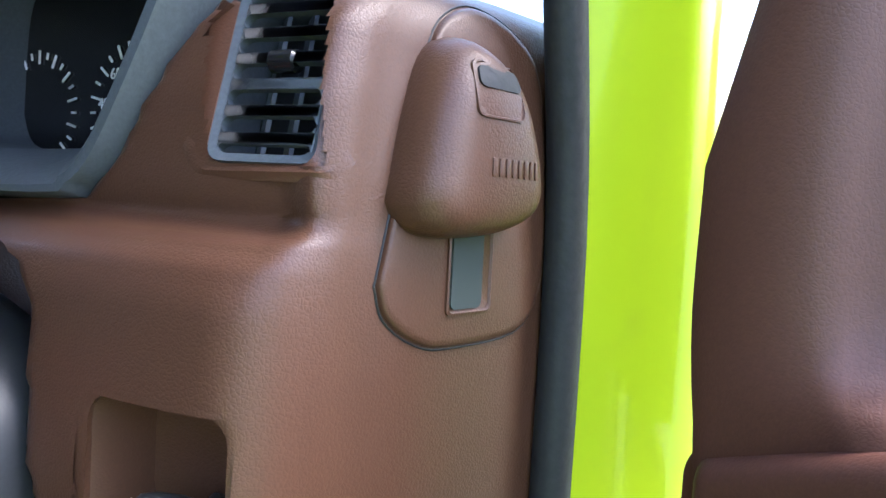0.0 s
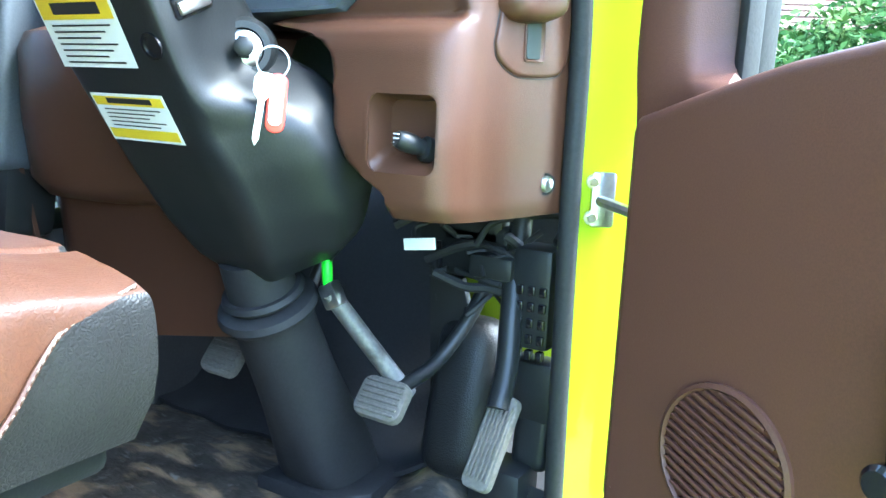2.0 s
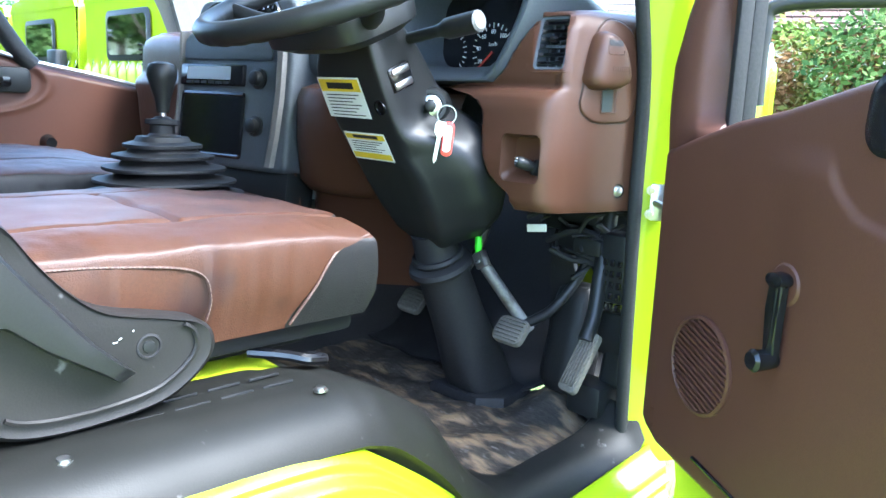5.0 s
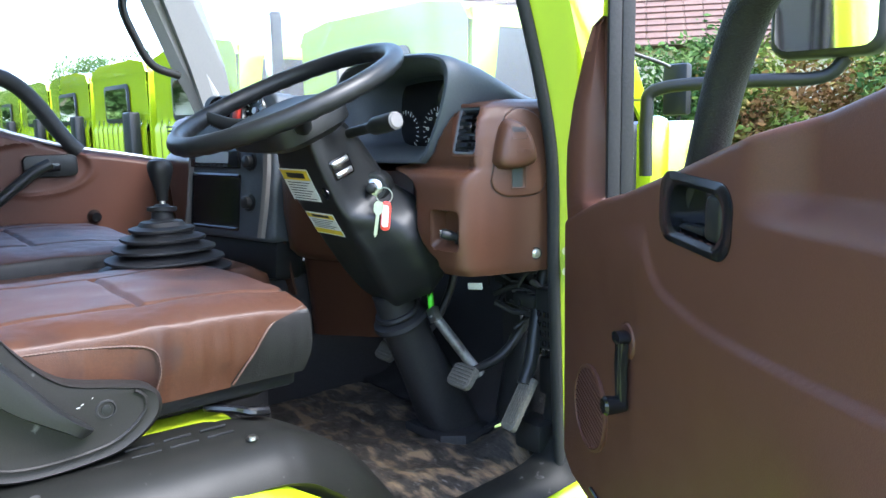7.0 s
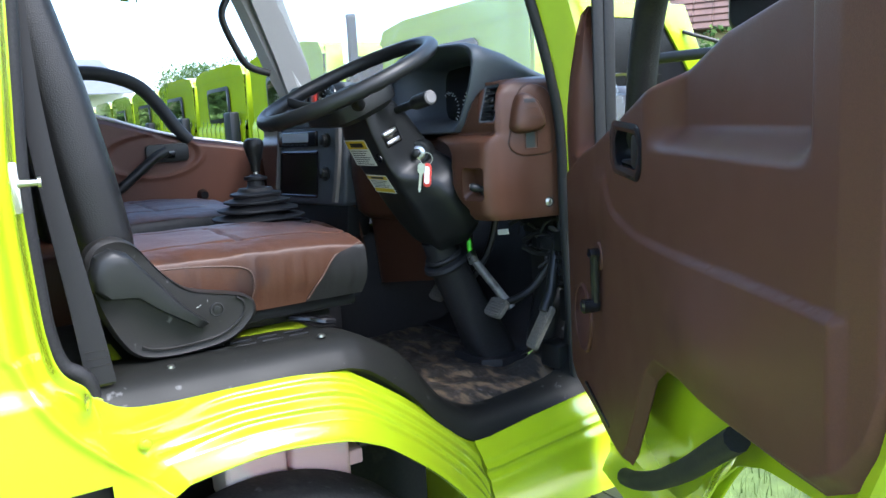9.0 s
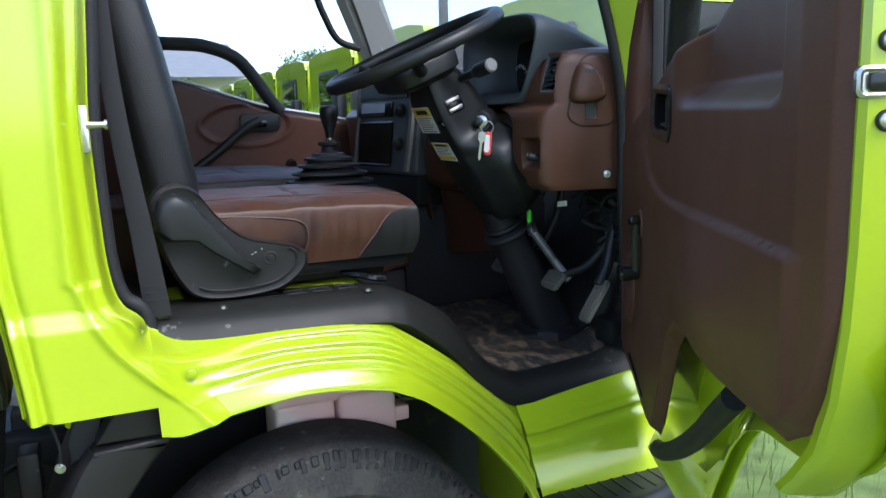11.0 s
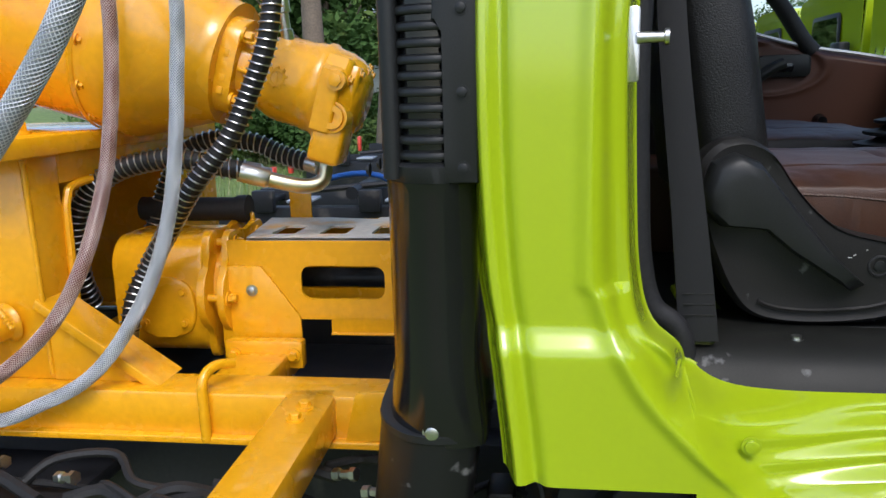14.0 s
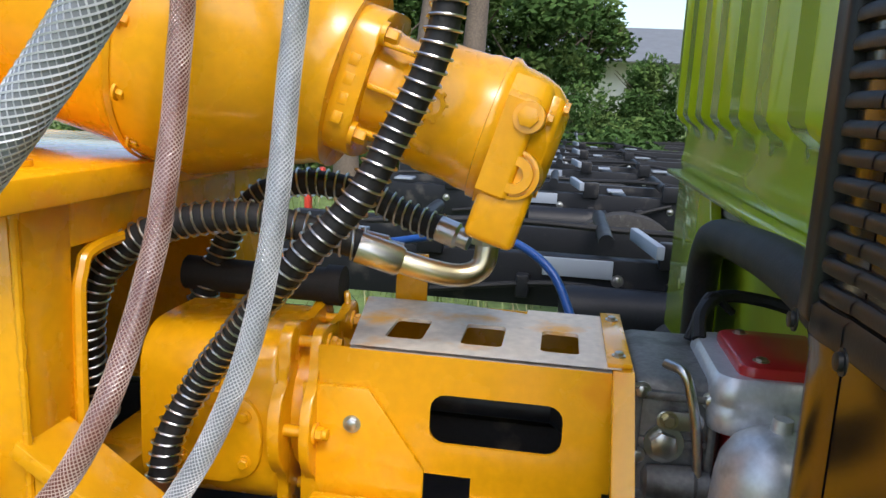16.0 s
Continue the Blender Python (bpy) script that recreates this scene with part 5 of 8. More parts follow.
def seat(x0, x1, name, label, recliner=True, dz=0.0):
    s = thing(name, ((x0 + x1) / 2, -0.1, 1.1), label, "seat")
    bm = B()
    cushion_shape(bm, x0, x1, -0.30, 0.176, 1.112 + dz, 1.248 + dz)
    for (ya, za), (yb, zb) in zip(SEAM, SEAM[1:]):
        bmesh.ops.bisect_plane(bm, geom=bm.verts[:] + bm.edges[:] + bm.faces[:], plane_co=(0, ya, za + dz), plane_no=Vector((0, zb - za, ya - yb)).normalized())
    bm.faces.ensure_lookup_table()
    for f_ in bm.faces:
        c = f_.calc_center_median()
        side_face = abs(f_.normal.z) < 0.75 or c.z < 1.19 + dz
        if side_face and (c.y > seam_y(c.z - dz) or not recliner):
            f_.material_index = 1
    bmesh.ops.recalc_face_normals(bm, faces=bm.faces)
    part("cushion", bm, LEATHER, s, mats=(BLACKLEATHER,))
    xr = x1 + 0.0085
    for line in () if not recliner else ([(xr + (-0.006, -0.001, -0.001, -0.002, -0.007, -0.014)[k], y, z + dz) for k, (y, z) in enumerate(SEAM)], [(xr, -0.07, 1.13 + dz), (xr + 0.003, -0.06, 1.17 + dz), (xr - 0.003, -0.075, 1.20 + dz), (xr - 0.006, -0.16, 1.214 + dz), (xr - 0.006, -0.25, 1.22 + dz)]):
        bm = B()
        tube(bm, line, 0.0019, 6)
        seam = part("stitched_seam", bm, LEATHER, s)
        bm = B()
        q = spline(line, 40)
        run = 0.0
        for p0, p1 in zip(q, q[1:]):
            step_ = (p1 - p0).length
            if int((run + step_) / 0.0055) > int(run / 0.0055):
                rbox(bm, p1 + Vector((0.0017, 0, 0)), (0.0016, 0.0014, 0.0034), 0.0005, (p1 - p0).to_track_quat("Z", "X").to_matrix(), 1)
            run += step_
        part("stitching", bm, THREAD, seam, "pale dotted stitching")
    bm = B()
    back = []
    for z, yc, th, k in ((1.20, -0.30, 0.10, 0.94), (1.28, -0.305, 0.11, 1.0), (1.40, -0.325, 0.115, 1.0), (1.55, -0.352, 0.11, 0.98), (1.70, -0.385, 0.10, 0.94), (1.80, -0.41, 0.085, 0.86), (1.84, -0.42, 0.05, 0.76)):
        xc, w = (x0 + x1) / 2, (x1 - x0 + 0.03) / 2 * k
        ring = []
        for i in range(36):
            a = i * math.tau / 36
            ca, sa = (math.copysign(abs(q) ** 0.5, q) for q in (math.cos(a), math.sin(a)))
            ring.append(Vector((xc + w * ca, yc + th / 2 * sa + 0.012 * (1 - abs(ca)) * (sa < 0), z + dz)))
        back.append(ring)
    dense = []
    for i in range(37):
        t = i / 36 * (len(back) - 1)
        a = min(int(t), len(back) - 2)
        dense.append([p.lerp(q, t - a) for p, q in zip(back[a], back[a + 1])])
    loft(bm, dense)
    part("backrest", bm, BLACKLEATHER, s)
    bm = B()
    rbox(bm, ((x0 + x1) / 2, -0.06, 1.097 + dz), (x1 - x0 - 0.05, 0.45, 0.026), 0.01)
    part("seat_pan", bm, BLACK, s)
    for k in (0.16, 0.76):
        bm = B()
        rbox(bm, (x0 + (x1 - x0) * k, -0.07, 1.068 + dz), (0.03, 0.40, 0.02), 0.004)
        part("slide_rail", bm, BLACK, s)
    if not recliner:
        return s
    bm = B()
    tube(bm, [(x1 - 0.05, 0.02, 1.075), (x1 - 0.02, 0.055, 1.072), (x1 + 0.0, 0.075, 1.068), (x1 + 0.002, 0.10, 1.064)], 0.007, 8)
    rbox(bm, (x1 - 0.006, 0.088, 1.066), (0.026, 0.026, 0.012), 0.004)
    part("slide_catch", bm, GLOSSBLACK, s)
    RC = [(-0.355, 1.225), (-0.35, 1.262), (-0.33, 1.285), (-0.30, 1.29), (-0.27, 1.275), (-0.245, 1.24), (-0.215, 1.205), (-0.18, 1.18), (-0.12, 1.165), (-0.085, 1.155), (-0.07, 1.14), (-0.072, 1.115), (-0.10, 1.088), (-0.14, 1.072), (-0.22, 1.066), (-0.28, 1.075), (-0.31, 1.105), (-0.335, 1.16)]
    RC = [(p.x, p.y) for p in spline([(a, b, 0) for a, b in RC + RC[:1]], 4)[:-1]]
    bm = B()
    oc = Vector((0, -0.21, 1.16))
    loft(bm, [[Vector((x, oc.y + (y - oc.y) * k, oc.z + (z - oc.z) * k)) for y, z in RC] for x, k in ((x1 + 0.005, 1.0), (x1 + 0.03, 1.0), (x1 + 0.038, 0.985), (x1 + 0.043, 0.94), (x1 + 0.040, 0.87), (x1 + 0.041, 0.6))])
    rec = part("recliner_cover", bm, GREYPLASTIC, s, "scuffed dark grey plastic recliner cover")
    HN = [(-0.345, 1.235), (-0.335, 1.262), (-0.31, 1.272), (-0.285, 1.262), (-0.262, 1.232), (-0.20, 1.155), (-0.165, 1.122), (-0.18, 1.115), (-0.24, 1.155), (-0.275, 1.185), (-0.325, 1.19), (-0.345, 1.21)]
    bm = B()
    oc = Vector((0, -0.28, 1.21))
    loft(bm, [[Vector((x, oc.y + (y - oc.y) * k, oc.z + (z - oc.z) * k)) for y, z in HN] for x, k in ((x1 + 0.036, 1.03), (x1 + 0.056, 1.02), (x1 + 0.066, 0.95), (x1 + 0.070, 0.86), (x1 + 0.071, 0.6))])
    part("recliner_lever", bm, BLACK, rec)
    bm = B()
    lathe(bm, [(-0.002, 0.0135), (0.0025, 0.013), (0.003, 0.011), (0.0005, 0.010)], (x1 + 0.040, -0.143, 1.139), (1, 0, 0), 24)
    hole = part("screw_hole", bm, RUBBER, rec)
    bm = B()
    lathe(bm, [(0.0, 0.0068), (0.0022, 0.0062), (0.0028, 0.003)], (x1 + 0.0402, -0.143, 1.139), (1, 0, 0), 16)
    part("cover_screw", bm, BLACK, hole)
    bm = B()
    for q, (y, z) in enumerate(((-0.176, 1.149), (-0.171, 1.152), (-0.158, 1.158))):
        rbox(bm, (x1 + 0.0412, y, z), (0.0008, 0.0045 - 0.001 * q, 0.0009), 0.0003, Matrix.Rotation(0.5 * q, 3, "X"), 1)
    part("paint_scuff", bm, WHITE, rec)
    bm = B()
    rim_line = [Vector((x1 + 0.0425, -0.21 + (y + 0.21) * 0.83, 1.16 + (z - 1.16) * 0.80)) for y, z in RC[36:62]]
    tube(bm, rim_line, 0.0028, 6, raw=True)
    part("moulded_edge", bm, GREYPLASTIC, rec)
    return s


seat(0.235, 0.658, "driver_seat", "driver seat with brown cushion and black leatherette backrest", True)
seat(-0.62, -0.02, "passenger_seat", "passenger bench seat in brown and black leatherette", False, 0.01)
belt = thing("seat_belt", (0.765, -0.36, 1.07), "black webbing seat belt hanging by the door pillar", "seat belt")
bm = B()
line = spline([(0.767, -0.355, 1.068), (0.757, -0.368, 1.2), (0.745, -0.39, 1.4), (0.738, -0.402, 1.6), (0.735, -0.405, 1.95)], 6)
rings = []
for i, q in enumerate(line):
    s = i / (len(line) - 1)
    w = 0.021 - 0.006 * smooth(0, 0.6, s)
    rings.append([q + Vector((0.004 * math.sin(k) , 0, 0)) + Vector((dx, dy * w, 0)) for k, (dx, dy) in enumerate(((0.0015, -1), (0.003, 0), (0.0015, 1), (-0.0015, 1), (-0.0015, -1)))])
loft(bm, rings)
part("webbing", bm, WEBBING, belt)
bm = B()
slab(bm, rounded(-0.016, -0.014, 0.016, 0.014, 0.006), axes((0, 1, 0), (0, 0, 1), (1, 0, 0), (0.762, -0.352, 1.075)), 0.005, 0.0015)
part("anchor_plate", bm, GLOSSBLACK, belt)
bm = B()
for k in range(3):
    rbox(bm, (0.7705 - 0.0012 * k, -0.3555 - 0.001 * k, 1.098 + 0.012 * k), (0.0016, 0.034, 0.0018), 0.0005)
part("stitching", bm, GREYPLASTIC, belt)
striker = thing("door_striker", (0.85, -0.44, 1.398), "steel door striker bolt on a plate on the door pillar", "striker")
bm = B()
slab(bm, rounded(-0.006, -0.036, 0.006, 0.036, 0.004), axes((0, 1, 0), (0, 0, 1), (1, 0, 0), (0.842, -0.441, 1.392)), 0.004, 0.001)
part("plate", bm, STEEL, striker)
bm = B()
lathe(bm, [(0, 0.006), (0.025, 0.005), (0.026, 0.008), (0.030, 0.008)], (0.846, -0.438, 1.398), (0.1, 1, 0), 16)
part("pin", bm, STEEL, striker)

# ---------------------------------------------------------------- doors
DTOP = [(-0.005, 1.328), (0.04, 1.341), (0.08, 1.354), (0.12, 1.366), (0.17, 1.380), (0.26, 1.397), (0.34, 1.418), (0.43, 1.441), (0.55, 1.474), (0.64, 1.50), (0.75, 1.531), (0.91, 1.552), (1.05, 1.57), (1.14, 1.575)]
DBOT = [(-0.005, 0.93), (0.03, 0.90), (0.06, 0.886), (0.38, 0.864), (0.415, 0.866), (0.45, 0.90), (0.50, 0.975), (0.555, 1.06), (0.60, 1.09), (0.70, 1.102), (0.95, 1.112), (1.02, 1.118), (1.06, 1.14), (1.085, 1.175), (1.105, 1.23), (1.113, 1.28)]
CREASE = np.array([(q.x, q.y) for q in spline([(0.335, 1.46, 0), (0.340, 1.40, 0), (0.352, 1.335, 0), (0.38, 1.303, 0), (0.413, 1.288, 0), (0.516, 1.273, 0), (0.655, 1.272, 0), (0.855, 1.279, 0), (1.06, 1.283, 0), (1.2, 1.285, 0)], 60)])


def crease_side(x, z):
    """Distance from the crease line, positive on the handle's side."""
    d = np.hypot(CREASE[:, 0] - x, CREASE[:, 1] - z)
    k = min(max(int(d.argmin()), 1), len(CREASE) - 2)
    t = CREASE[k + 1] - CREASE[k - 1]
    s = t[0] * (z - CREASE[k, 1]) - t[1] * (x - CREASE[k, 0])
    return math.copysign(float(d.min()), s)


def door_panel(u, v):
    x = -0.005 + 1.118 * u
    lo, hi = along(DBOT, x)[0], along(DTOP, x)[0]
    t = min(1.0, v / 0.93)
    z = lo + (hi - 0.012 - lo) * t
    c = crease_side(x, z)
    ends = smooth(0.20, 0.34, x) * (1 - smooth(1.05, 1.07, x)) * (1 - smooth(1.325, 1.365, z) * (1 - smooth(0.40, 0.46, x)))
    below = 1 - smooth(-0.007, 0.005, c)
    w = -(0.004 * below * smooth(-0.16, -0.02, c) + 0.0025 * below) * ends
    w += 0.034 * smooth(1.392, 1.428, z) * smooth(0.555, 0.64, x) * (1 - smooth(0.965, 1.015, x))
    w += 0.16 * max(0.0, x - 1.052) + 0.7 * max(0.0, x - 1.098)
    w += 0.018 * (1 - smooth(0.0, 0.02, z - lo))
    w += 0.02 * (1 - smooth(0.0, 0.02, x))
    w -= 0.022 * gauss(x - 0.82, 0.14) * gauss(z - 1.18, 0.07)
    # rounded upper edge and the ledge up to the glass
    e = max(0.0, (v - 0.93) / 0.07)
    a = min(1.0, e / 0.6) * math.pi / 2
    w += 0.012 * (1 - math.cos(a)) + 0.045 * max(0.0, e - 0.6) / 0.4
    return Vector((x, w, z + 0.012 * math.sin(a)))


def make_door(name, label, m):
    d = thing(name, (0, 0, 0), label, "truck door", turn=m)
    bm = B()
    sheet(bm, door_panel, 330, 230)
    cut(bm, lambda c: abs(c.x - 0.467) < 0.066 and abs(c.z - 1.392 - 0.052 * (c.x - 0.467) * -1) < 0.028)
    bmesh.ops.solidify(bm, geom=bm.faces[:], thickness=0.003)
    part("inner_panel", bm, DOORBROWN, d, "brown grained plastic inner door panel", local=True)
    dn = axes((1, 0, 0), (0, 0, 1), (0, -1, 0), (0, 0, 0))
    bm = B()
    rings = []
    for z, ul, wl, ur in ((1.322, 0.006, 0.006, 0.108), (1.345, 0.005, 0.005, 0.112), (1.358, 0.003, 0.005, 0.100), (1.366, 0.002, 0.005, 0.092), (1.375, 0.001, 0.005, 0.086), (1.392, 0.0, 0.005, 0.082), (1.41, 0.0, 0.005, 0.080), (1.45, 0.0, 0.006, 0.078), (1.52, 0.018, 0.010, 0.072), (1.60, 0.042, 0.020, 0.069), (1.638, 0.054, 0.028, 0.070), (1.652, 0.062, 0.040, 0.070)):
        wr = 0.052 - 0.035 * (1 - smooth(1.352, 1.385, z))
        mid = ul + 0.62 * (ur - ul)
        rings.append([Vector(p) for p in ((ul + 0.02, wl + 0.04, z), (ul, wl + 0.012, z), (ul + 0.004, wl + 0.002, z), (ul + 0.014, wl, z), (mid, wl + 0.008, z), (mid + 0.010, wl + 0.4 * (wr - wl), z), (ur - 0.006, wr - 0.003, z), (ur, wr, z), (ur, wr + 0.03, z))])
    loft(bm, rings)
    part("mirror_corner_cover", bm, DOORBROWN, d, local=True)
    bm = B()
    for a, b in ((0.086, 0.044), (0.084, 0.066)):
        rbox(bm, (a, 0.012 + b, 1.655), (0.012, 0.022, 0.75), 0.004)
    part("glass_channel", bm, RUBBER, d, local=True)
    bm = B()
    loft(bm, [[Vector((u + du, w, z)) for du, w in ((0.0, 0.058), (-0.002, 0.070), (0.002, 0.085), (0.05, 0.085), (0.05, 0.066), (0.02, 0.056))] for z, u in ((1.30, -0.012), (1.45, -0.012), (1.52, 0.002), (1.60, 0.022), (1.66, 0.030), (2.0, 0.030))])
    part("window_frame_post", bm, LIME, d, local=True)
    bm = B()
    tube(bm, [(0.385, 0.04, 1.37), (0.43, 0.034, 1.452), (0.458, 0.031, 1.508), (0.486, 0.029, 1.556), (0.53, 0.027, 1.608), (0.60, 0.024, 1.652), (0.70, 0.02, 1.674), (1.10, 0.02, 1.68)], 0.0222, 16, 12)
    part("black_window_bar", bm, KNURL, d, "black finely ribbed window bar", local=True)
    # outer skin
    DB2 = [(0.0, 0.66), (0.30, 0.70), (0.46, 0.735), (0.539, 0.80), (0.60, 0.88), (0.66, 0.95), (0.724, 1.004), (0.80, 1.035), (0.913, 1.055), (1.03, 1.09), (1.07, 1.115), (1.13, 1.17), (1.165, 1.28)]

    def skin(u, v):
        x = 1.135 * u
        lo = along(DB2, x)[0]
        hi = along(DTOP, x)[0] - 0.012
        z = lo + (hi - lo) * v
        return Vector((x, 0.085 - 0.02 * smooth(1.11, 1.135, x) - 0.02 * smooth(0.9, 1, v) - 0.02 * (1 - smooth(0, 0.05, z - lo)), z))
    bm = B()
    sheet(bm, skin, 50, 30, 0.003)
    part("outer_skin", bm, LIME, d, local=True)

    def back(u, v):
        x = 0.02 + 1.08 * u
        lo, hi = along(DB2, x)[0] + 0.012, along(DTOP, x)[0] - 0.02
        return Vector((x, 0.062 + 0.03 * (1 - smooth(0.0, 0.35, v)), lo + (hi - lo) * v))
    bm = B()
    sheet(bm, back, 50, 30, 0.003)
    part("inner_skin", bm, LIME, d, local=True)
    # end face with the latch
    bm = B()
    rings = []
    for z, x in ((1.06, 1.0), (1.09, 1.035), (1.13, 1.075), (1.18, 1.10), (1.24, 1.114), (1.30, 1.119), (1.40, 1.12), (1.60, 1.118), (1.95, 1.09)):
        rings.append([Vector((x + dx, w, z)) for dx, w in ((-0.02, 0.018), (-0.006, 0.017), (-0.001, 0.021), (0.0, 0.03), (0.001, 0.055), (-0.001, 0.064), (-0.007, 0.071), (-0.03, 0.08))])
    loft(bm, rings)
    part("door_end", bm, LIME, d, local=True)
    bm = B()
    tube(bm, [(1.115, 0.088, 1.17), (1.128, 0.088, 1.23), (1.132, 0.088, 1.30), (1.132, 0.088, 1.4), (1.13, 0.088, 1.6), (1.12, 0.088, 1.9)], 0.010, 8)
    tube(bm, [(0.32, 0.03, 0.80), (0.376, 0.03, 0.82), (0.50, 0.03, 0.88), (0.629, 0.03, 0.957), (0.72, 0.03, 1.02), (0.80, 0.03, 1.075)], 0.016, 10)
    part("door_seal", bm, RUBBER, d, local=True)
    bm = B()
    dm = axes((0, 1, 0), (0, 0, 1), (1, 0, 0), (1.1165, 0.0, 1.409))
    o1, o2, o3 = rounded(0.012, -0.0105, 0.064, 0.0105, 0.005), rounded(0.014, -0.0085, 0.062, 0.0085, 0.004), rounded(0.016, -0.0068, 0.060, 0.0068, 0.003)
    loft(bm, [[dm @ Vector((a, b, q)) for a, b in o] for o, q in ((o1, 0.0), (o1, 0.0052), (o2, 0.0066), (o3, 0.005), (o3, 0.002))])
    latch = part("latch", bm, STEEL, d, "bright steel door latch", local=True)
    bm = B()
    slab(bm, rounded(0.020, -0.0060, 0.057, 0.0060, 0.003), dm @ Matrix.Translation((0, 0, 0.003)), 0.003, 0.001)
    part("latch_claw", bm, GLOSSBLACK, latch, local=True)
    for z, w in ((1.435, 0.032), (1.384, 0.033), (1.390, 0.0565)):
        bm = B()
        lathe(bm, [(0, 0.0074), (0.0012, 0.0074), (0.002, 0.0066)], (1.120, w, z), (1, 0, 0), 20)
        ws = part("screw_washer", bm, BLACK, d, local=True)
        bm = B()
        lathe(bm, [(0, 0.0060), (0.0022, 0.0056), (0.0032, 0.0042), (0.0032, 0.0026), (0.0015, 0.0024)], (1.1215, w, z), (1, 0, 0), 18)
        part("latch_screw", bm, STEEL, ws, local=True)
    # inside handle
    hm = dn @ Matrix.Translation((0.467, 1.392, 0.0)) @ Matrix.Rotation(radians(-3), 4, "Z")
    o1, o2, o3 = rounded(-0.083, -0.041, 0.083, 0.041, 0.028, 7), rounded(-0.074, -0.033, 0.074, 0.033, 0.023, 7), rounded(-0.054, -0.027, 0.064, 0.027, 0.022, 7)
    bm = B()
    loft(bm, [[hm @ Vector((a, b, z)) for a, b in o] for o, z in ((o1, -0.004), (o1, 0.0015), (o2, 0.0042), (o3, 0.001), (o3, -0.022))], caps=False)
    bm.faces.new([bm.verts.new(hm @ Vector((a, b, -0.021))) for a, b in o3])
    bez = part("handle_bezel", bm, GLOSSBLACK, d, "glossy black door handle bezel", local=True)
    bm = B()
    slab(bm, rounded(0.022, -0.025, 0.056, 0.025, 0.010), hm @ Matrix.Translation((0, 0, -0.016)), 0.015, 0.005, 3)
    slab(bm, [(-0.05, -0.024), (0.01, -0.024), (0.01, -0.014), (-0.04, -0.018)], hm @ Matrix.Translation((0, 0, -0.016)), 0.010, 0.003)
    part("pull", bm, BLACK, bez, local=True)
    # window crank
    cm = dn @ Matrix.Translation((0.302, 1.203, -0.012))
    bm = B()
    lathe(bm, [(0.008, 0.026), (0.014, 0.0255), (0.018, 0.022)], cm @ Vector((0, 0, 0)), (0, -1, 0), 28)
    cr = part("crank_base", bm, DOORBROWN, d, local=True)
    bm = B()
    loft(bm, [[cm @ Vector((cx + r * math.cos(k * math.tau / 16), cy + r * math.sin(k * math.tau / 16) * 0.6, z)) for k in range(16)] for cx, cy, r, z in ((0.002, 0.006, 0.011, 0.012), (0.002, 0.006, 0.015, 0.02), (0.002, 0.006, 0.014, 0.034), (0.0, 0.004, 0.006, 0.036))])
    slab(bm, [(-0.011, 0.010), (0.0, 0.015), (0.012, 0.010), (0.011, -0.03), (0.009, -0.088), (0.0, -0.096), (-0.009, -0.088), (-0.011, -0.03)], cm @ Matrix.Translation((0, 0, 0.020)), 0.010, 0.004, 3)
    slab(bm, [(-0.0065, 0.004), (0.0, 0.008), (0.0065, 0.004), (0.0055, -0.03), (0.004, -0.074), (-0.004, -0.074), (-0.0055, -0.03)], cm @ Matrix.Translation((0, 0, 0.0290)), 0.0022, 0.0008)
    part("crank_arm", bm, GLOSSBLACK, d, "glossy black window crank", local=True)
    bm = B()
    lathe(bm, [(0.018, 0.010), (0.030, 0.012), (0.046, 0.0135), (0.050, 0.010)], cm @ Vector((0.0, -0.088, 0.0)), (0, -1, 0), 24)
    part("crank_knob", bm, GLOSSBLACK, d, local=True)
    # loudspeaker grille
    bm = B()
    sm = dn @ Matrix.Translation((0.155, 1.055, 0.0))
    lathe(bm, [(-0.002, 0.068), (0.004, 0.068), (0.006, 0.064), (0.003, 0.062)], sm @ Vector((0, 0, 0)), (0, -1, 0), 48, caps=False)
    lathe(bm, [(0.0, 0.063), (0.001, 0.063)], sm @ Vector((0, 0, 0)), (0, -1, 0), 48)
    sp = part("speaker_grille", bm, DOORBROWN, d, "round brown slatted loudspeaker grille", local=True)
    for i in range(15):
        y = -0.056 + 0.008 * i
        h = math.sqrt(max(0.0, 0.061 ** 2 - y * y))
        bm = B()
        rbox(bm, sm @ Matrix.Rotation(radians(-16), 4, "Z") @ Vector((0, y, 0.0035)), (2 * h, 0.005, 0.0032), 0.001, Matrix.Rotation(radians(16), 3, "Y"))
        part("grille_slat", bm, DOORBROWN, sp, local=True)
    bm = B()
    tube(bm, [(0.16, -0.002, 0.925), (0.25, -0.002, 0.915), (0.34, -0.002, 0.905)], 0.003, 6)
    part("pocket_slot", bm, GLOSSBLACK, d, local=True)
    return d


DOORM = axes((0.8686, -0.4955, 0), (0.4955, 0.8686, 0), (0, 0, 1), (0.83, 0.571, 0))
make_door("driver_door", "open lime green truck door with a brown inner panel", DOORM)

# closed passenger door
pd = thing("passenger_door", (-0.85, 0.1, 0.9), "closed truck door with brown inner panel and black grip", "truck door")


def pass_panel(u, v):
    y = -0.45 + 1.08 * u
    hi = along([(-0.45, 1.60), (-0.13, 1.547), (0.097, 1.475), (0.232, 1.44), (0.40, 1.41), (0.63, 1.37)], y)[0]
    z = 0.86 + (hi - 0.86) * v
    e = ((y - 0.10) / 0.16) ** 2 + ((z - 1.385) / 0.075) ** 2
    return Vector((-0.838 - 0.007 * (1 - smooth(0.85, 1.1, e)) + 0.005 * gauss(e - 1.1, 0.2) - 0.02 * smooth(-0.02, 0, z - hi), y, z))


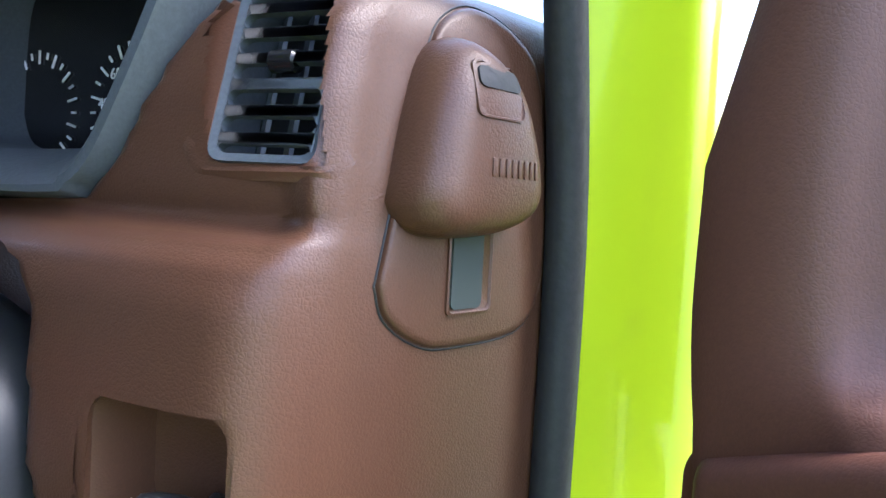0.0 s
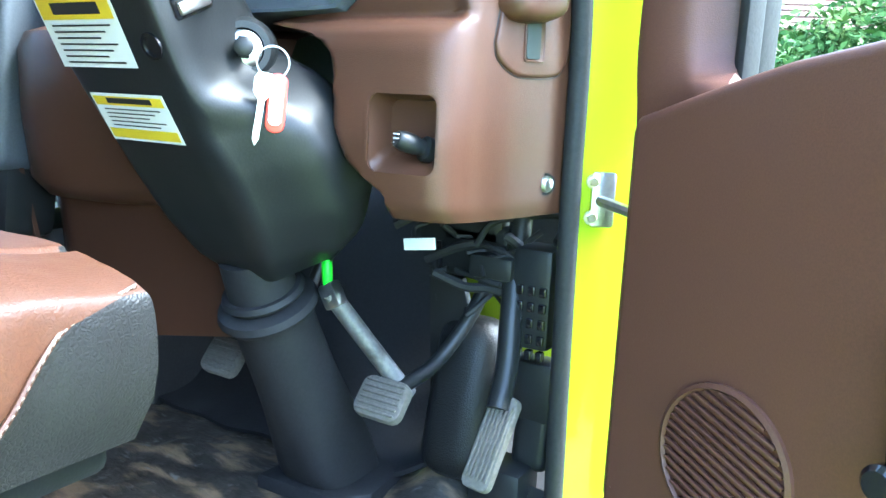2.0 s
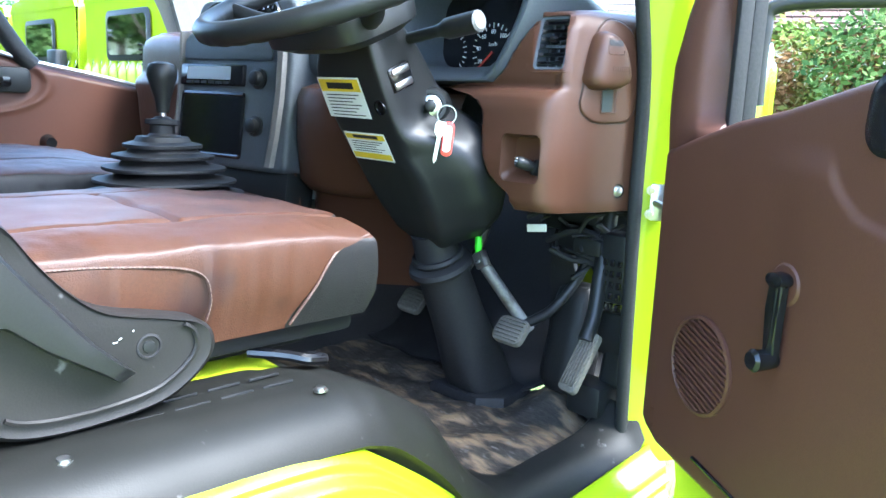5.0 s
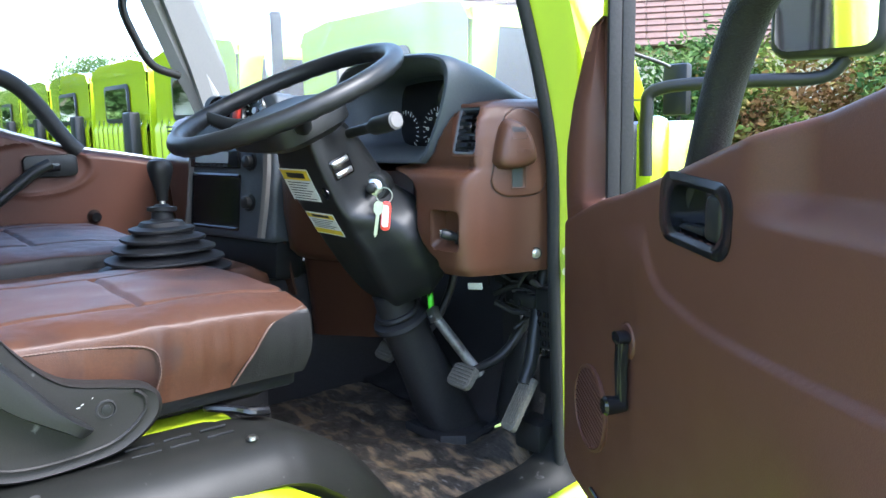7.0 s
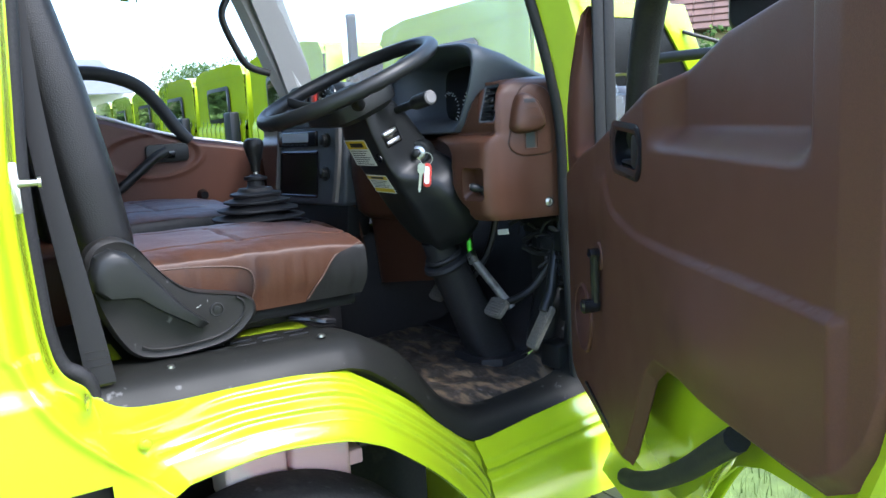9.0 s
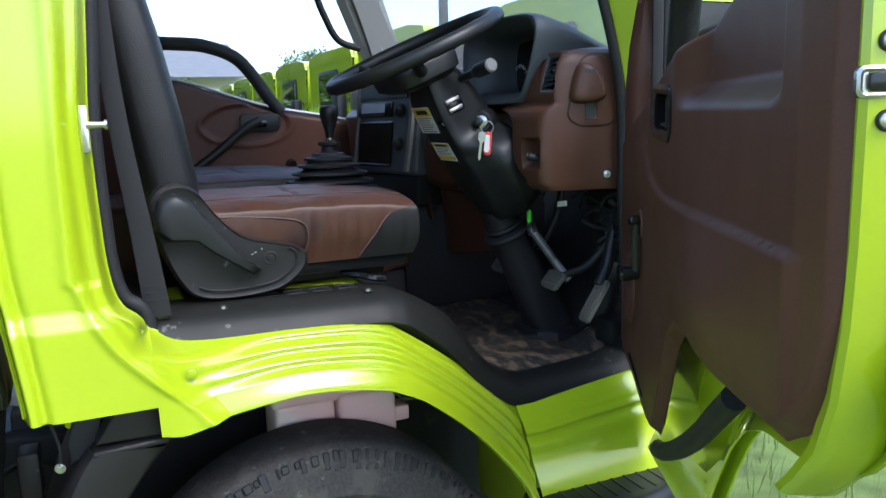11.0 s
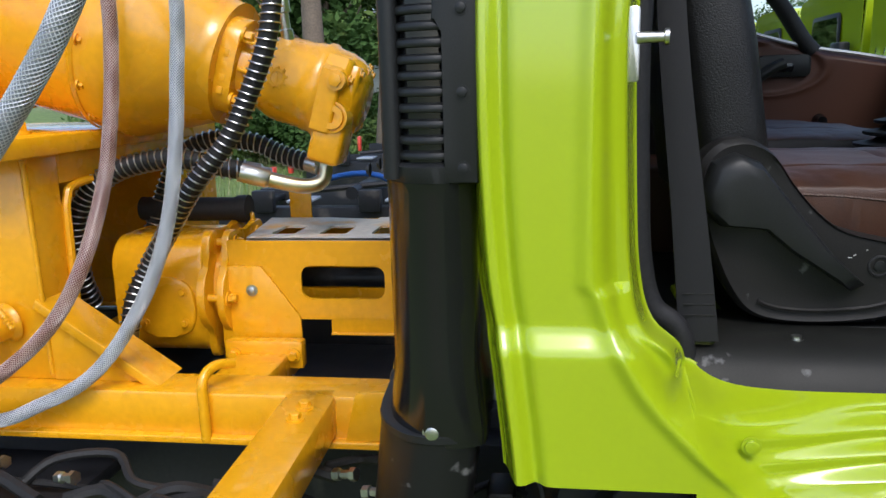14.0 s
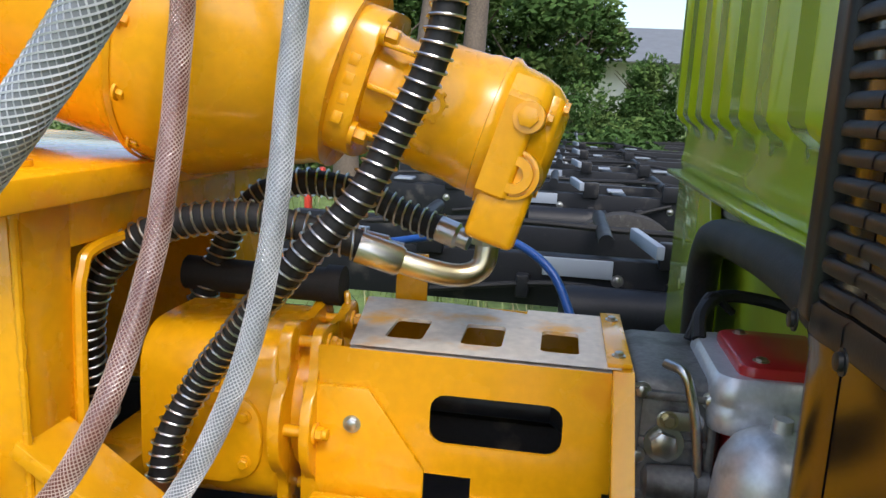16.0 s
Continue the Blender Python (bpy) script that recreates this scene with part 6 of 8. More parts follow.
bm = B()
sheet(bm, pass_panel, 150, 110, 0.004)
part("inner_panel", bm, DOORBROWN, pd)
bm = B()
slab(bm, rounded(0.075, 1.36, 0.225, 1.425, 0.018), YZ(-0.842), 0.014, 0.004)
bz = part("handle_bezel", bm, BLACK, pd)
bm = B()
slab(bm, rounded(0.10, 1.375, 0.175, 1.40, 0.008), YZ(-0.828), 0.006, 0.002)
part("pull", bm, GLOSSBLACK, bz)
bm = B()
tube(bm, [(-0.80, 0.14, 1.40), (-0.79, 0.09, 1.375), (-0.785, -0.02, 1.29), (-0.79, -0.12, 1.22), (-0.82, -0.17, 1.20)], 0.016, 12)
part("pull_grip", bm, BLACK, pd, "black ribbed pull grip")
bm = B()
tube(bm, [(-0.85, 0.235, 1.43), (-0.85, 0.20, 1.47), (-0.85, 0.13, 1.575), (-0.85, 0.07, 1.636), (-0.85, -0.02, 1.67), (-0.85, -0.12, 1.68), (-0.85, -0.45, 1.685)], 0.024, 12)
part("black_window_bar", bm, RUBBER, pd)
bm = B()
lathe(bm, [(0, 0.022), (0.012, 0.018), (0.03, 0.014)], (-0.838, 0.26, 1.23), (1, 0, 0), 20)
part("crank_hub", bm, GLOSSBLACK, pd)
bm = B()
rbox(bm, (-0.875, 0.09, 1.12), (0.03, 1.1, 0.54), 0.01)
part("outer_skin", bm, LIME, pd)
bm = B()
rbox(bm, (-0.84, -0.50, 1.55), (0.06, 0.12, 1.1), 0.02)
part("far_door_pillar", bm, LIME, cab)
bm = B()
tube(bm, [(-0.845, 0.64, 1.36), (-0.845, 0.40, 1.413), (-0.845, 0.232, 1.443), (-0.845, 0.097, 1.478), (-0.845, -0.13, 1.55), (-0.845, -0.45, 1.603)], 0.006, 6)
part("window_seal", bm, SILVER, pd)

# ---------------------------------------------------------------- mirrors
def side_mirror(name, at, yaw, arm):
    mth = thing(name, at, "black framed wing mirror on a tube arm", "wing mirror", turn=Matrix.Rotation(radians(yaw), 4, "Z"))
    bm = B()
    slab(bm, rounded(-0.085, -0.14, 0.085, 0.14, 0.03), axes((1, 0, 0), (0, 0, 1), (0, -1, 0), (0, 0.03, 0)), 0.04, 0.012, 3)
    part("housing", bm, BLACK, mth, local=True)
    bm = B()
    slab(bm, rounded(-0.074, -0.128, 0.074, 0.128, 0.022), axes((1, 0, 0), (0, 0, 1), (0, -1, 0), (0, -0.0105, 0)), 0.002)
    part("mirror_glass", bm, MIRROR, mth, local=True)
    bm = B()
    tube(bm, arm, 0.011, 10)
    part("arm", bm, BLACK, mth)


# ---------------------------------------------------------------- front wheel and wheel well
wheel = thing("front_wheel", (0.70, -0.06, 0.0), "large worn truck tyre on a steel rim", "wheel")
bm = B()
WC = (0.70, -0.085, 0.375)
prof = [(-0.10, 0.19), (-0.105, 0.27), (-0.11, 0.32), (-0.10, 0.365), (-0.085, 0.392), (-0.06, 0.402), (0.06, 0.402), (0.082, 0.394), (0.098, 0.372), (0.107, 0.345), (0.1095, 0.318), (0.112, 0.314), (0.112, 0.308), (0.108, 0.304), (0.109, 0.28), (0.104, 0.245), (0.106, 0.238), (0.102, 0.232), (0.098, 0.21), (0.085, 0.19)]
lathe(bm, prof, WC, (1, 0, 0), 128, caps=False)
tyre = part("tyre", bm, TYRE, wheel)
rnd = random.Random(21)
# black blocks set on the shoulder imitate the shade inside the tread grooves
for k in range(128):
    bm = B()
    a = (k + rnd.uniform(-0.35, 0.35)) * math.tau / 128
    rot = Matrix.Rotation(a, 3, "X")
    ln, wid = rnd.uniform(0.014, 0.042), rnd.uniform(0.005, 0.017)
    c = Vector(WC) + rot @ Vector((0.0915, 0, 0.3795 - 0.35 * ln + 0.008))
    rbox(bm, c, (0.010, wid, ln), 0.002, rot @ Matrix.Rotation(radians(-24), 3, "Y"), 1)
    part("tread_groove", bm, RUBBER, tyre)
for k in range(60):
    bm = B()
    a = (k + rnd.uniform(-0.3, 0.3)) * math.tau / 60
    rot = Matrix.Rotation(a, 3, "X")
    c = Vector(WC) + rot @ Vector((0.1065, 0, rnd.uniform(0.318, 0.333)))
    rbox(bm, c, (0.005, 0.006, rnd.uniform(0.015, 0.03)), 0.0015, rot, 1)
    part("shoulder_rib", bm, TYRE, tyre)
bm = B()
lathe(bm, [(0.085, 0.19), (0.092, 0.187), (0.088, 0.178), (0.03, 0.17), (0.03, 0.10), (0.08, 0.09), (0.085, 0.0)], WC, (1, 0, 0), 48)
part("rim", bm, GREYTRIM, wheel)
under = thing("wheel_well", (0.5, -0.06, 0.8), "dark wheel well liner under the cab", "wheel well")
bm = B()
rbox(bm, (0.32, 0.0, 0.55), (0.06, 1.3, 0.5), 0.01)
part("side_shield", bm, CHASSIS, under)
bm = B()
rbox(bm, (0.52, -0.13, 0.93), (0.40, 0.44, 0.02), 0.004)
part("top_shield", bm, CHASSIS, under)
bm = B()
rbox(bm, (0.60, 0.43, 0.60), (0.36, 0.02, 0.38), 0.005)
part("front_shield", bm, LIME_DULL, under)
bm = B()
tube(bm, [(0.55, 0.0, 0.88), (0.56, 0.15, 0.84), (0.57, 0.3, 0.80), (0.58, 0.42, 0.74)], 0.006, 8)
part("brake_pipe", bm, STEEL, under)
tank = thing("washer_reservoir", (0.62, -0.12, 0.82), "milky pink plastic washer reservoir above the tyre", "reservoir")
bm = B()
rbox(bm, (0.56, -0.02, 0.845), (0.12, 0.25, 0.09), 0.012, seg=3)
rbox(bm, (0.56, -0.075, 0.76), (0.12, 0.13, 0.10), 0.012, seg=3)
rbox(bm, (0.57, 0.06, 0.755), (0.12, 0.13, 0.12), 0.012, seg=3)
part("body", bm, RESERVOIR, tank)
bm = B()
rbox(bm, (0.59, 0.135, 0.745), (0.05, 0.05, 0.035), 0.006)
part("outlet", bm, RESERVOIR, tank)
flap = thing("rear_mudguard", (0.80, -0.5, 0.75), "dark grey plastic mudguard behind the front wheel", "mudguard")
GUARD = spline([(-0.364, 0.868, -0.478), (-0.392, 0.838, -0.500), (-0.424, 0.796, -0.522), (-0.462, 0.74, -0.547), (-0.492, 0.685, -0.566), (-0.525, 0.60, -0.590), (-0.545, 0.50, -0.605), (-0.55, 0.38, -0.61)], 4)
bm = B()
rings = []
for k, q in enumerate(GUARD):
    y0, z, y1 = q.x, q.y, q.z
    zl = z + 0.010
    rings.append([Vector(p) for p in ((0.50, y0, z), (0.852, y0, z), (0.862, y0 - 0.005, z + 0.001), (0.866, y0 - 0.014, z + 0.002), (0.866, y1 + 0.014, zl - 0.001), (0.862, y1 + 0.004, zl), (0.850, y1 - 0.002, zl), (0.78, y1 - 0.012, zl - 0.012), (0.50, y1 - 0.012, zl - 0.012))])
loft(bm, rings)
part("guard", bm, GREYPLASTIC, flap)
bm = B()
rbox(bm, (0.70, -0.42, 0.876), (0.33, 0.118, 0.012), 0.005, Matrix.Rotation(radians(3), 3, "X"), 3)
part("guard_lip", bm, GREYPLASTIC, flap)
bm = B()
slab(bm, [(-0.364, 0.885), (-0.474, 0.887), (-0.438, 0.945), (-0.372, 0.945)], YZ(0.60), 0.258, 0.008, 3)
part("bracket", bm, GREYPLASTIC, flap)
bm = B()
slab(bm, [(-0.478, 0.887), (-0.445, 0.947), (-0.500, 0.95), (-0.515, 0.88), (-0.52, 0.84), (-0.49, 0.85)], YZ(0.60), 0.21, 0.008, 3)
part("inner_bracket", bm, CHASSIS, flap)
bm = B()
tube(bm, [(0.80, -0.55, 0.94), (0.81, -0.538, 0.92), (0.815, -0.528, 0.88), (0.815, -0.53, 0.85)], 0.003, 6)
part("cable", bm, RUBBER, flap)
bm = B()
bolt(bm, (0.815, -0.53, 0.845), (1, -0.3, 0), 0.006, 0.008)
part("bolt", bm, STEEL, flap)

# ---------------------------------------------------------------- air intake
intake = thing("air_intake", (0.78, -0.64, 0.7), "black plastic air intake stack with a louvred head", "air intake")
SEC = [(0.63, -0.605), (0.84, -0.598), (0.865, -0.61), (0.875, -0.64), (0.86, -0.672), (0.80, -0.70), (0.648, -0.708)]
SEC = [(q.x, q.y) for q in spline([(x, y, 0) for x, y in (SEC[0], (0.72, -0.600), *SEC[1:], (0.70, -0.707), SEC[-1], (0.634, -0.66), SEC[0])], 4)[:-1]]
bm = B()
rings = []
for z, k, dy in ((0.60, 0.9, -0.05), (0.70, 0.9, -0.045), (0.83, 0.9, -0.03), (0.978, 0.94, -0.01)):
    rings.append([Vector((0.75 + (x - 0.75) * k, -0.65 + (y + 0.65) * (k + (0.25 if z < 1.0 else 0)) + dy, z)) for x, y in SEC])
loft(bm, rings)
part("lower_duct", bm, DUCTBLACK, intake)
bm = B()
loft(bm, [[Vector((0.75 + (x - 0.75) * k, -0.65 + (y + 0.65) * (k + e), z)) for x, y in SEC] for z, k, e in ((0.97, 0.925, 0.22), (0.99, 0.95, 0.2), (1.02, 0.985, 0.08), (1.06, 1.0, 0.0), (1.25, 1.0, 0.0), (1.262, 1.03, 0.0))])
part("upper_duct", bm, GLOSSBLACK, intake)
bm = B()
loft(bm, [[Vector((0.75 + (x - 0.75) * 0.94, -0.65 + (y + 0.65) * 0.9, z)) for x, y in SEC] for z in (1.26, 1.75)])
part("louvre_core", bm, GLOSSBLACK, intake)
for i in range(20):
    z = 1.290 + 0.0158 * i
    bm = B()
    loft(bm, [[Vector((0.75 + (x - 0.75) * k, -0.65 + (y + 0.65) * k, z + dz)) for x, y in SEC] for k, dz in ((0.95, 0.0042), (0.990, 0.0018), (0.998, -0.0008), (0.999, -0.0034), (0.992, -0.005), (0.95, -0.0055))])
    part("louvre", bm, BLACK, intake)
bm = B()
loft(bm, [[Vector((0.75 + (x - 0.75) * k, -0.65 + (y + 0.65) * k, z)) for x, y in SEC] for z, k in ((1.258, 1.0), (1.262, 1.025), (1.278, 1.025), (1.282, 0.98))])
part("head_flange", bm, BLACK, intake)
bm = B()
loft(bm, [[Vector((0.75 + (x - 0.75) * k, -0.65 + (y + 0.65) * k, z)) for x, y in SEC] for z, k in ((1.600, 1.0), (1.604, 1.02), (1.75, 1.02))])
part("cap", bm, BLACK, intake)
for x in (0.66, 0.74, 0.81):
    for z in (1.27, 1.625):
        bm = B()
        bolt(bm, (x, -0.722 + 0.06 * max(0.0, x - 0.72), z), (0, -1, 0), 0.005, 0.004, hexagon=False)
        part("head_screw", bm, BLACK, intake)
bm = B()
rbox(bm, (0.640, -0.657, 1.44), (0.028, 0.112, 0.35), 0.006, seg=3)
part("head_side", bm, BLACK, intake)
bm = B()
tube(bm, [(0.852, -0.682, 1.265), (0.852, -0.682, 1.44), (0.852, -0.682, 1.61)], 0.0105, 14)
part("head_corner", bm, BLACK, intake)
bm = B()
slab(bm, [(-0.628, 1.262), (-0.592, 1.262), (-0.59, 1.60), (-0.622, 1.60), (-0.635, 1.42), (-0.622, 1.41), (-0.622, 1.29)], YZ(0.862), 0.014, 0.003)
part("side_flange", bm, BLACK, intake)
for z in (1.351, 1.277, 1.43):
    bm = B()
    bolt(bm, (0.876, -0.606, z), (1, 0, 0), 0.005, 0.004, hexagon=False)
    part("flange_screw", bm, BLACK, intake)
for y, z in ((-0.648, 0.989), (-0.672, 0.845)):
    bm = B()
    bolt(bm, (0.864, y, z), (1, 0, 0), 0.0075, 0.006, hexagon=False)
    part("clip_screw", bm, STEEL, intake)
for z, k, dy in ((0.978, 0.945, -0.0103), (0.842, 0.91, -0.0285)):
    bm = B()
    loft(bm, [[Vector((0.75 + (x - 0.75) * k * f, -0.65 + (y + 0.65) * (k + 0.25) * f + dy, z + d)) for x, y in SEC] for d, f in ((-0.002, 1.0), (-0.001, 1.014), (0.007, 1.014), (0.008, 1.0))])
    part("joint_band", bm, BLACK, intake)

# ---------------------------------------------------------------- chassis and mixer frame
chassis = thing("truck_chassis", (0, -2, 0.6), "black painted truck chassis frame rails", "chassis")
for sx in (1, -1):
    bm = B()
    rbox(bm, (0.38 * sx, -1.9, 0.655), (0.07, 3.6, 0.21), 0.008)
    part("frame_rail", bm, CHASSIS, chassis)
bm = B()
rbox(bm, (0.55, -1.75, 0.70), (0.32, 0.9, 0.03), 0.01)
part("side_plate", bm, CHASSIS, chassis)
# made-up dark plate: hides the ground so the gaps between the rails stay dark
bm = B()
rbox(bm, (0, -1.55, 0.665), (0.69, 1.9, 0.02), 0.004)
part("under_deck", bm, CHASSIS, chassis)
SHIFT[0] = Vector((0.03, 0.004, 0.016))
sub = thing("mixer_subframe", (0, -1.6, 0.8), "orange-yellow painted steel mixer subframe", "subframe")
for sx in (1, -1):
    bm = B()
    rbox(bm, (0.405 * sx, -2.0, 0.812), (0.09, 2.52, 0.076), 0.006)
    part("longitudinal_beam", bm, YELLOW, sub)
    bm = B()
    rbox(bm, (0.41 * sx, -2.0, 0.770), (0.11, 2.52, 0.012), 0.002)
    part("flange_strip", bm, YELLOW, sub)
bm = B()
rbox(bm, (0.72, -0.91, 0.815), (0.60, 0.085, 0.07), 0.006, Matrix.Rotation(radians(2), 3, "Z"))
part("side_outrigger", bm, YELLOW, sub)
for x in (0.50, 0.545):
    bm = B()
    bolt(bm, (x, -0.912, 0.85), (0, 0, 1), 0.010, 0.012)
    part("bolt", bm, YELLOW, sub)
bm = B()
slab(bm, [(-0.86, 0.775), (-0.84, 0.86), (-0.745, 0.865), (-0.74, 0.78)], YZ(0.45), 0.01, 0.002)
part("end_plate", bm, YELLOW, sub)
bm = B()
tube(bm, [(0.462, -1.10, 0.77), (0.462, -1.10, 0.83), (0.458, -1.10, 0.875), (0.43, -1.09, 0.89), (0.40, -1.07, 0.885)], 0.009, 10)
part("u_bolt", bm, YELLOW, sub)
bm = B()
rbox(bm, (-0.0, -1.5, 0.80), (0.75, 0.09, 0.07), 0.005)
part("cross_member", bm, YELLOW, sub)

ped = thing("drum_pedestal", (0.2, -1.7, 0.85), "orange-yellow welded steel drum pedestal", "pedestal")
bm = B()
slab(bm, [(-1.39, 0.85), (-1.41, 1.0), (-1.414, 1.245), (-2.6, 1.245), (-2.6, 0.85)], YZ(0.33), 0.08, 0.004)
part("side_plate", bm, YELLOW, ped)
bm = B()
slab(bm, [(-1.43, 0.85), (-1.43, 1.245), (-2.6, 1.245), (-2.6, 0.85)], YZ(-0.38), 0.05, 0.004)
part("side_plate", bm, YELLOW, ped)
bm = B()
# front plate with the hatch opening
for x0, x1, z0, z1 in ((0.325, 0.405, 0.85, 1.245), (-0.33, -0.12, 0.85, 1.245), (-0.12, 0.325, 1.19, 1.245)):
    bm = B()
    rbox(bm, ((x0 + x1) / 2, -1.412, (z0 + z1) / 2), (x1 - x0, 0.014, z1 - z0), 0.003)
    part("front_plate", bm, YELLOW, ped)
bm = B()
tube(bm, [(0.325, -1.40, 0.87), (0.322, -1.40, 1.10), (0.315, -1.40, 1.16), (0.28, -1.40, 1.185), (0.1, -1.40, 1.187), (-0.12, -1.40, 1.187)], 0.008, 8)
part("hatch_rim", bm, YELLOW, ped)
bm = B()
rbox(bm, (0.1, -1.99, 1.262), (0.80, 1.22, 0.035), 0.005)
part("top_plate", bm, YELLOW, ped)
bm = B()
slab(bm, [(-1.40, 0.98), (-1.225, 0.855), (-1.26, 0.85), (-1.40, 0.85)], YZ(0.372), 0.04, 0.002)
slab(bm, [(-1.41, 1.0), (-1.196, 0.85), (-1.222, 0.846), (-1.42, 0.985)], YZ(0.34), 0.085, 0.003)
part("gusset", bm, YELLOW, ped)
bm = B()
tube(bm, [(0.41, -1.475, 0.955), (0.62, -1.56, 0.93), (0.9, -1.67, 0.90)], 0.028, 18)
lathe(bm, [(0, 0.036), (0.006, 0.034), (0.012, 0.028)], (0.41, -1.475, 0.955), (0.9, -0.36, -0.1), 20)
part("pipe_stub", bm, YELLOW, ped)
for y in (-1.46, -1.56):
    bm = B()
    bolt(bm, (0.34, y, 1.28), (0, 0, 1), 0.014, 0.022)
    part("mounting_bolt", bm, YELLOW, ped)
# weld beads
for pts in ([(0.414, -1.40, 0.98), (0.414, -1.32, 0.925), (0.414, -1.225, 0.858)], [(0.41, -1.405, 0.86), (0.412, -1.405, 1.0), (0.412, -1.408, 1.24)], [(0.45, -1.44, 0.955), (0.44, -1.475, 0.99), (0.43, -1.51, 0.955)]):
    bm = B()
    tube(bm, pts, lambda s: 0.0045 + 0.0012 * math.sin(90 * s), 8, 16)
    part("weld_bead", bm, YELLOW, ped)
lab = thing("warning_notice", (0.412, -1.55, 1.11), "white notice sheet with a blue heading and fine print", "notice")
LM = axes((0, 1, 0), (0, 0, 1), (1, 0, 0), (0.4105, -1.57, 1.115))
bm = B()
slab(bm, [(-0.11, -0.105), (0.075, -0.105), (0.092, 0.105), (-0.10, 0.105)], LM, 0.0006)
part("sheet", bm, WHITE, lab)
bm = B()
slab(bm, [(-0.10, 0.072), (0.088, 0.072), (0.091, 0.103), (-0.10, 0.103)], LM @ Matrix.Translation((0, 0, 0.0008)), 0.0004)
part("blue_heading", bm, BLUEPRINT, lab)
writing("heading_text", "AN!", 0.03, LM @ Matrix.Translation((0.055, 0.087, 0.0014)), WHITE, lab)
writing("second_text", "FIRST !", 0.014, LM @ Matrix.Translation((0.05, 0.058, 0.0008)), BLUEPRINT, lab)
for i in range(22):
    bm = B()
    z = 0.042 - 0.0065 * i
    slab(bm, [(-0.09, z), (0.055 + 0.012 * ((i * 5) % 4) / 3, z), (0.055 + 0.012 * ((i * 5) % 4) / 3, z + 0.0022), (-0.09, z + 0.0022)], LM @ Matrix.Translation((0, 0, 0.0008)), 0.0003)
    part("print_bar", bm, GREYPLASTIC, lab)

# ---------------------------------------------------------------- drum drive: gearbox and hydraulic motor
MC = Vector((0.13, -1.105, 1.386))
MD = Vector((0.0, 0.957, -0.29)).normalized()
drive = thing("drum_gearbox", tuple(MC - MD * 0.2), "orange-yellow painted drum gearbox", "gearbox")
bm = B()
lathe(bm, [(-0.62, 0.30), (-0.56, 0.30), (-0.55, 0.205), (-0.44, 0.20), (-0.43, 0.188), (-0.26, 0.185), (-0.25, 0.19), (-0.19, 0.19), (-0.16, 0.175), (-0.11, 0.15), (-0.06, 0.125), (-0.045, 0.118), (-0.03, 0.118)], MC, MD, 64)
part("housing", bm, YELLOW, drive)
bm = B()
lathe(bm, [(-0.262, 0.191), (-0.256, 0.194), (-0.25, 0.191)], MC, MD, 64, caps=False)
part("joint_ring", bm, YELLOW, drive)
for k in range(14):
    bm = B()
    a = k * math.tau / 14
    s1 = MD.orthogonal().normalized()
    s2 = MD.cross(s1)
    bolt(bm, MC - MD * 0.245 + (s1 * math.cos(a) + s2 * math.sin(a)) * 0.186, MD, 0.008, 0.012)
    part("flange_bolt", bm, YELLOW, drive)
motor = thing("hydraulic_motor", tuple(MC), "orange-yellow painted hydraulic motor with hose ports", "hydraulic motor")
sq = axes(XX, MD.cross(XX), MD, MC)
bm = B()
slab(bm, [(0.092 * math.copysign(abs(math.cos(a)) ** 0.6, math.cos(a)), 0.092 * math.copysign(abs(math.sin(a)) ** 0.6, math.sin(a))) for a in [k * math.tau / 40 for k in range(40)]], sq @ Matrix.Translation((0, 0, -0.03)), 0.032, 0.004)
part("mount_flange", bm, YELLOW, motor)
bm = B()
lathe(bm, [(0.0, 0.074), (0.012, 0.070), (0.03, 0.068), (0.045, 0.074), (0.06, 0.080), (0.12, 0.083), (0.132, 0.086), (0.15, 0.086)], MC, MD, 48)
part("barrel", bm, YELLOW, motor)
for a in (35, 80, 130, 215, 260, 310):
    bm = B()
    rot = Matrix.Rotation(radians(a), 3, MD)
    c = MC + MD * 0.085 + rot @ (XX * 0.074)
    rbox(bm, c, (0.016, 0.03, 0.022), 0.006, rot @ sq.to_3x3() @ Matrix.Rotation(radians(90), 3, "X"))
    part("casting_boss", bm, YELLOW, motor)
bm = B()
PORTB = [(-0.078, -0.055), (-0.055, -0.078), (0.06, -0.078), (0.085, -0.05), (0.085, 0.04), (0.06, 0.078), (-0.05, 0.078), (-0.078, 0.05)]
lathe(bm, [(0.148, 0.084), (0.150, 0.0905), (0.158, 0.0905), (0.166, 0.085), (0.195, 0.081), (0.214, 0.074), (0.228, 0.062), (0.236, 0.045)], MC, MD, 40)
slab(bm, [(a * 0.93, b * 0.93) for a, b in PORTB], sq @ Matrix.Translation((0, 0, 0.162)), 0.05, 0.014, 3)
slab(bm, [(0.0, -0.052), (0.068, -0.056), (0.088, -0.046), (0.088, 0.066), (0.06, 0.085), (0.0, 0.08)], sq @ Matrix.Translation((0, 0, 0.163)), 0.04, 0.008, 3)
part("port_block", bm, YELLOW, motor)
bm = B()
pc = MC + MD * 0.185
rbox(bm, pc + Vector((0.045, -0.012, -0.085)), (0.075, 0.080, 0.062), 0.009, sq.to_3x3(), 3)
part("lower_block", bm, YELLOW, motor)
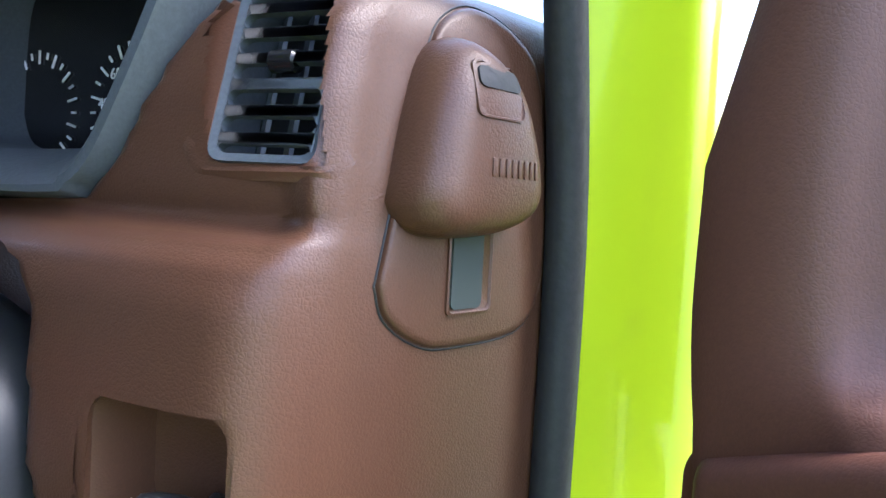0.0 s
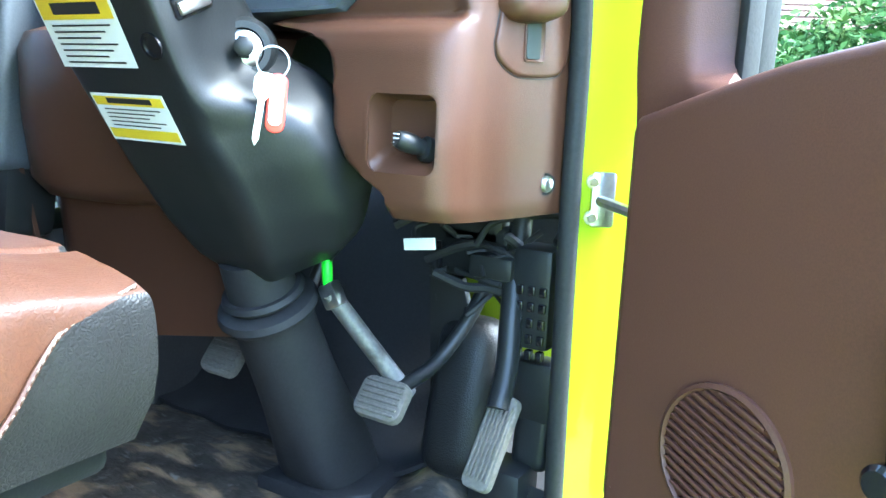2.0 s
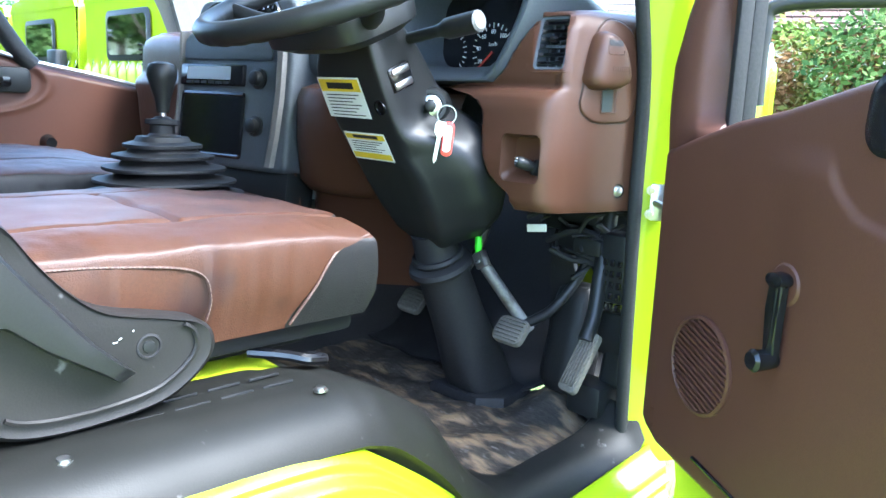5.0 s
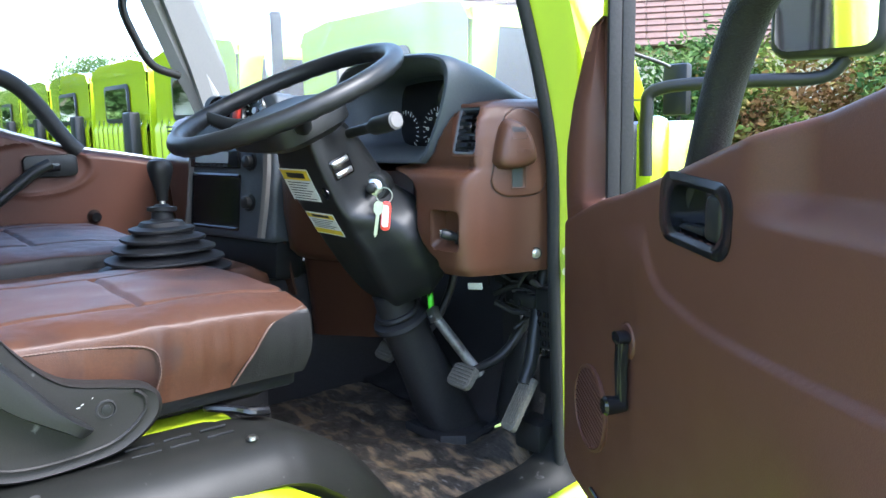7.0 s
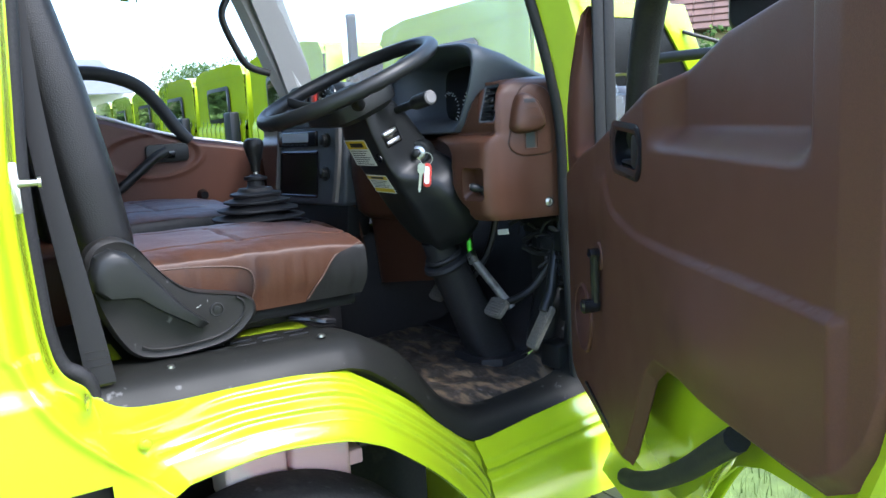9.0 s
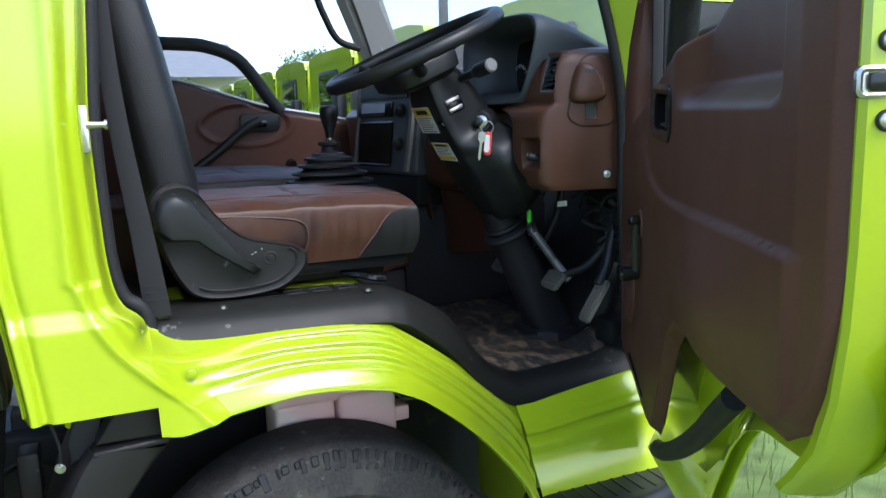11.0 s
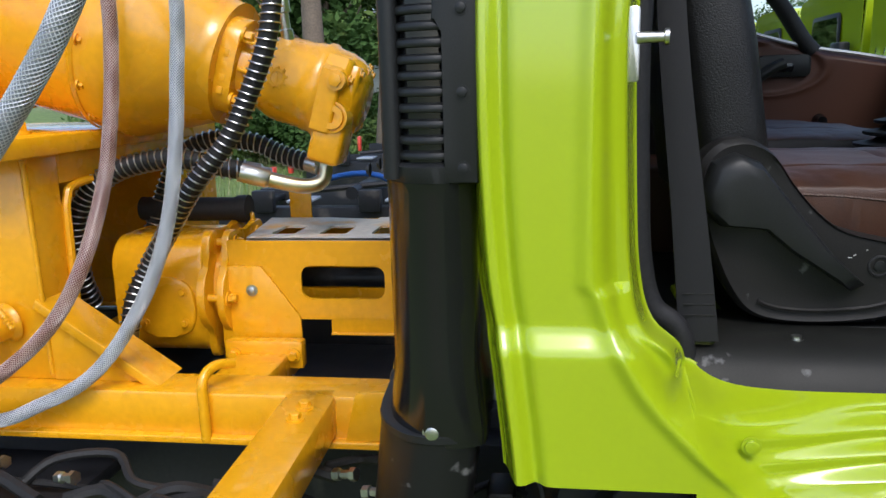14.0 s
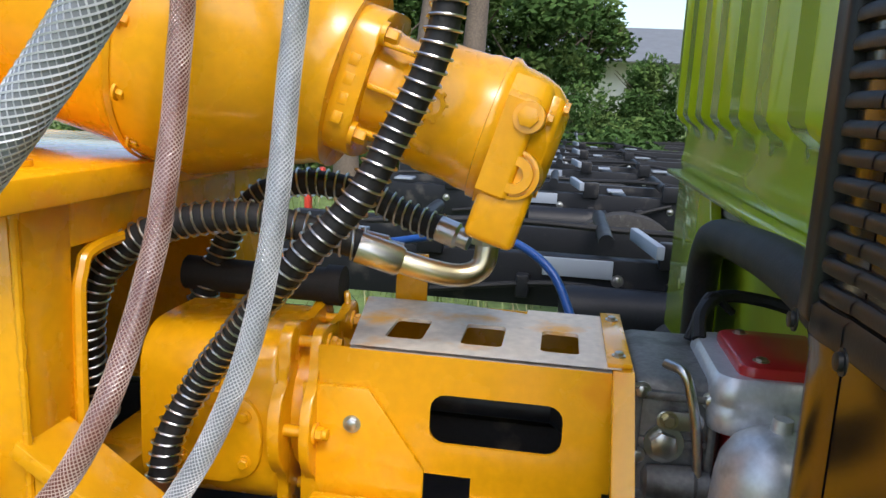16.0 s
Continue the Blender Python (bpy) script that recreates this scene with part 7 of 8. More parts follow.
for p, r in ((Vector((0.215, -0.924, 1.293)), 0.026), (sq @ Vector((0.089, -0.030, 0.193)), 0.0165)):
    bm = B()
    lathe(bm, [(-0.03, r * 1.15), (0.0, r * 1.12), (0.0005, r * 0.98), (-0.003, r * 0.96), (-0.003, r * 0.86), (0.003, r * 0.84), (0.003, r * 0.42), (-0.003, r * 0.38)], p, (1, -0.1, 0.05), 28)
    part("port_plug", bm, YELLOW, motor)
bm = B()
bolt(bm, sq @ Vector((0.090, -0.030, 0.193)), (1, -0.1, 0.05), 0.0125, 0.007)
part("hex_plug", bm, YELLOW, motor)
for a, b in ((0.07, 0.05), (0.07, -0.035), (-0.06, 0.06), (-0.06, -0.06), (0.03, 0.07)):
    bm = B()
    bolt(bm, sq @ Vector((a, b, 0.212)), MD, 0.007, 0.008)
    part("end_bolt", bm, YELLOW, motor)
for a, b in ((0.075, 0.058), (0.075, -0.062), (-0.075, 0.058)):
    bm = B()
    bolt(bm, sq @ Vector((a, b, 0.002)), MD, 0.010, 0.02)
    part("flange_bolt", bm, YELLOW, motor)
em = sq @ Vector((0.079, -0.005, 0.082))
bm = B()
lathe(bm, [(-0.004, 0.017), (0.003, 0.017), (0.003, 0.012), (-0.004, 0.012)], em, (1, 0, 0), 24, caps=False)
for k in range(9):
    a = k * math.tau / 9
    rbox(bm, em + Vector((0.0005, 0.0185 * math.cos(a), 0.0185 * math.sin(a))), (0.005, 0.006, 0.006), 0.001, Matrix.Rotation(a, 3, "X"))
rbox(bm, em + Vector((0.0005, 0.0, 0.0)), (0.004, 0.006, 0.018), 0.001)
part("cast_emblem", bm, YELLOW, motor)
for k, a in enumerate((0.045, 0.022, -0.001, -0.024)):
    bm = B()
    rbox(bm, sq @ Vector((0.0905, a, -0.016)), (0.004, 0.014, 0.012), 0.001, sq.to_3x3())
    part("cast_mark", bm, YELLOW, motor)
for a in (-0.052, 0.0, 0.052):
    bm = B()
    rbox(bm, sq @ Vector((0.074, a, 0.028)), (0.012, 0.007, 0.05), 0.003, sq.to_3x3())
    part("casting_rib", bm, YELLOW, motor)
bm = B()
slab(bm, [(-0.05, -0.060), (0.05, -0.062), (0.064, -0.036), (0.060, 0.045), (0.03, 0.060), (-0.045, 0.055)], sq @ Matrix.Translation((0.005, 0, 0.208)), 0.020, 0.009, 3)
part("end_cover", bm, YELLOW, motor)
for a, b in ((0.052, -0.05), (0.055, 0.04), (0.02, 0.055), (-0.035, 0.05), (-0.035, -0.05), (0.01, -0.055)):
    bm = B()
    bolt(bm, sq @ Vector((a, b, 0.226)), MD, 0.006, 0.007)
    part("cover_bolt", bm, YELLOW, motor)
bm = B()
lathe(bm, [(0, 0.012), (0.02, 0.012), (0.022, 0.009), (0.05, 0.009), (0.052, 0.014), (0.075, 0.014), (0.08, 0.011), (0.14, 0.011)], MC + MD * 0.09 + Vector((0.02, 0.0, 0.075)), (0.05, -0.1, 1), 16)
part("drain_fitting", bm, STEEL, motor)

# ---------------------------------------------------------------- hoses
def fitting(bm, a, b, r):
    lathe(bm, [(0, r * 0.9), (0.003, r * 1.05), (0.03, r * 1.05), (0.034, r * 0.8), (0.05, r * 0.8)], a, Vector(b) - Vector(a), 16)


def spring_hose(name, pts, r, pitch=0.0138):
    h = thing(name, pts[0], "black hydraulic hose inside a steel coil guard", "hydraulic hose")
    bm = B()
    tube(bm, pts, r, 14, 8)
    part("hose", bm, RUBBER, h)
    bm = B()
    coil(bm, pts, r * 1.16, pitch, 0.0016)
    part("coil_guard", bm, STEEL, h)
    bm = B()
    d = (Vector(pts[-1]) - Vector(pts[-2])).normalized()
    fitting(bm, Vector(pts[-1]) - d * 0.004, Vector(pts[-1]) + d, r * 1.0)
    part("end_fitting", bm, STEEL, h)


SHIFT[0] = Vector((0, 0, 0))
spring_hose("hydraulic_hose", [(0.28, -0.99, 1.75), (0.31, -0.985, 1.6), (0.33, -0.99, 1.495), (0.335, -1.005, 1.428), (0.335, -1.042, 1.349), (0.345, -1.08, 1.277), (0.345, -1.15, 1.200), (0.31, -1.225, 1.11), (0.29, -1.285, 1.032), (0.30, -1.314, 0.974), (0.31, -1.323, 0.916)], 0.0165)
spring_hose("hydraulic_hose", [(0.20, -1.466, 0.94), (0.23, -1.464, 1.007), (0.25, -1.45, 1.107), (0.25, -1.416, 1.172), (0.25, -1.355, 1.215), (0.25, -1.275, 1.236), (0.25, -1.209, 1.237), (0.245, -1.135, 1.221), (0.235, -1.095, 1.212)], 0.018)
spring_hose("hydraulic_hose", [(0.05, -1.40, 1.06), (0.05, -1.33, 1.21), (0.05, -1.25, 1.26), (0.05, -1.15, 1.254), (0.05, -1.09, 1.228), (0.06, -1.03, 1.21)], 0.018)
SHIFT[0] = Vector((0.015, -0.003, 0.009))
elb = thing("hose_elbow", (0.2, -1.0, 1.19), "zinc-plated steel hose elbow with hexagon nuts", "hose fitting")
bm = B()
tube(bm, [(0.235, -1.09, 1.203), (0.22, -1.02, 1.180), (0.205, -0.975, 1.172), (0.195, -0.95, 1.185), (0.19, -0.945, 1.225)], 0.0145, 14)
part("pipe_bend", bm, ZINC, elb)
bm = B()
lathe(bm, [(0, 0.019), (0.05, 0.019), (0.055, 0.016)], (0.238, -1.095, 1.204), (-0.2, 0.95, -0.3), 18)
part("ferrule", bm, STEEL, elb)
bm = B()
lathe(bm, [(0, 0.021), (0.018, 0.021), (0.02, 0.018)], (0.19, -0.945, 1.21), (0, 0, 1), 6)
lathe(bm, [(0, 0.019), (0.018, 0.019), (0.02, 0.018)], (0.15, -0.935, 1.212), (0, 0, 1), 6)
part("hexagon_nut", bm, ZINC, elb)


def braided_hose(name, label, pts, r, mat):
    h = thing(name, pts[0], label, "hose")
    bm = B()
    tube(bm, pts, r, 18, 10)
    part("hose_wall", bm, mat, h)
    line = spline(pts, 80)
    fr = frames(line)
    for sgn in (1, -1):
        bm = B()
        for k0 in range(16):
            ln = 0.0
            pp = []
            for i, q in enumerate(line):
                if i:
                    ln += (q - line[i - 1]).length
                a = sgn * ln / (r * 7.0) * math.tau + k0 * math.tau / 16
                s1, s2 = fr[i]
                pp.append(q + (s1 * math.cos(a) + s2 * math.sin(a)) * (r * (1.0 + 0.012 * sgn)))
            tube(bm, pp, r * 0.048, 3, raw=True)
        part("braid", bm, BRAID if mat is CLEARHOSE else REDBRAID, h, kind="stuff")


SHIFT[0] = Vector((0, 0, 0))
braided_hose("braided_hose", "translucent reddish braided water hose", [(0.41, -1.236, 1.65), (0.41, -1.236, 1.491), (0.412, -1.24, 1.424), (0.425, -1.243, 1.339), (0.465, -1.243, 1.228), (0.53, -1.256, 1.102), (0.555, -1.312, 1.0), (0.56, -1.414, 0.915), (0.56, -1.511, 0.868), (0.55, -1.75, 0.82)], 0.0115, REDHOSE)
braided_hose("braided_hose", "translucent whitish braided water hose", [(0.385, -1.125, 1.65), (0.39, -1.129, 1.492), (0.395, -1.135, 1.408), (0.425, -1.138, 1.263), (0.445, -1.158, 1.133), (0.465, -1.205, 1.013), (0.495, -1.281, 0.904), (0.515, -1.381, 0.848), (0.53, -1.481, 0.82), (0.53, -1.75, 0.81)], 0.0115, CLEARHOSE)
braided_hose("braided_hose", "thick translucent white braided water hose", [(0.66, -1.085, 1.58), (0.66, -1.15, 1.473), (0.66, -1.194, 1.408), (0.66, -1.266, 1.318), (0.66, -1.343, 1.229), (0.66, -1.385, 1.175), (0.66, -1.448, 1.101), (0.65, -1.58, 0.96), (0.62, -1.75, 0.86)], 0.018, CLEARHOSE)
SHIFT[0] = Vector((0.03, 0.004, 0.016))

# ---------------------------------------------------------------- pump and shaft guard
guard = thing("shaft_guard", (0.08, -0.97, 0.83), "orange-yellow sheet steel guard with cut-out slots", "machine guard")
bm = B()
# front sheet with an oval slot, built from bands round the opening
OUT = [(-1.16, 1.058), (-0.782, 1.058), (-0.79, 0.878), (-0.955, 0.872), (-0.955, 0.90), (-1.16, 0.90)]
hole = rounded(-1.012, 0.942, -0.845, 1.008, 0.02)


def holed(bm, x0, y0, x1, y1, hl, m, th):
    """A rectangular sheet with one opening."""
    n = len(hl)
    cx, cy = (min(p[0] for p in hl) + max(p[0] for p in hl)) / 2, (min(p[1] for p in hl) + max(p[1] for p in hl)) / 2
    ring = []
    for a, b in hl:
        dx, dy = a - cx, b - cy
        t = min((x1 - cx) / dx if dx > 1e-6 else ((x0 - cx) / dx if dx < -1e-6 else 1e9), (y1 - cy) / dy if dy > 1e-6 else ((y0 - cy) / dy if dy < -1e-6 else 1e9))
        ring.append((cx + dx * t, cy + dy * t))
    corners = [(x1, y1), (x0, y1), (x0, y0), (x1, y0)]
    for z0, flip in ((0, True), (th, False)):
        hv = [bm.verts.new(m @ Vector((a, b, z0))) for a, b in hl]
        rv = [bm.verts.new(m @ Vector((a, b, z0))) for a, b in ring]
        for i in range(n):
            j = (i + 1) % n
            f_ = (hv[i], hv[j], rv[j], rv[i])
            bm.faces.new(f_)
            p, q = ring[i], ring[j]
            for c in corners:
                on = lambda s: abs(s[0] - c[0]) < 1e-6 or abs(s[1] - c[1]) < 1e-6
                if (abs(p[0] - c[0]) < 1e-6 and abs(q[1] - c[1]) < 1e-6 and abs(p[1] - c[1]) > 1e-6 and abs(q[0] - c[0]) > 1e-6) or (abs(p[1] - c[1]) < 1e-6 and abs(q[0] - c[0]) < 1e-6 and abs(p[0] - c[0]) > 1e-6 and abs(q[1] - c[1]) > 1e-6):
                    bm.faces.new((rv[i], rv[j], bm.verts.new(m @ Vector((c[0], c[1], z0)))))
        if z0 == 0:
            h0, r0 = hv, rv
        else:
            for i in range(n):
                j = (i + 1) % n
                bm.faces.new((h0[i], h0[j], hv[j], hv[i]))


holed(bm, -1.16, 0.90, -0.782, 1.058, hole, YZ(0.181), 0.005)
rbox(bm, (0.1835, -0.873, 0.886), (0.005, 0.165, 0.03), 0.0)
part("front_sheet", bm, YELLOW, guard)
bm = B()
rbox(bm, (0.178, -0.873, 0.872), (0.03, 0.165, 0.004), 0.001)
part("lower_lip", bm, YELLOW, guard)
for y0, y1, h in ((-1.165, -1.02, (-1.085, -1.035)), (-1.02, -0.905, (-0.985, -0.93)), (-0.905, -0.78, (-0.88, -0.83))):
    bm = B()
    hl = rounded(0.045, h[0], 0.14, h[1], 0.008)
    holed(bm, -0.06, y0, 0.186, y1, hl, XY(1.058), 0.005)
    part("top_sheet", bm, PALETOP, guard)
bm = B()
rbox(bm, (-0.06, -0.97, 0.98), (0.005, 0.38, 0.16), 0.0)
part("rear_sheet", bm, YELLOW, guard)
bm = B()
slab(bm, [(-1.178, 0.842), (-1.178, 1.008), (-1.091, 1.008), (-1.016, 0.906), (-1.016, 0.80), (-1.178, 0.80)], YZ(0.188), 0.006, 0.0015)
part("mount_plate", bm, YELLOW, guard)
bm = B()
bolt(bm, (0.194, -1.111, 0.96), (1, 0, 0), 0.008, 0.008)
part("plate_bolt", bm, STEEL, guard)
bm = B()
rbox(bm, (0.30, -1.08, 0.838), (0.24, 0.10, 0.012), 0.002)
rbox(bm, (0.222, -1.08, 0.842), (0.028, 0.155, 0.055), 0.004)
rbox(bm, (0.30, -1.035, 0.818), (0.24, 0.012, 0.05), 0.002)
part("foot_bracket", bm, YELLOW, guard)
for y in (-1.14, -1.02):
    bm = B()
    bolt(bm, (0.236, y, 0.842), (1, 0, 0), 0.010, 0.012)
    part("bracket_bolt", bm, YELLOW, guard)
bm = B()
slab(bm, [(0.165, 1.062), (0.19, 1.062), (0.425, 0.85), (0.395, 0.85)], XZ(-0.765), 0.026, 0.002)
part("slanted_post", bm, YELLOW, guard)
bm = B()
rbox(bm, (0.06, -0.782, 1.066), (0.24, 0.03, 0.006), 0.001)
part("end_strap", bm, YELLOW, guard)
for x in (0.15, -0.02):
    bm = B()
    bolt(bm, (x, -0.782, 1.069), (0, 0, 1), 0.006, 0.006)
    part("strap_bolt", bm, STEEL, guard)
bm = B()
rbox(bm, (-0.072, -1.09, 1.095), (0.006, 0.05, 0.08), 0.001)
part("tab", bm, YELLOW, guard)
pump = thing("hydraulic_pump", (0.1, -1.28, 0.8), "orange-yellow painted hydraulic pump with bolted covers", "hydraulic pump")
PM = axes((-1, 0, 0), (0, 0, 1), (0, 1, 0), (0.085, -1.40, 0.945))
bm = B()
slab(bm, rounded(-0.112, -0.125, 0.112, 0.118, 0.06, 6), PM, 0.19, 0.012, 3)
part("body", bm, YELLOW, pump)
FL = [(0.128 * (1 + 0.09 * math.cos(6 * a)) * math.copysign(abs(math.cos(a)) ** 0.75, math.cos(a)), 0.132 * (1 + 0.09 * math.cos(6 * a)) * math.copysign(abs(math.sin(a)) ** 0.75, math.sin(a))) for a in [k * math.tau / 60 for k in range(60)]]
for d, th in ((0.186, 0.016), (0.228, 0.014)):
    bm = B()
    slab(bm, FL, PM @ Matrix.Translation((0, -0.003, d)), th, 0.004, 2)
    part("flange", bm, YELLOW, pump)
bm = B()
lathe(bm, [(0.19, 0.095), (0.23, 0.095), (0.25, 0.085), (0.29, 0.06), (0.31, 0.05)], (0.085, -1.40, 0.945), (0, 1, 0), 36)
part("neck", bm, YELLOW, pump)
for a in range(6):
    bm = B()
    t = a * math.tau / 6
    c = PM @ Vector((0.118 * math.cos(t), 0.118 * math.sin(t), 0.0))
    lathe(bm, [(0.196, 0.008), (0.26, 0.008)], c, (0, 1, 0), 10)
    bolt(bm, c + Vector((0, 0.242, 0)), (0, 1, 0), 0.010, 0.012)
    part("flange_bolt", bm, YELLOW, pump)
bm = B()
SC = [(0.066 * math.copysign(abs(math.cos(a)) ** 0.7, math.cos(a)), 0.062 * math.copysign(abs(math.sin(a)) ** 0.7, math.sin(a))) for a in [k * math.tau / 32 for k in range(32)]]
slab(bm, SC, axes((0, 1, 0), (0, 0, 1), (1, 0, 0), (0.19, -1.295, 0.925)), 0.014, 0.004, 2)
cover_ob = part("side_cover", bm, YELLOW, pump)
for a in (40, 140, 220, 320):
    bm = B()
    bolt(bm, (0.204, -1.295 + 0.056 * math.cos(radians(a)), 0.925 + 0.05 * math.sin(radians(a))), (1, 0, 0), 0.007, 0.008)
    part("cover_bolt", bm, YELLOW, cover_ob)
bm = B()
tube(bm, [(0.0, -1.18, 1.05), (0.02, -1.17, 1.085), (0.03, -1.165, 1.06)], 0.005, 8)
part("lifting_eye", bm, YELLOW, pump)
bm = B()
lathe(bm, [(0, 0.018), (0.02, 0.018), (0.022, 0.014), (0.04, 0.014)], (0.21, -1.345, 0.82), (1, 0, 0), 6)
part("drain_plug", bm, ZINC, pump)
bm = B()
tube(bm, [(0.02, -1.42, 1.098), (0.02, -1.3, 1.096), (0.02, -1.18, 1.096)], 0.026, 16)
lathe(bm, [(0, 0.03), (0.025, 0.03)], (0.02, -1.20, 1.096), (0, 1, 0), 20)
part("suction_hose", bm, RUBBER, pump)
shaft = thing("drive_shaft", (0.06, -0.95, 0.95), "dark steel drive shaft with universal joints", "drive shaft")
bm = B()
lathe(bm, [(-0.16, 0.03), (-0.12, 0.036), (-0.1, 0.02), (0.1, 0.02), (0.12, 0.036), (0.16, 0.03)], (0.06, -0.96, 0.955), (0, 1, 0), 20)
part("tube", bm, CHASSIS, shaft)

# ---------------------------------------------------------------- engine behind the cab
SHIFT[0] = Vector((0, 0, 0))
eng = thing("truck_engine", (0.1, -0.65, 0.9), "grey cast gearbox and engine with a red cover", "engine")
bm = B()
rbox(bm, (0.075, -0.705, 0.92), (0.24, 0.12, 0.29), 0.022, seg=3)
case = part("gearbox_case", bm, GEARCAST, eng)
for z in (1.045, 0.985, 0.915, 0.85):
    bm = B()
    rbox(bm, (0.19, -0.705, z), (0.02, 0.10, 0.012), 0.004)
    part("case_rib", bm, GEARCAST, case)
for y in (-0.752, -0.66):
    bm = B()
    rbox(bm, (0.19, y, 0.92), (0.024, 0.012, 0.27), 0.005)
    part("case_edge", bm, GEARCAST, case)
bm = B()
lathe(bm, [(-0.012, 0.12), (0.0, 0.13), (0.018, 0.13), (0.026, 0.11)], (0.05, -0.785, 0.94), (0, 1, 0), 28)
part("cover_flange", bm, GEARCAST, eng)
for z in (0.94, 0.875):
    bm = B()
    lathe(bm, [(-0.035, 0.012), (-0.03, 0.020), (0.025, 0.022), (0.03, 0.017), (0.045, 0.017)], (0.212, -0.705, z), (0, 1, 0.03), 20)
    part("valve_body", bm, GEARCAST, eng)
bm = B()
bolt(bm, (0.198, -0.716, 0.985), (1, 0, 0), 0.017, 0.014)
part("plug", bm, STEEL, eng)
bm = B()
slab(bm, rounded(-0.728, 1.006, -0.672, 1.030, 0.010), YZ(0.205), 0.003, 0.001)
part("pipe_bracket", bm, STEEL, eng)
bm = B()
bolt(bm, (0.207, -0.714, 1.019), (1, 0, 0), 0.008, 0.010)
part("bracket_bolt", bm, ZINC, eng)
bm = B()
tube(bm, [(0.19, -0.722, 1.085), (0.212, -0.703, 1.082), (0.216, -0.692, 1.055), (0.216, -0.680, 1.00), (0.216, -0.674, 0.92), (0.21, -0.68, 0.84), (0.20, -0.70, 0.80)], 0.0062, 10)
part("steel_pipe", bm, STEEL, eng)
for y, z in ((-0.748, 1.05), (-0.748, 0.965), (-0.748, 0.88), (-0.748, 0.82), (-0.665, 1.045), (-0.66, 0.86)):
    bm = B()
    bolt(bm, (0.196, y, z), (1, 0, 0), 0.008, 0.008)
    part("case_bolt", bm, STEEL, eng)
bm = B()
loft(bm, [[Vector((0.118 + a * k, -0.572 + b * k, z)) for a, b in rounded(-0.11, -0.098, 0.11, 0.098, 0.028, 6)] for z, k in ((1.010, 0.90), (1.014, 0.97), (1.022, 0.995), (1.040, 1.0), (1.046, 0.975), (1.050, 0.97), (1.054, 0.985), (1.066, 0.98), (1.078, 0.95), (1.083, 0.91))])
part("rocker_box", bm, CLEANALU, eng)
bm = B()
rbox(bm, (0.10, -0.555, 0.91), (0.18, 0.17, 0.21), 0.015, seg=3)
part("engine_block", bm, REDPAINT, eng)
bm = B()
loft(bm, [[Vector((0.125 + a * k, -0.560 + b * k, z)) for a, b in rounded(-0.085, -0.078, 0.085, 0.078, 0.020, 6)] for z, k in ((1.080, 1.0), (1.090, 1.0), (1.095, 0.975), (1.097, 0.93), (1.099, 0.5))])
redc = part("red_cover", bm, REDPAINT, eng)
for a, b in ((0.06, -0.05), (-0.06, -0.05)):
    bm = B()
    bolt(bm, (0.125 + a, -0.560 + b, 1.097), (0, 0, 1), 0.007, 0.005)
    part("cover_bolt", bm, STEEL, redc)
bm = B()
tube(bm, [(0.05, -0.66, 1.08), (0.02, -0.655, 1.11), (-0.03, -0.62, 1.125), (-0.05, -0.56, 1.12), (-0.03, -0.50, 1.11)], 0.010, 8)
tube(bm, [(0.02, -0.67, 1.07), (-0.01, -0.64, 1.13), (-0.04, -0.60, 1.10)], 0.006, 8)
part("fuel_pipe", bm, RUBBER, eng)
bm = B()
lathe(bm, [(-0.20, 0.058), (-0.19, 0.063), (-0.02, 0.063), (0.0, 0.060), (0.02, 0.050), (0.034, 0.034), (0.040, 0.018), (0.041, 0.012), (0.056, 0.011)], (0.262, -0.602, 1.0), (0, 0.06, 1), 36)
part("filter_can", bm, CLEANALU, eng)
SHIFT[0] = Vector((0.02, 0, 0.01))
bm = B()
tube(bm, [(-0.31, -0.60, 0.8), (-0.29, -0.605, 0.95), (-0.265, -0.61, 1.10), (-0.235, -0.61, 1.155), (-0.17, -0.612, 1.185), (0.0, -0.615, 1.205), (0.3, -0.622, 1.222), (0.62, -0.64, 1.215)], 0.028, 16)
part("intake_hose", bm, RUBBER, eng)
bm = B()
tube(bm, [(0.10, -0.55, 0.75), (0.3, -0.65, 0.72), (0.45, -0.72, 0.70)], 0.02, 10)
tube(bm, [(0.45, -0.70, 0.76), (0.5, -0.75, 0.72), (0.55, -0.70, 0.62)], 0.012, 10)
part("black_pipe", bm, RUBBER, eng)
line_t = thing("blue_air_line", (-0.12, -0.8, 1.1), "blue plastic air line behind the guard", "air line")
bm = B()
tube(bm, [(-0.35, -1.2, 1.10), (-0.30, -1.0, 1.14), (-0.25, -0.88, 1.10), (-0.2, -0.82, 1.0)], 0.008, 10)
part("line", bm, BLUEHOSE, line_t)

SHIFT[0] = Vector((0, 0, 0))

SHIFT[0] = Vector((0, 0, 0))
loom = thing("chassis_wiring", (0.55, -0.85, 0.74), "black cables and pipe unions along the chassis rail", "wiring")
random.seed(5)
for i in range(14):
    bm = B()
    y0 = random.uniform(-1.75, -0.75)
    x0 = random.uniform(0.50, 0.66)
    pts = [(x0, y0, 0.735 + 0.02 * random.random())]
    for k in range(4):
        pts.append((min(0.74, max(0.47, pts[-1][0] + random.uniform(-0.05, 0.05))), pts[-1][1] + random.uniform(0.03, 0.11), 0.725 + random.uniform(0.0, 0.045)))
    tube(bm, pts, random.choice((0.004, 0.006, 0.008, 0.011)), 7)
    part("cable", bm, RUBBER, loom)
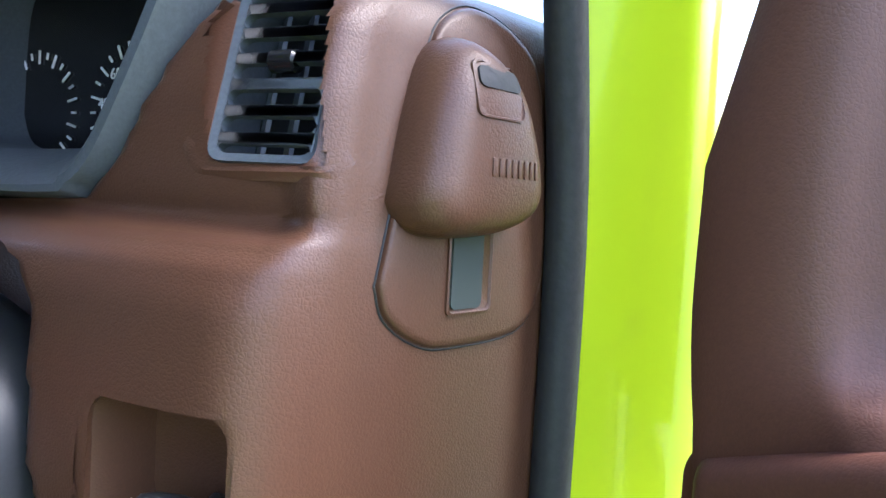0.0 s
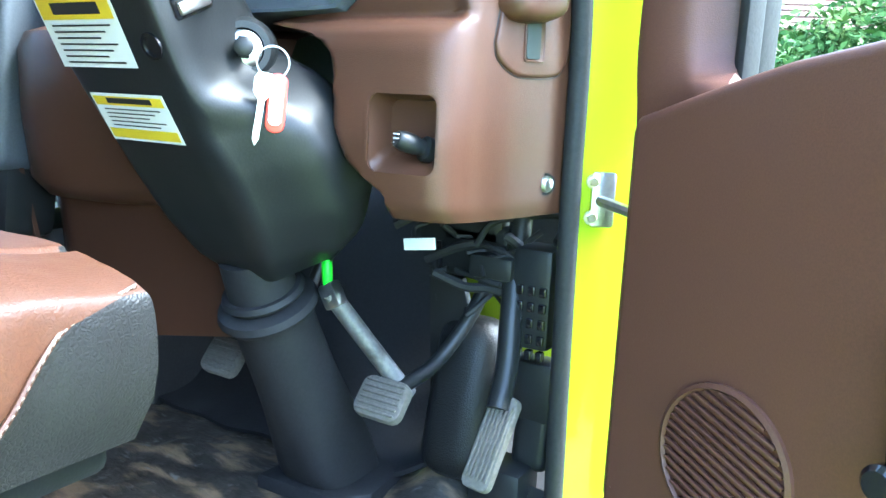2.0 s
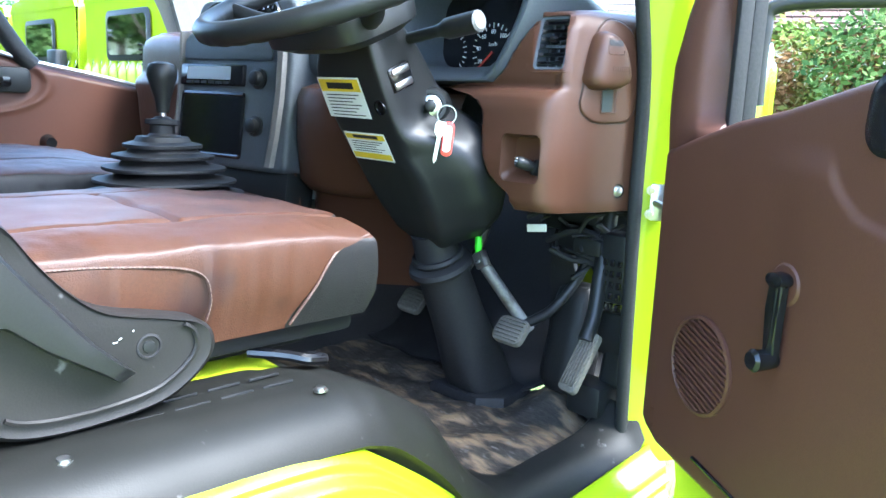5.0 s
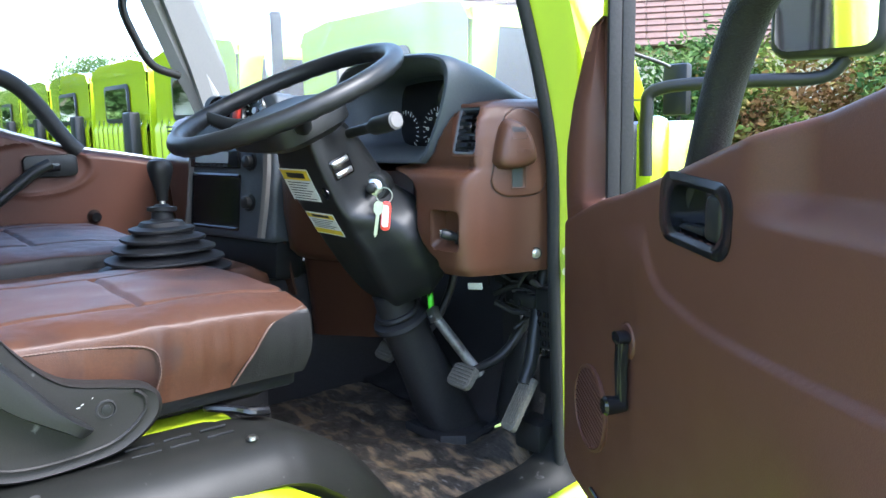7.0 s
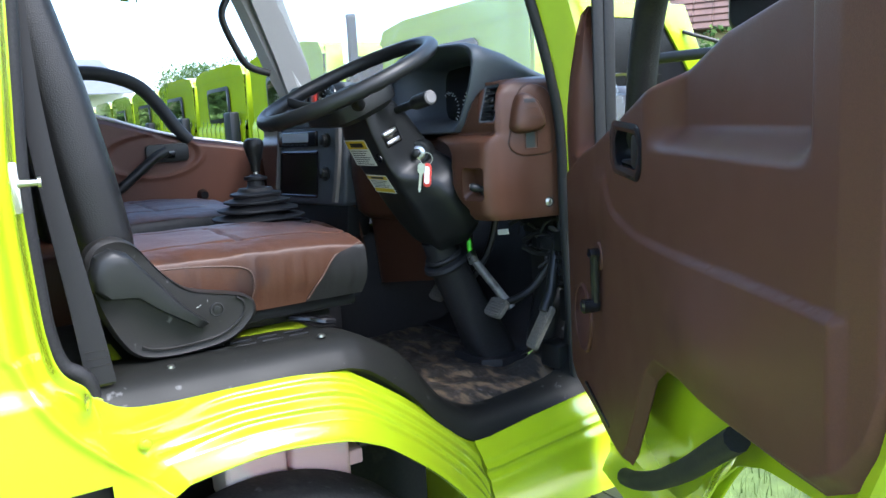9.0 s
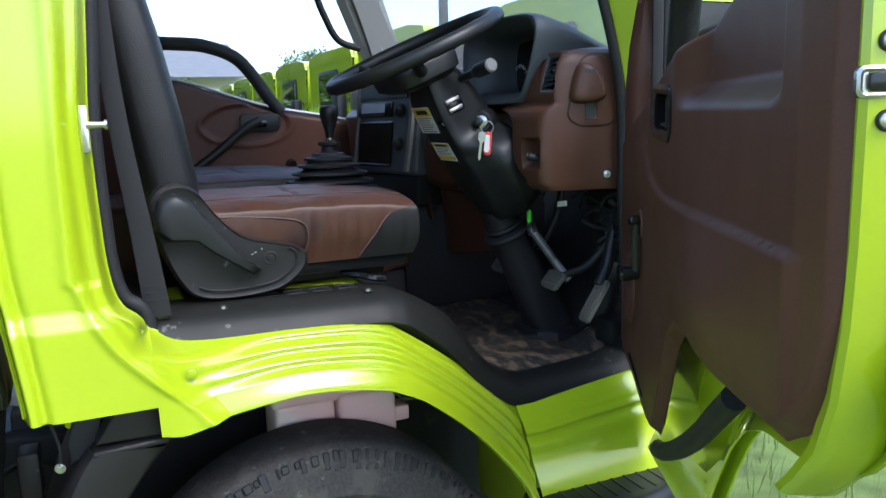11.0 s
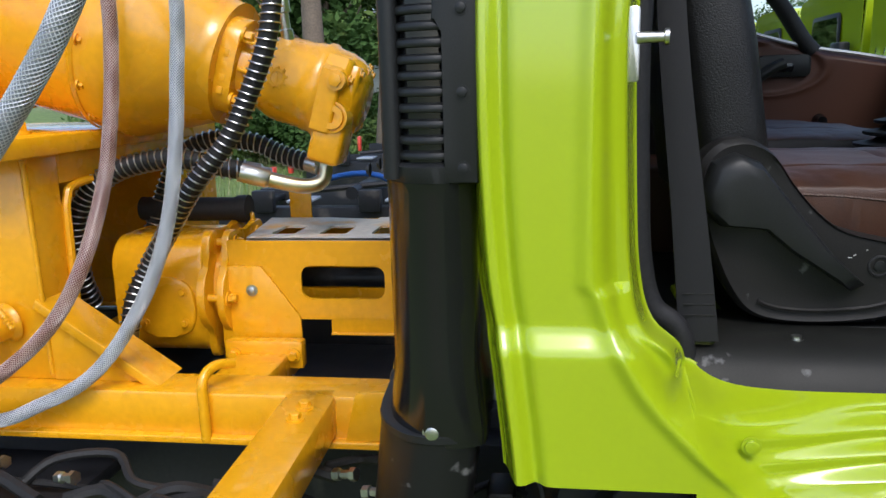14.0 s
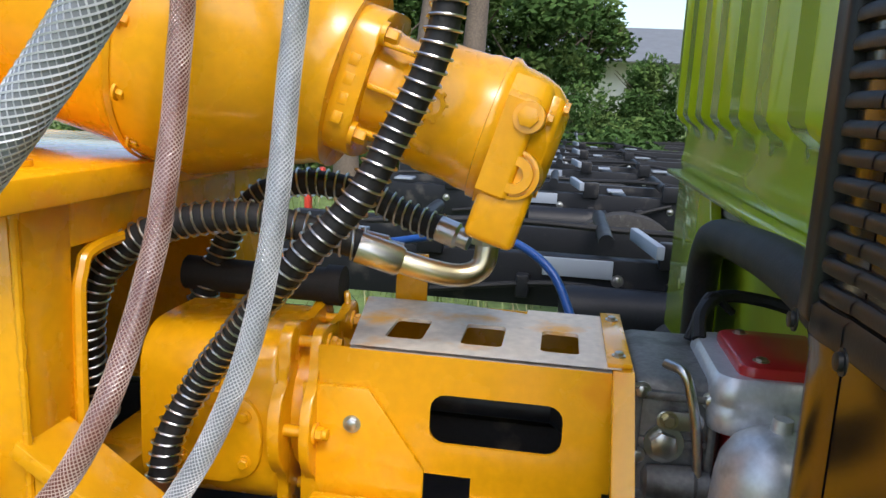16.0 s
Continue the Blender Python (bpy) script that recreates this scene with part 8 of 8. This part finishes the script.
for y, x in ((-0.80, 0.60), (-0.86, 0.55), (-0.95, 0.62), (-1.30, 0.60), (-1.45, 0.56)):
    bm = B()
    lathe(bm, [(0, 0.010), (0.012, 0.010), (0.014, 0.007), (0.03, 0.007), (0.032, 0.011), (0.042, 0.011)], (x, y, 0.765), (0.3, 1, 0.2), 6)
    part("pipe_union", bm, STEEL, loom)
bm = B()
slab(bm, [(-0.78, 0.56), (-0.70, 0.60), (-0.66, 0.72), (-0.70, 0.76), (-0.76, 0.72), (-0.80, 0.62)], YZ(0.60), 0.012, 0.003)
part("bracket_plate", bm, GREYPLASTIC, loom)
bm = B()
rbox(bm, (0.70, -0.585, 0.80), (0.06, 0.035, 0.09), 0.006)
part("relay_box", bm, GREYPLASTIC, loom)

# ---------------------------------------------------------------- neighbouring trucks
def rear_fittings(t, P):
    """Plates, rails and looms on the bare frame."""
    bm = B()
    rbox(bm, P(0.385, -3.55, 0.80), (0.012, 0.26, 0.07), 0.003)
    part("grey_plate", bm, GREYFRAME, t)
    bm = B()
    rbox(bm, P(0.3, -3.3, 0.90), (0.42, 0.03, 0.05), 0.004, Matrix.Rotation(radians(8), 3, "Z"))
    part("blue_grey_rail", bm, GREYFRAME, t)
    for y in (-2.9, -3.2, -3.75):
        bm = B()
        rbox(bm, P(0.39, y, 0.72), (0.06, 0.05, 0.09), 0.01)
        part("frame_bracket", bm, CHASSIS, t)
    for y, s in ((-2.55, 0.16), (-3.05, 0.10), (-3.95, 0.20), (-4.45, 0.12)):
        bm = B()
        rbox(bm, P(0.30 - 0.1 * s, y, 0.865), (0.16, s, 0.012), 0.003)
        part("grey_plate", bm, GREYFRAME, t)
        bm = B()
        rbox(bm, P(0.385, y - 0.16, 0.87), (0.05, 0.10, 0.10), 0.006)
        part("mount_bracket", bm, CHASSIS, t)
    for y in (-2.75, -3.45, -4.2):
        bm = B()
        tube(bm, [P(-0.36, y, 0.90), P(0.36, y, 0.90)], 0.03, 12)
        part("cross_tube", bm, CHASSIS, t)
        bm = B()
        bolt(bm, P(0.376, y + 0.05, 0.76), (1, 0, 0), 0.016, 0.014)
        part("rail_bolt", bm, STEEL, t)
    bm = B()
    lathe(bm, [(-0.26, 0.06), (-0.24, 0.10), (0.24, 0.10), (0.26, 0.06)], P(0.50, -3.35, 0.66), (0, 1, 0), 24)
    part("air_tank", bm, CHASSIS, t)
    bm = B()
    tube(bm, [P(0.37, -2.4, 0.88), P(0.20, -2.8, 0.92), P(0.05, -3.3, 0.90), P(0.18, -3.9, 0.93), P(0.30, -4.5, 0.90)], 0.014, 8)
    part("cable_loom", bm, RUBBER, t)
    for x in (0.62, -0.62):
        bm = B()
        rbox(bm, P(x, -4.93, 0.86), (0.05, 0.03, 0.14), 0.006)
        part("tail_lamp", bm, REDFOB, t, "red tail lamp")
    bm = B()
    tube(bm, [P(0.40, -2.7, 0.80), P(0.42, -3.1, 0.70), P(0.41, -3.6, 0.74), P(0.40, -4.1, 0.68)], 0.012, 8)
    part("cable_loom", bm, RUBBER, t)
    bm = B()
    rbox(bm, P(0.55, -1.35, 0.58), (0.28, 0.5, 0.3), 0.03)
    part("fuel_tank", bm, CHASSIS, t)


def parked_truck(at, label, long=True):
    t = thing("parked_truck", at, label, "truck", group="parked lime green trucks")
    ox, oy, oz = at

    def P(x, y, z):
        return Vector((ox + x, oy + y, oz + z))
    for sx in (1, -1) if long else ():
        bm = B()
        rbox(bm, P(0.34 * sx, -2.3, 0.74), (0.07, 5.2, 0.20), 0.006)
        part("frame_rail", bm, CHASSIS, t)
    for y in (-0.9, -1.6, -2.4, -3.0, -3.9, -4.8) if long else ():
        bm = B()
        rbox(bm, P(0, y, 0.80), (0.64, 0.09, 0.03), 0.004)
        part("cross_member", bm, CHASSIS, t)
    if long:
        rear_fittings(t, P)
    for y in (0.1, -3.0) if long else (0.1,):
        for sx in (1, -1):
            bm = B()
            lathe(bm, [(-0.1, 0.2), (-0.1, 0.36), (-0.08, 0.39), (0.08, 0.39), (0.1, 0.36), (0.1, 0.2), (0.05, 0.19), (0.05, 0.0)], P(0.72 * sx, y, 0.39), (sx, 0, 0), 32)
            part("wheel", bm, TYRE, t)

    def back_wall(u, v):
        x, z = -0.84 + 1.68 * u, 0.95 + 1.1 * v
        k = smooth(0.05, 0.12, v) * (1 - smooth(0.5, 0.56, v))
        rib = 0.5 + 0.5 * math.cos(u * math.tau * 10)
        return P(x, -0.57 - 0.03 * smooth(0.3, 0.7, rib) * k, z)
    bm = B()
    sheet(bm, back_wall, 80, 24, 0.003)
    part("rear_wall", bm, LIME, t)
    for sx in (1, -1):
        bm = B()
        m = axes((0, 1, 0), (0, 0, 1), (sx, 0, 0), P(0.83 * sx, 0, 0))
        slab(bm, [(-0.57, 0.92), (-0.40, 0.92), (-0.30, 0.95), (0.1, 0.92), (0.35, 0.65), (0.45, 0.55), (0.98, 0.55), (1.02, 1.1), (0.93, 1.42), (0.60, 1.40), (-0.40, 1.52), (-0.57, 1.52)], m, 0.03, 0.008)
        slab(bm, [(-0.57, 1.51), (-0.43, 1.51), (-0.38, 1.98), (0.42, 1.98), (0.84, 1.42), (0.95, 1.42), (0.62, 2.06), (-0.55, 2.06)], m, 0.03, 0.006)
        part("side", bm, LIME, t)
        bm = B()
        slab(bm, [(-0.42, 1.50), (0.60, 1.39), (0.85, 1.42), (0.42, 1.98), (-0.38, 1.98)], m @ Matrix.Translation((0, 0, 0.008)), 0.005)
        part("side_window", bm, GLOSSBLACK, t)
    bm = B()
    rings = [[P(x, y, z) for x, z in ((-0.86, 2.0), (-0.80, 2.09), (-0.5, 2.13), (0.5, 2.13), (0.80, 2.09), (0.86, 2.0))] for y, z in ((-0.58, 0), (0.2, 0), (0.55, 0))]
    loft(bm, rings)
    part("roof", bm, LIME, t)
    bm = B()
    slab(bm, rounded(-0.38, 1.56, 0.38, 1.92, 0.06), axes((1, 0, 0), (0, 0, 1), (0, -1, 0), P(0, -0.585, 0)), 0.012, 0.003)
    fr_ = part("rear_window_frame", bm, BLACK, t)
    bm = B()
    slab(bm, rounded(-0.34, 1.60, 0.34, 1.88, 0.05), axes((1, 0, 0), (0, 0, 1), (0, -1, 0), P(0, -0.598, 0)), 0.003)
    part("rear_window", bm, MIRROR, fr_)
    bm = B()
    slab(bm, [(-0.80, 0.0), (0.80, 0.0), (0.72, 0.70), (-0.72, 0.70)], axes((1, 0, 0), (0, -0.45, 0.893), (0, 0.893, 0.45), P(0, 0.93, 1.38)), 0.006)
    part("windscreen", bm, GLOSSBLACK, t)
    bm = B()
    rbox(bm, P(0, 0.97, 0.98), (1.7, 0.14, 0.84), 0.06, seg=3)
    part("front_panel", bm, LIME, t)
    bm = B()
    rbox(bm, P(0, 1.02, 0.52), (1.75, 0.16, 0.24), 0.04)
    part("bumper", bm, BLACK, t)
    bm = B()
    rbox(bm, P(0.62, -0.66, 1.25), (0.22, 0.10, 0.8), 0.02)
    part("air_intake", bm, BLACK, t)
    for sx in (1, -1):
        bm = B()
        tube(bm, [P(0.84 * sx, 0.72, 1.25), P(1.05 * sx, 0.85, 1.28), P(1.08 * sx, 0.86, 1.5), P(1.08 * sx, 0.86, 1.75), P(0.86 * sx, 0.6, 1.9)], 0.012, 8)
        part("mirror_arm", bm, BLACK, t)
        bm = B()
        rbox(bm, P(1.08 * sx, 0.84, 1.66), (0.17, 0.06, 0.30), 0.02)
        part("mirror_head", bm, BLACK, t)
    return t


side_mirror("wing_mirror", (1.15, 0.80, 1.72), 4, [(0.91, 0.69, 1.40), (0.91, 0.69, 1.50), (0.925, 0.70, 1.543), (1.05, 0.76, 1.55), (1.14, 0.81, 1.552), (1.17, 0.825, 1.58)])
side_mirror("wing_mirror", (-1.01, 0.98, 1.77), -18, [(-0.86, 0.80, 1.45), (-0.98, 0.97, 1.5), (-1.01, 1.0, 1.63)])
bm = B()
rbox(bm, (0.872, 0.76, 1.40), (0.040, 0.06, 0.20), 0.016)
part("corner_moulding", bm, LIME, cab)
for i in range(8):
    parked_truck((-2.40 - 1.95 * i + 0.26 * (i == 0), 2.52 + 0.02 * i + 0.25 * (i == 0), 0.0), "parked lime green truck cab with bare black chassis")

# ---------------------------------------------------------------- trees, hedge, houses
def leaves(bm, c, r, n, size, seed):
    rnd = random.Random(seed)
    for _ in range(n):
        v = Vector((rnd.gauss(0, 1), rnd.gauss(0, 1), rnd.gauss(0, 1))).normalized()
        k = rnd.uniform(0.55, 1.0) * (0.8 + 0.35 * noise.noise((v.x * 2 + seed, v.y * 2, v.z * 2)))
        p = Vector(c) + Vector((v.x * r[0], v.y * r[1], v.z * r[2])) * k
        a, b = Vector((rnd.gauss(0, 1), rnd.gauss(0, 1), rnd.gauss(0, 0.6))).normalized(), Vector((rnd.gauss(0, 1), rnd.gauss(0, 1), rnd.gauss(0, 1)))
        b = (b - a * b.dot(a)).normalized()
        s = size * rnd.uniform(0.6, 1.3)
        bm.faces.new([bm.verts.new(q) for q in (p - a * s, p + b * s * 0.45, p + a * s, p - b * s * 0.45)])


def tree(at, h, r, seed, label="leafy green tree behind the parked trucks"):
    rnd = random.Random(seed)
    t = thing("tree", at, label, "tree")
    bm = B()
    top = Vector(at) + Vector((rnd.uniform(-0.3, 0.3), rnd.uniform(-0.3, 0.3), h * 0.7))
    tube(bm, [at, Vector(at).lerp(top, 0.5) + Vector((0.1, 0, 0)), top], lambda s: 0.16 * h / 5 * (1 - 0.7 * s), 10)
    for k in range(5):
        a = rnd.uniform(0, math.tau)
        s = Vector(at).lerp(top, rnd.uniform(0.45, 0.95))
        tube(bm, [s, s + Vector((math.cos(a), math.sin(a), 0.7)) * r * 0.4, s + Vector((math.cos(a), math.sin(a), 0.8)) * r * 0.8], lambda q: 0.05 * h / 5 * (1 - 0.7 * q), 6)
    part("trunk", bm, BARK, t)
    bm = B()
    for k in range(15):
        a, q = rnd.uniform(0, math.tau), rnd.uniform(0.1, 0.8)
        c = Vector(at) + Vector((math.cos(a) * r * q, math.sin(a) * r * q, h * rnd.uniform(0.38, 0.95)))
        leaves(bm, c, (r * 0.45, r * 0.45, r * 0.38), 520, 0.115 * h / 5, seed * 20 + k)
    part("crown", bm, LEAF, t)


def hedge(at, size, seed, label, mat, clumps=12, fine=(700, 0.060)):
    t = thing("hedge", at, label, "hedge")
    bm = B()
    rnd = random.Random(seed)
    for k in range(clumps):
        c = Vector(at) + Vector((rnd.uniform(-0.5, 0.5) * size[0], rnd.uniform(-0.5, 0.5) * size[1], size[2] * rnd.uniform(0.25, 0.8)))
        leaves(bm, c, (size[0] * 0.16 + 0.3, size[1] * 0.16 + 0.3, size[2] * 0.33), fine[0], fine[1], seed * 30 + k)
    part("foliage", bm, mat, t)


for i, (x, y, h, r) in enumerate(((-18, -0.8, 3.6, 1.5), (-16, 1.0, 2.1, 1.0), (-17, -1.6, 3.9, 1.7), (-15.5, -3.4, 4.0, 1.8), (-14.5, -5.2, 4.6, 1.9), (-19, -4, 4.6, 2.2), (-16, -6, 5.5, 2.2), (-20, -7.5, 6.5, 2.6), (-44, 16, 4, 3.5), (-48, 24, 4.5, 4), (-40, 11, 3.2, 2.5), (-30, 44, 8, 3), (-14, 46, 9, 3.4))):
    tree((x, y, ground_z(x, y)), h, r, 40 + i)
for k in range(7):
    hedge((-9.0 + 2.2 * k, 9.6 - 0.35 * k + 0.3 * (k % 2), 0.0), (2.8, 1.6, (1.75, 1.85, 2.05, 2.45)[min(k, 3)] + 0.22 * (k % 3)), 5 + k, "dense garden hedge with mixed green leaves" if k % 3 else "garden hedge with reddish young leaves", LEAF if k % 3 else LEAFRED, 22, (1150, 0.047))

for k in range(9):
    hedge((-12.2 + 0.5 * (k % 3), 1.2 - 1.15 * k, 0.0), (1.7, 1.6, 0.95 + 0.12 * (k % 4)), 60 + k, "overgrown green bushes and tall weeds", LEAF)
    if k % 2 == 0:
        hedge((-15.2, 0.9 - 1.3 * k, 0.0), (2.2, 2.6, 1.6 + 0.15 * (k % 3)), 80 + k, "tall green bushes before a white building", LEAF)


# tall tree whose limbs hang over the row of trucks
tall = thing("tall_tree", (-9.2, -2.9, 0.0), "tall tree with leaning trunks and hanging leafy twigs", "tree")
for k, (x, y, lean) in enumerate(((-9.2, -2.9, 0.5), (-9.25, -3.75, -0.3), (-9.4, -2.2, 0.2))):
    bm = B()
    tube(bm, [(x, y, -0.1), (x + 0.05, y + 0.3 * lean, 1.6), (x - 0.08, y + 0.55 * lean, 3.2), (x + 0.1, y + lean, 5.2)], lambda s: 0.19 - 0.09 * s, 14)
    part("trunk", bm, BARK, tall)
rnd = random.Random(9)
for k, (x, y, z) in enumerate(((-7.2, 0.7, 3.25), (-7.6, 0.25, 3.35), (-7.0, 1.35, 3.15), (-7.9, -0.4, 3.6), (-7.4, 1.0, 3.6))):
    bm = B()
    tube(bm, [(-9.2, -2.5, 4.4), (-8.6, -1.2, 4.5), (x - 0.3, y - 0.4, 4.2), (x, y, z)], lambda s: 0.05 - 0.042 * s, 8)
    part("limb", bm, BARK, tall)
    bm = B()
    leaves(bm, (x, y, z), (0.30, 0.32, 0.28), 110, 0.085, 300 + k)
    part("hanging_leaves", bm, LEAF, tall)
bm = B()
for k in range(9):
    leaves(bm, (-9.3 + rnd.uniform(-1.2, 0.8), -3.0 + rnd.uniform(-1.8, 1.2), rnd.uniform(4.2, 6.0)), (0.9, 0.9, 0.6), 260, 0.12, 400 + k)
part("crown", bm, LEAF, tall)


def house(at, size, ridge, yaw, label, roofmat, seed):
    h = thing("house", at, label, "house", turn=Matrix.Rotation(radians(yaw), 4, "Z"))
    sx, sy, sz = size
    bm = B()
    slab(bm, [(-sx / 2, 0), (sx / 2, 0), (sx / 2, sz), (0, sz + ridge * 0.96), (-sx / 2, sz)], axes((1, 0, 0), (0, 0, 1), (0, -1, 0), (0, sy / 2, 0)), sy)
    part("wall", bm, CREAMWALL if roofmat is TILEROOF else WALLWHITE, h, local=True)
    for sgn in (1, -1):
        bm = B()
        L = math.hypot(sx / 2 + 0.5, ridge)
        d = Vector((sgn * (sx / 2 + 0.5), 0, -ridge)).normalized()
        rows, cols = (14, 24) if roofmat is TILEROOF else (1, 1)
        for i in range(rows):
            for j in range(cols):
                a, b = L * i / rows, L * (i + 1.15) / rows
                y0, y1 = -sy / 2 - 0.4 + (sy + 0.8) * j / cols, -sy / 2 - 0.4 + (sy + 0.8) * (j + 0.97) / cols
                p = Vector((0, 0, sz + ridge + 0.03))
                n = d.cross(Vector((0, 1, 0))) * (-sgn if d.cross(Vector((0, 1, 0))).z * sgn < 0 else sgn)
                n = n if n.z > 0 else -n
                q = [p + d * a + n * 0.02, p + d * b + n * 0.06]
                v = [bm.verts.new(k) for k in (q[0] + Vector((0, y0, 0)), q[0] + Vector((0, y1, 0)), q[1] + Vector((0, y1, 0)), q[1] + Vector((0, y0, 0)))]
                w = [bm.verts.new(k.co - n * 0.03) for k in v]
                bm.faces.new(v)
                bm.faces.new(w[::-1])
                for e in range(4):
                    bm.faces.new((v[e], v[(e + 1) % 4], w[(e + 1) % 4], w[e]))
        part("roof_slope", bm, roofmat, h, local=True)
    return h


house((-9.6, 15.2, 0.3), (6.5, 8.0, 2.5), 2.1, -52, "house with a clay tile roof behind the hedge", TILEROOF, 1)
house((-3.6, 18.0, 0.3), (7, 8.0, 2.4), 1.9, -66, "house with a clay tile roof behind the hedge", TILEROOF, 2)
house((-28.0, -4.0, 1.0), (8.0, 17.0, 1.9), 1.3, 0, "long white building with a grey sheet roof", SHEETROOF, 3)
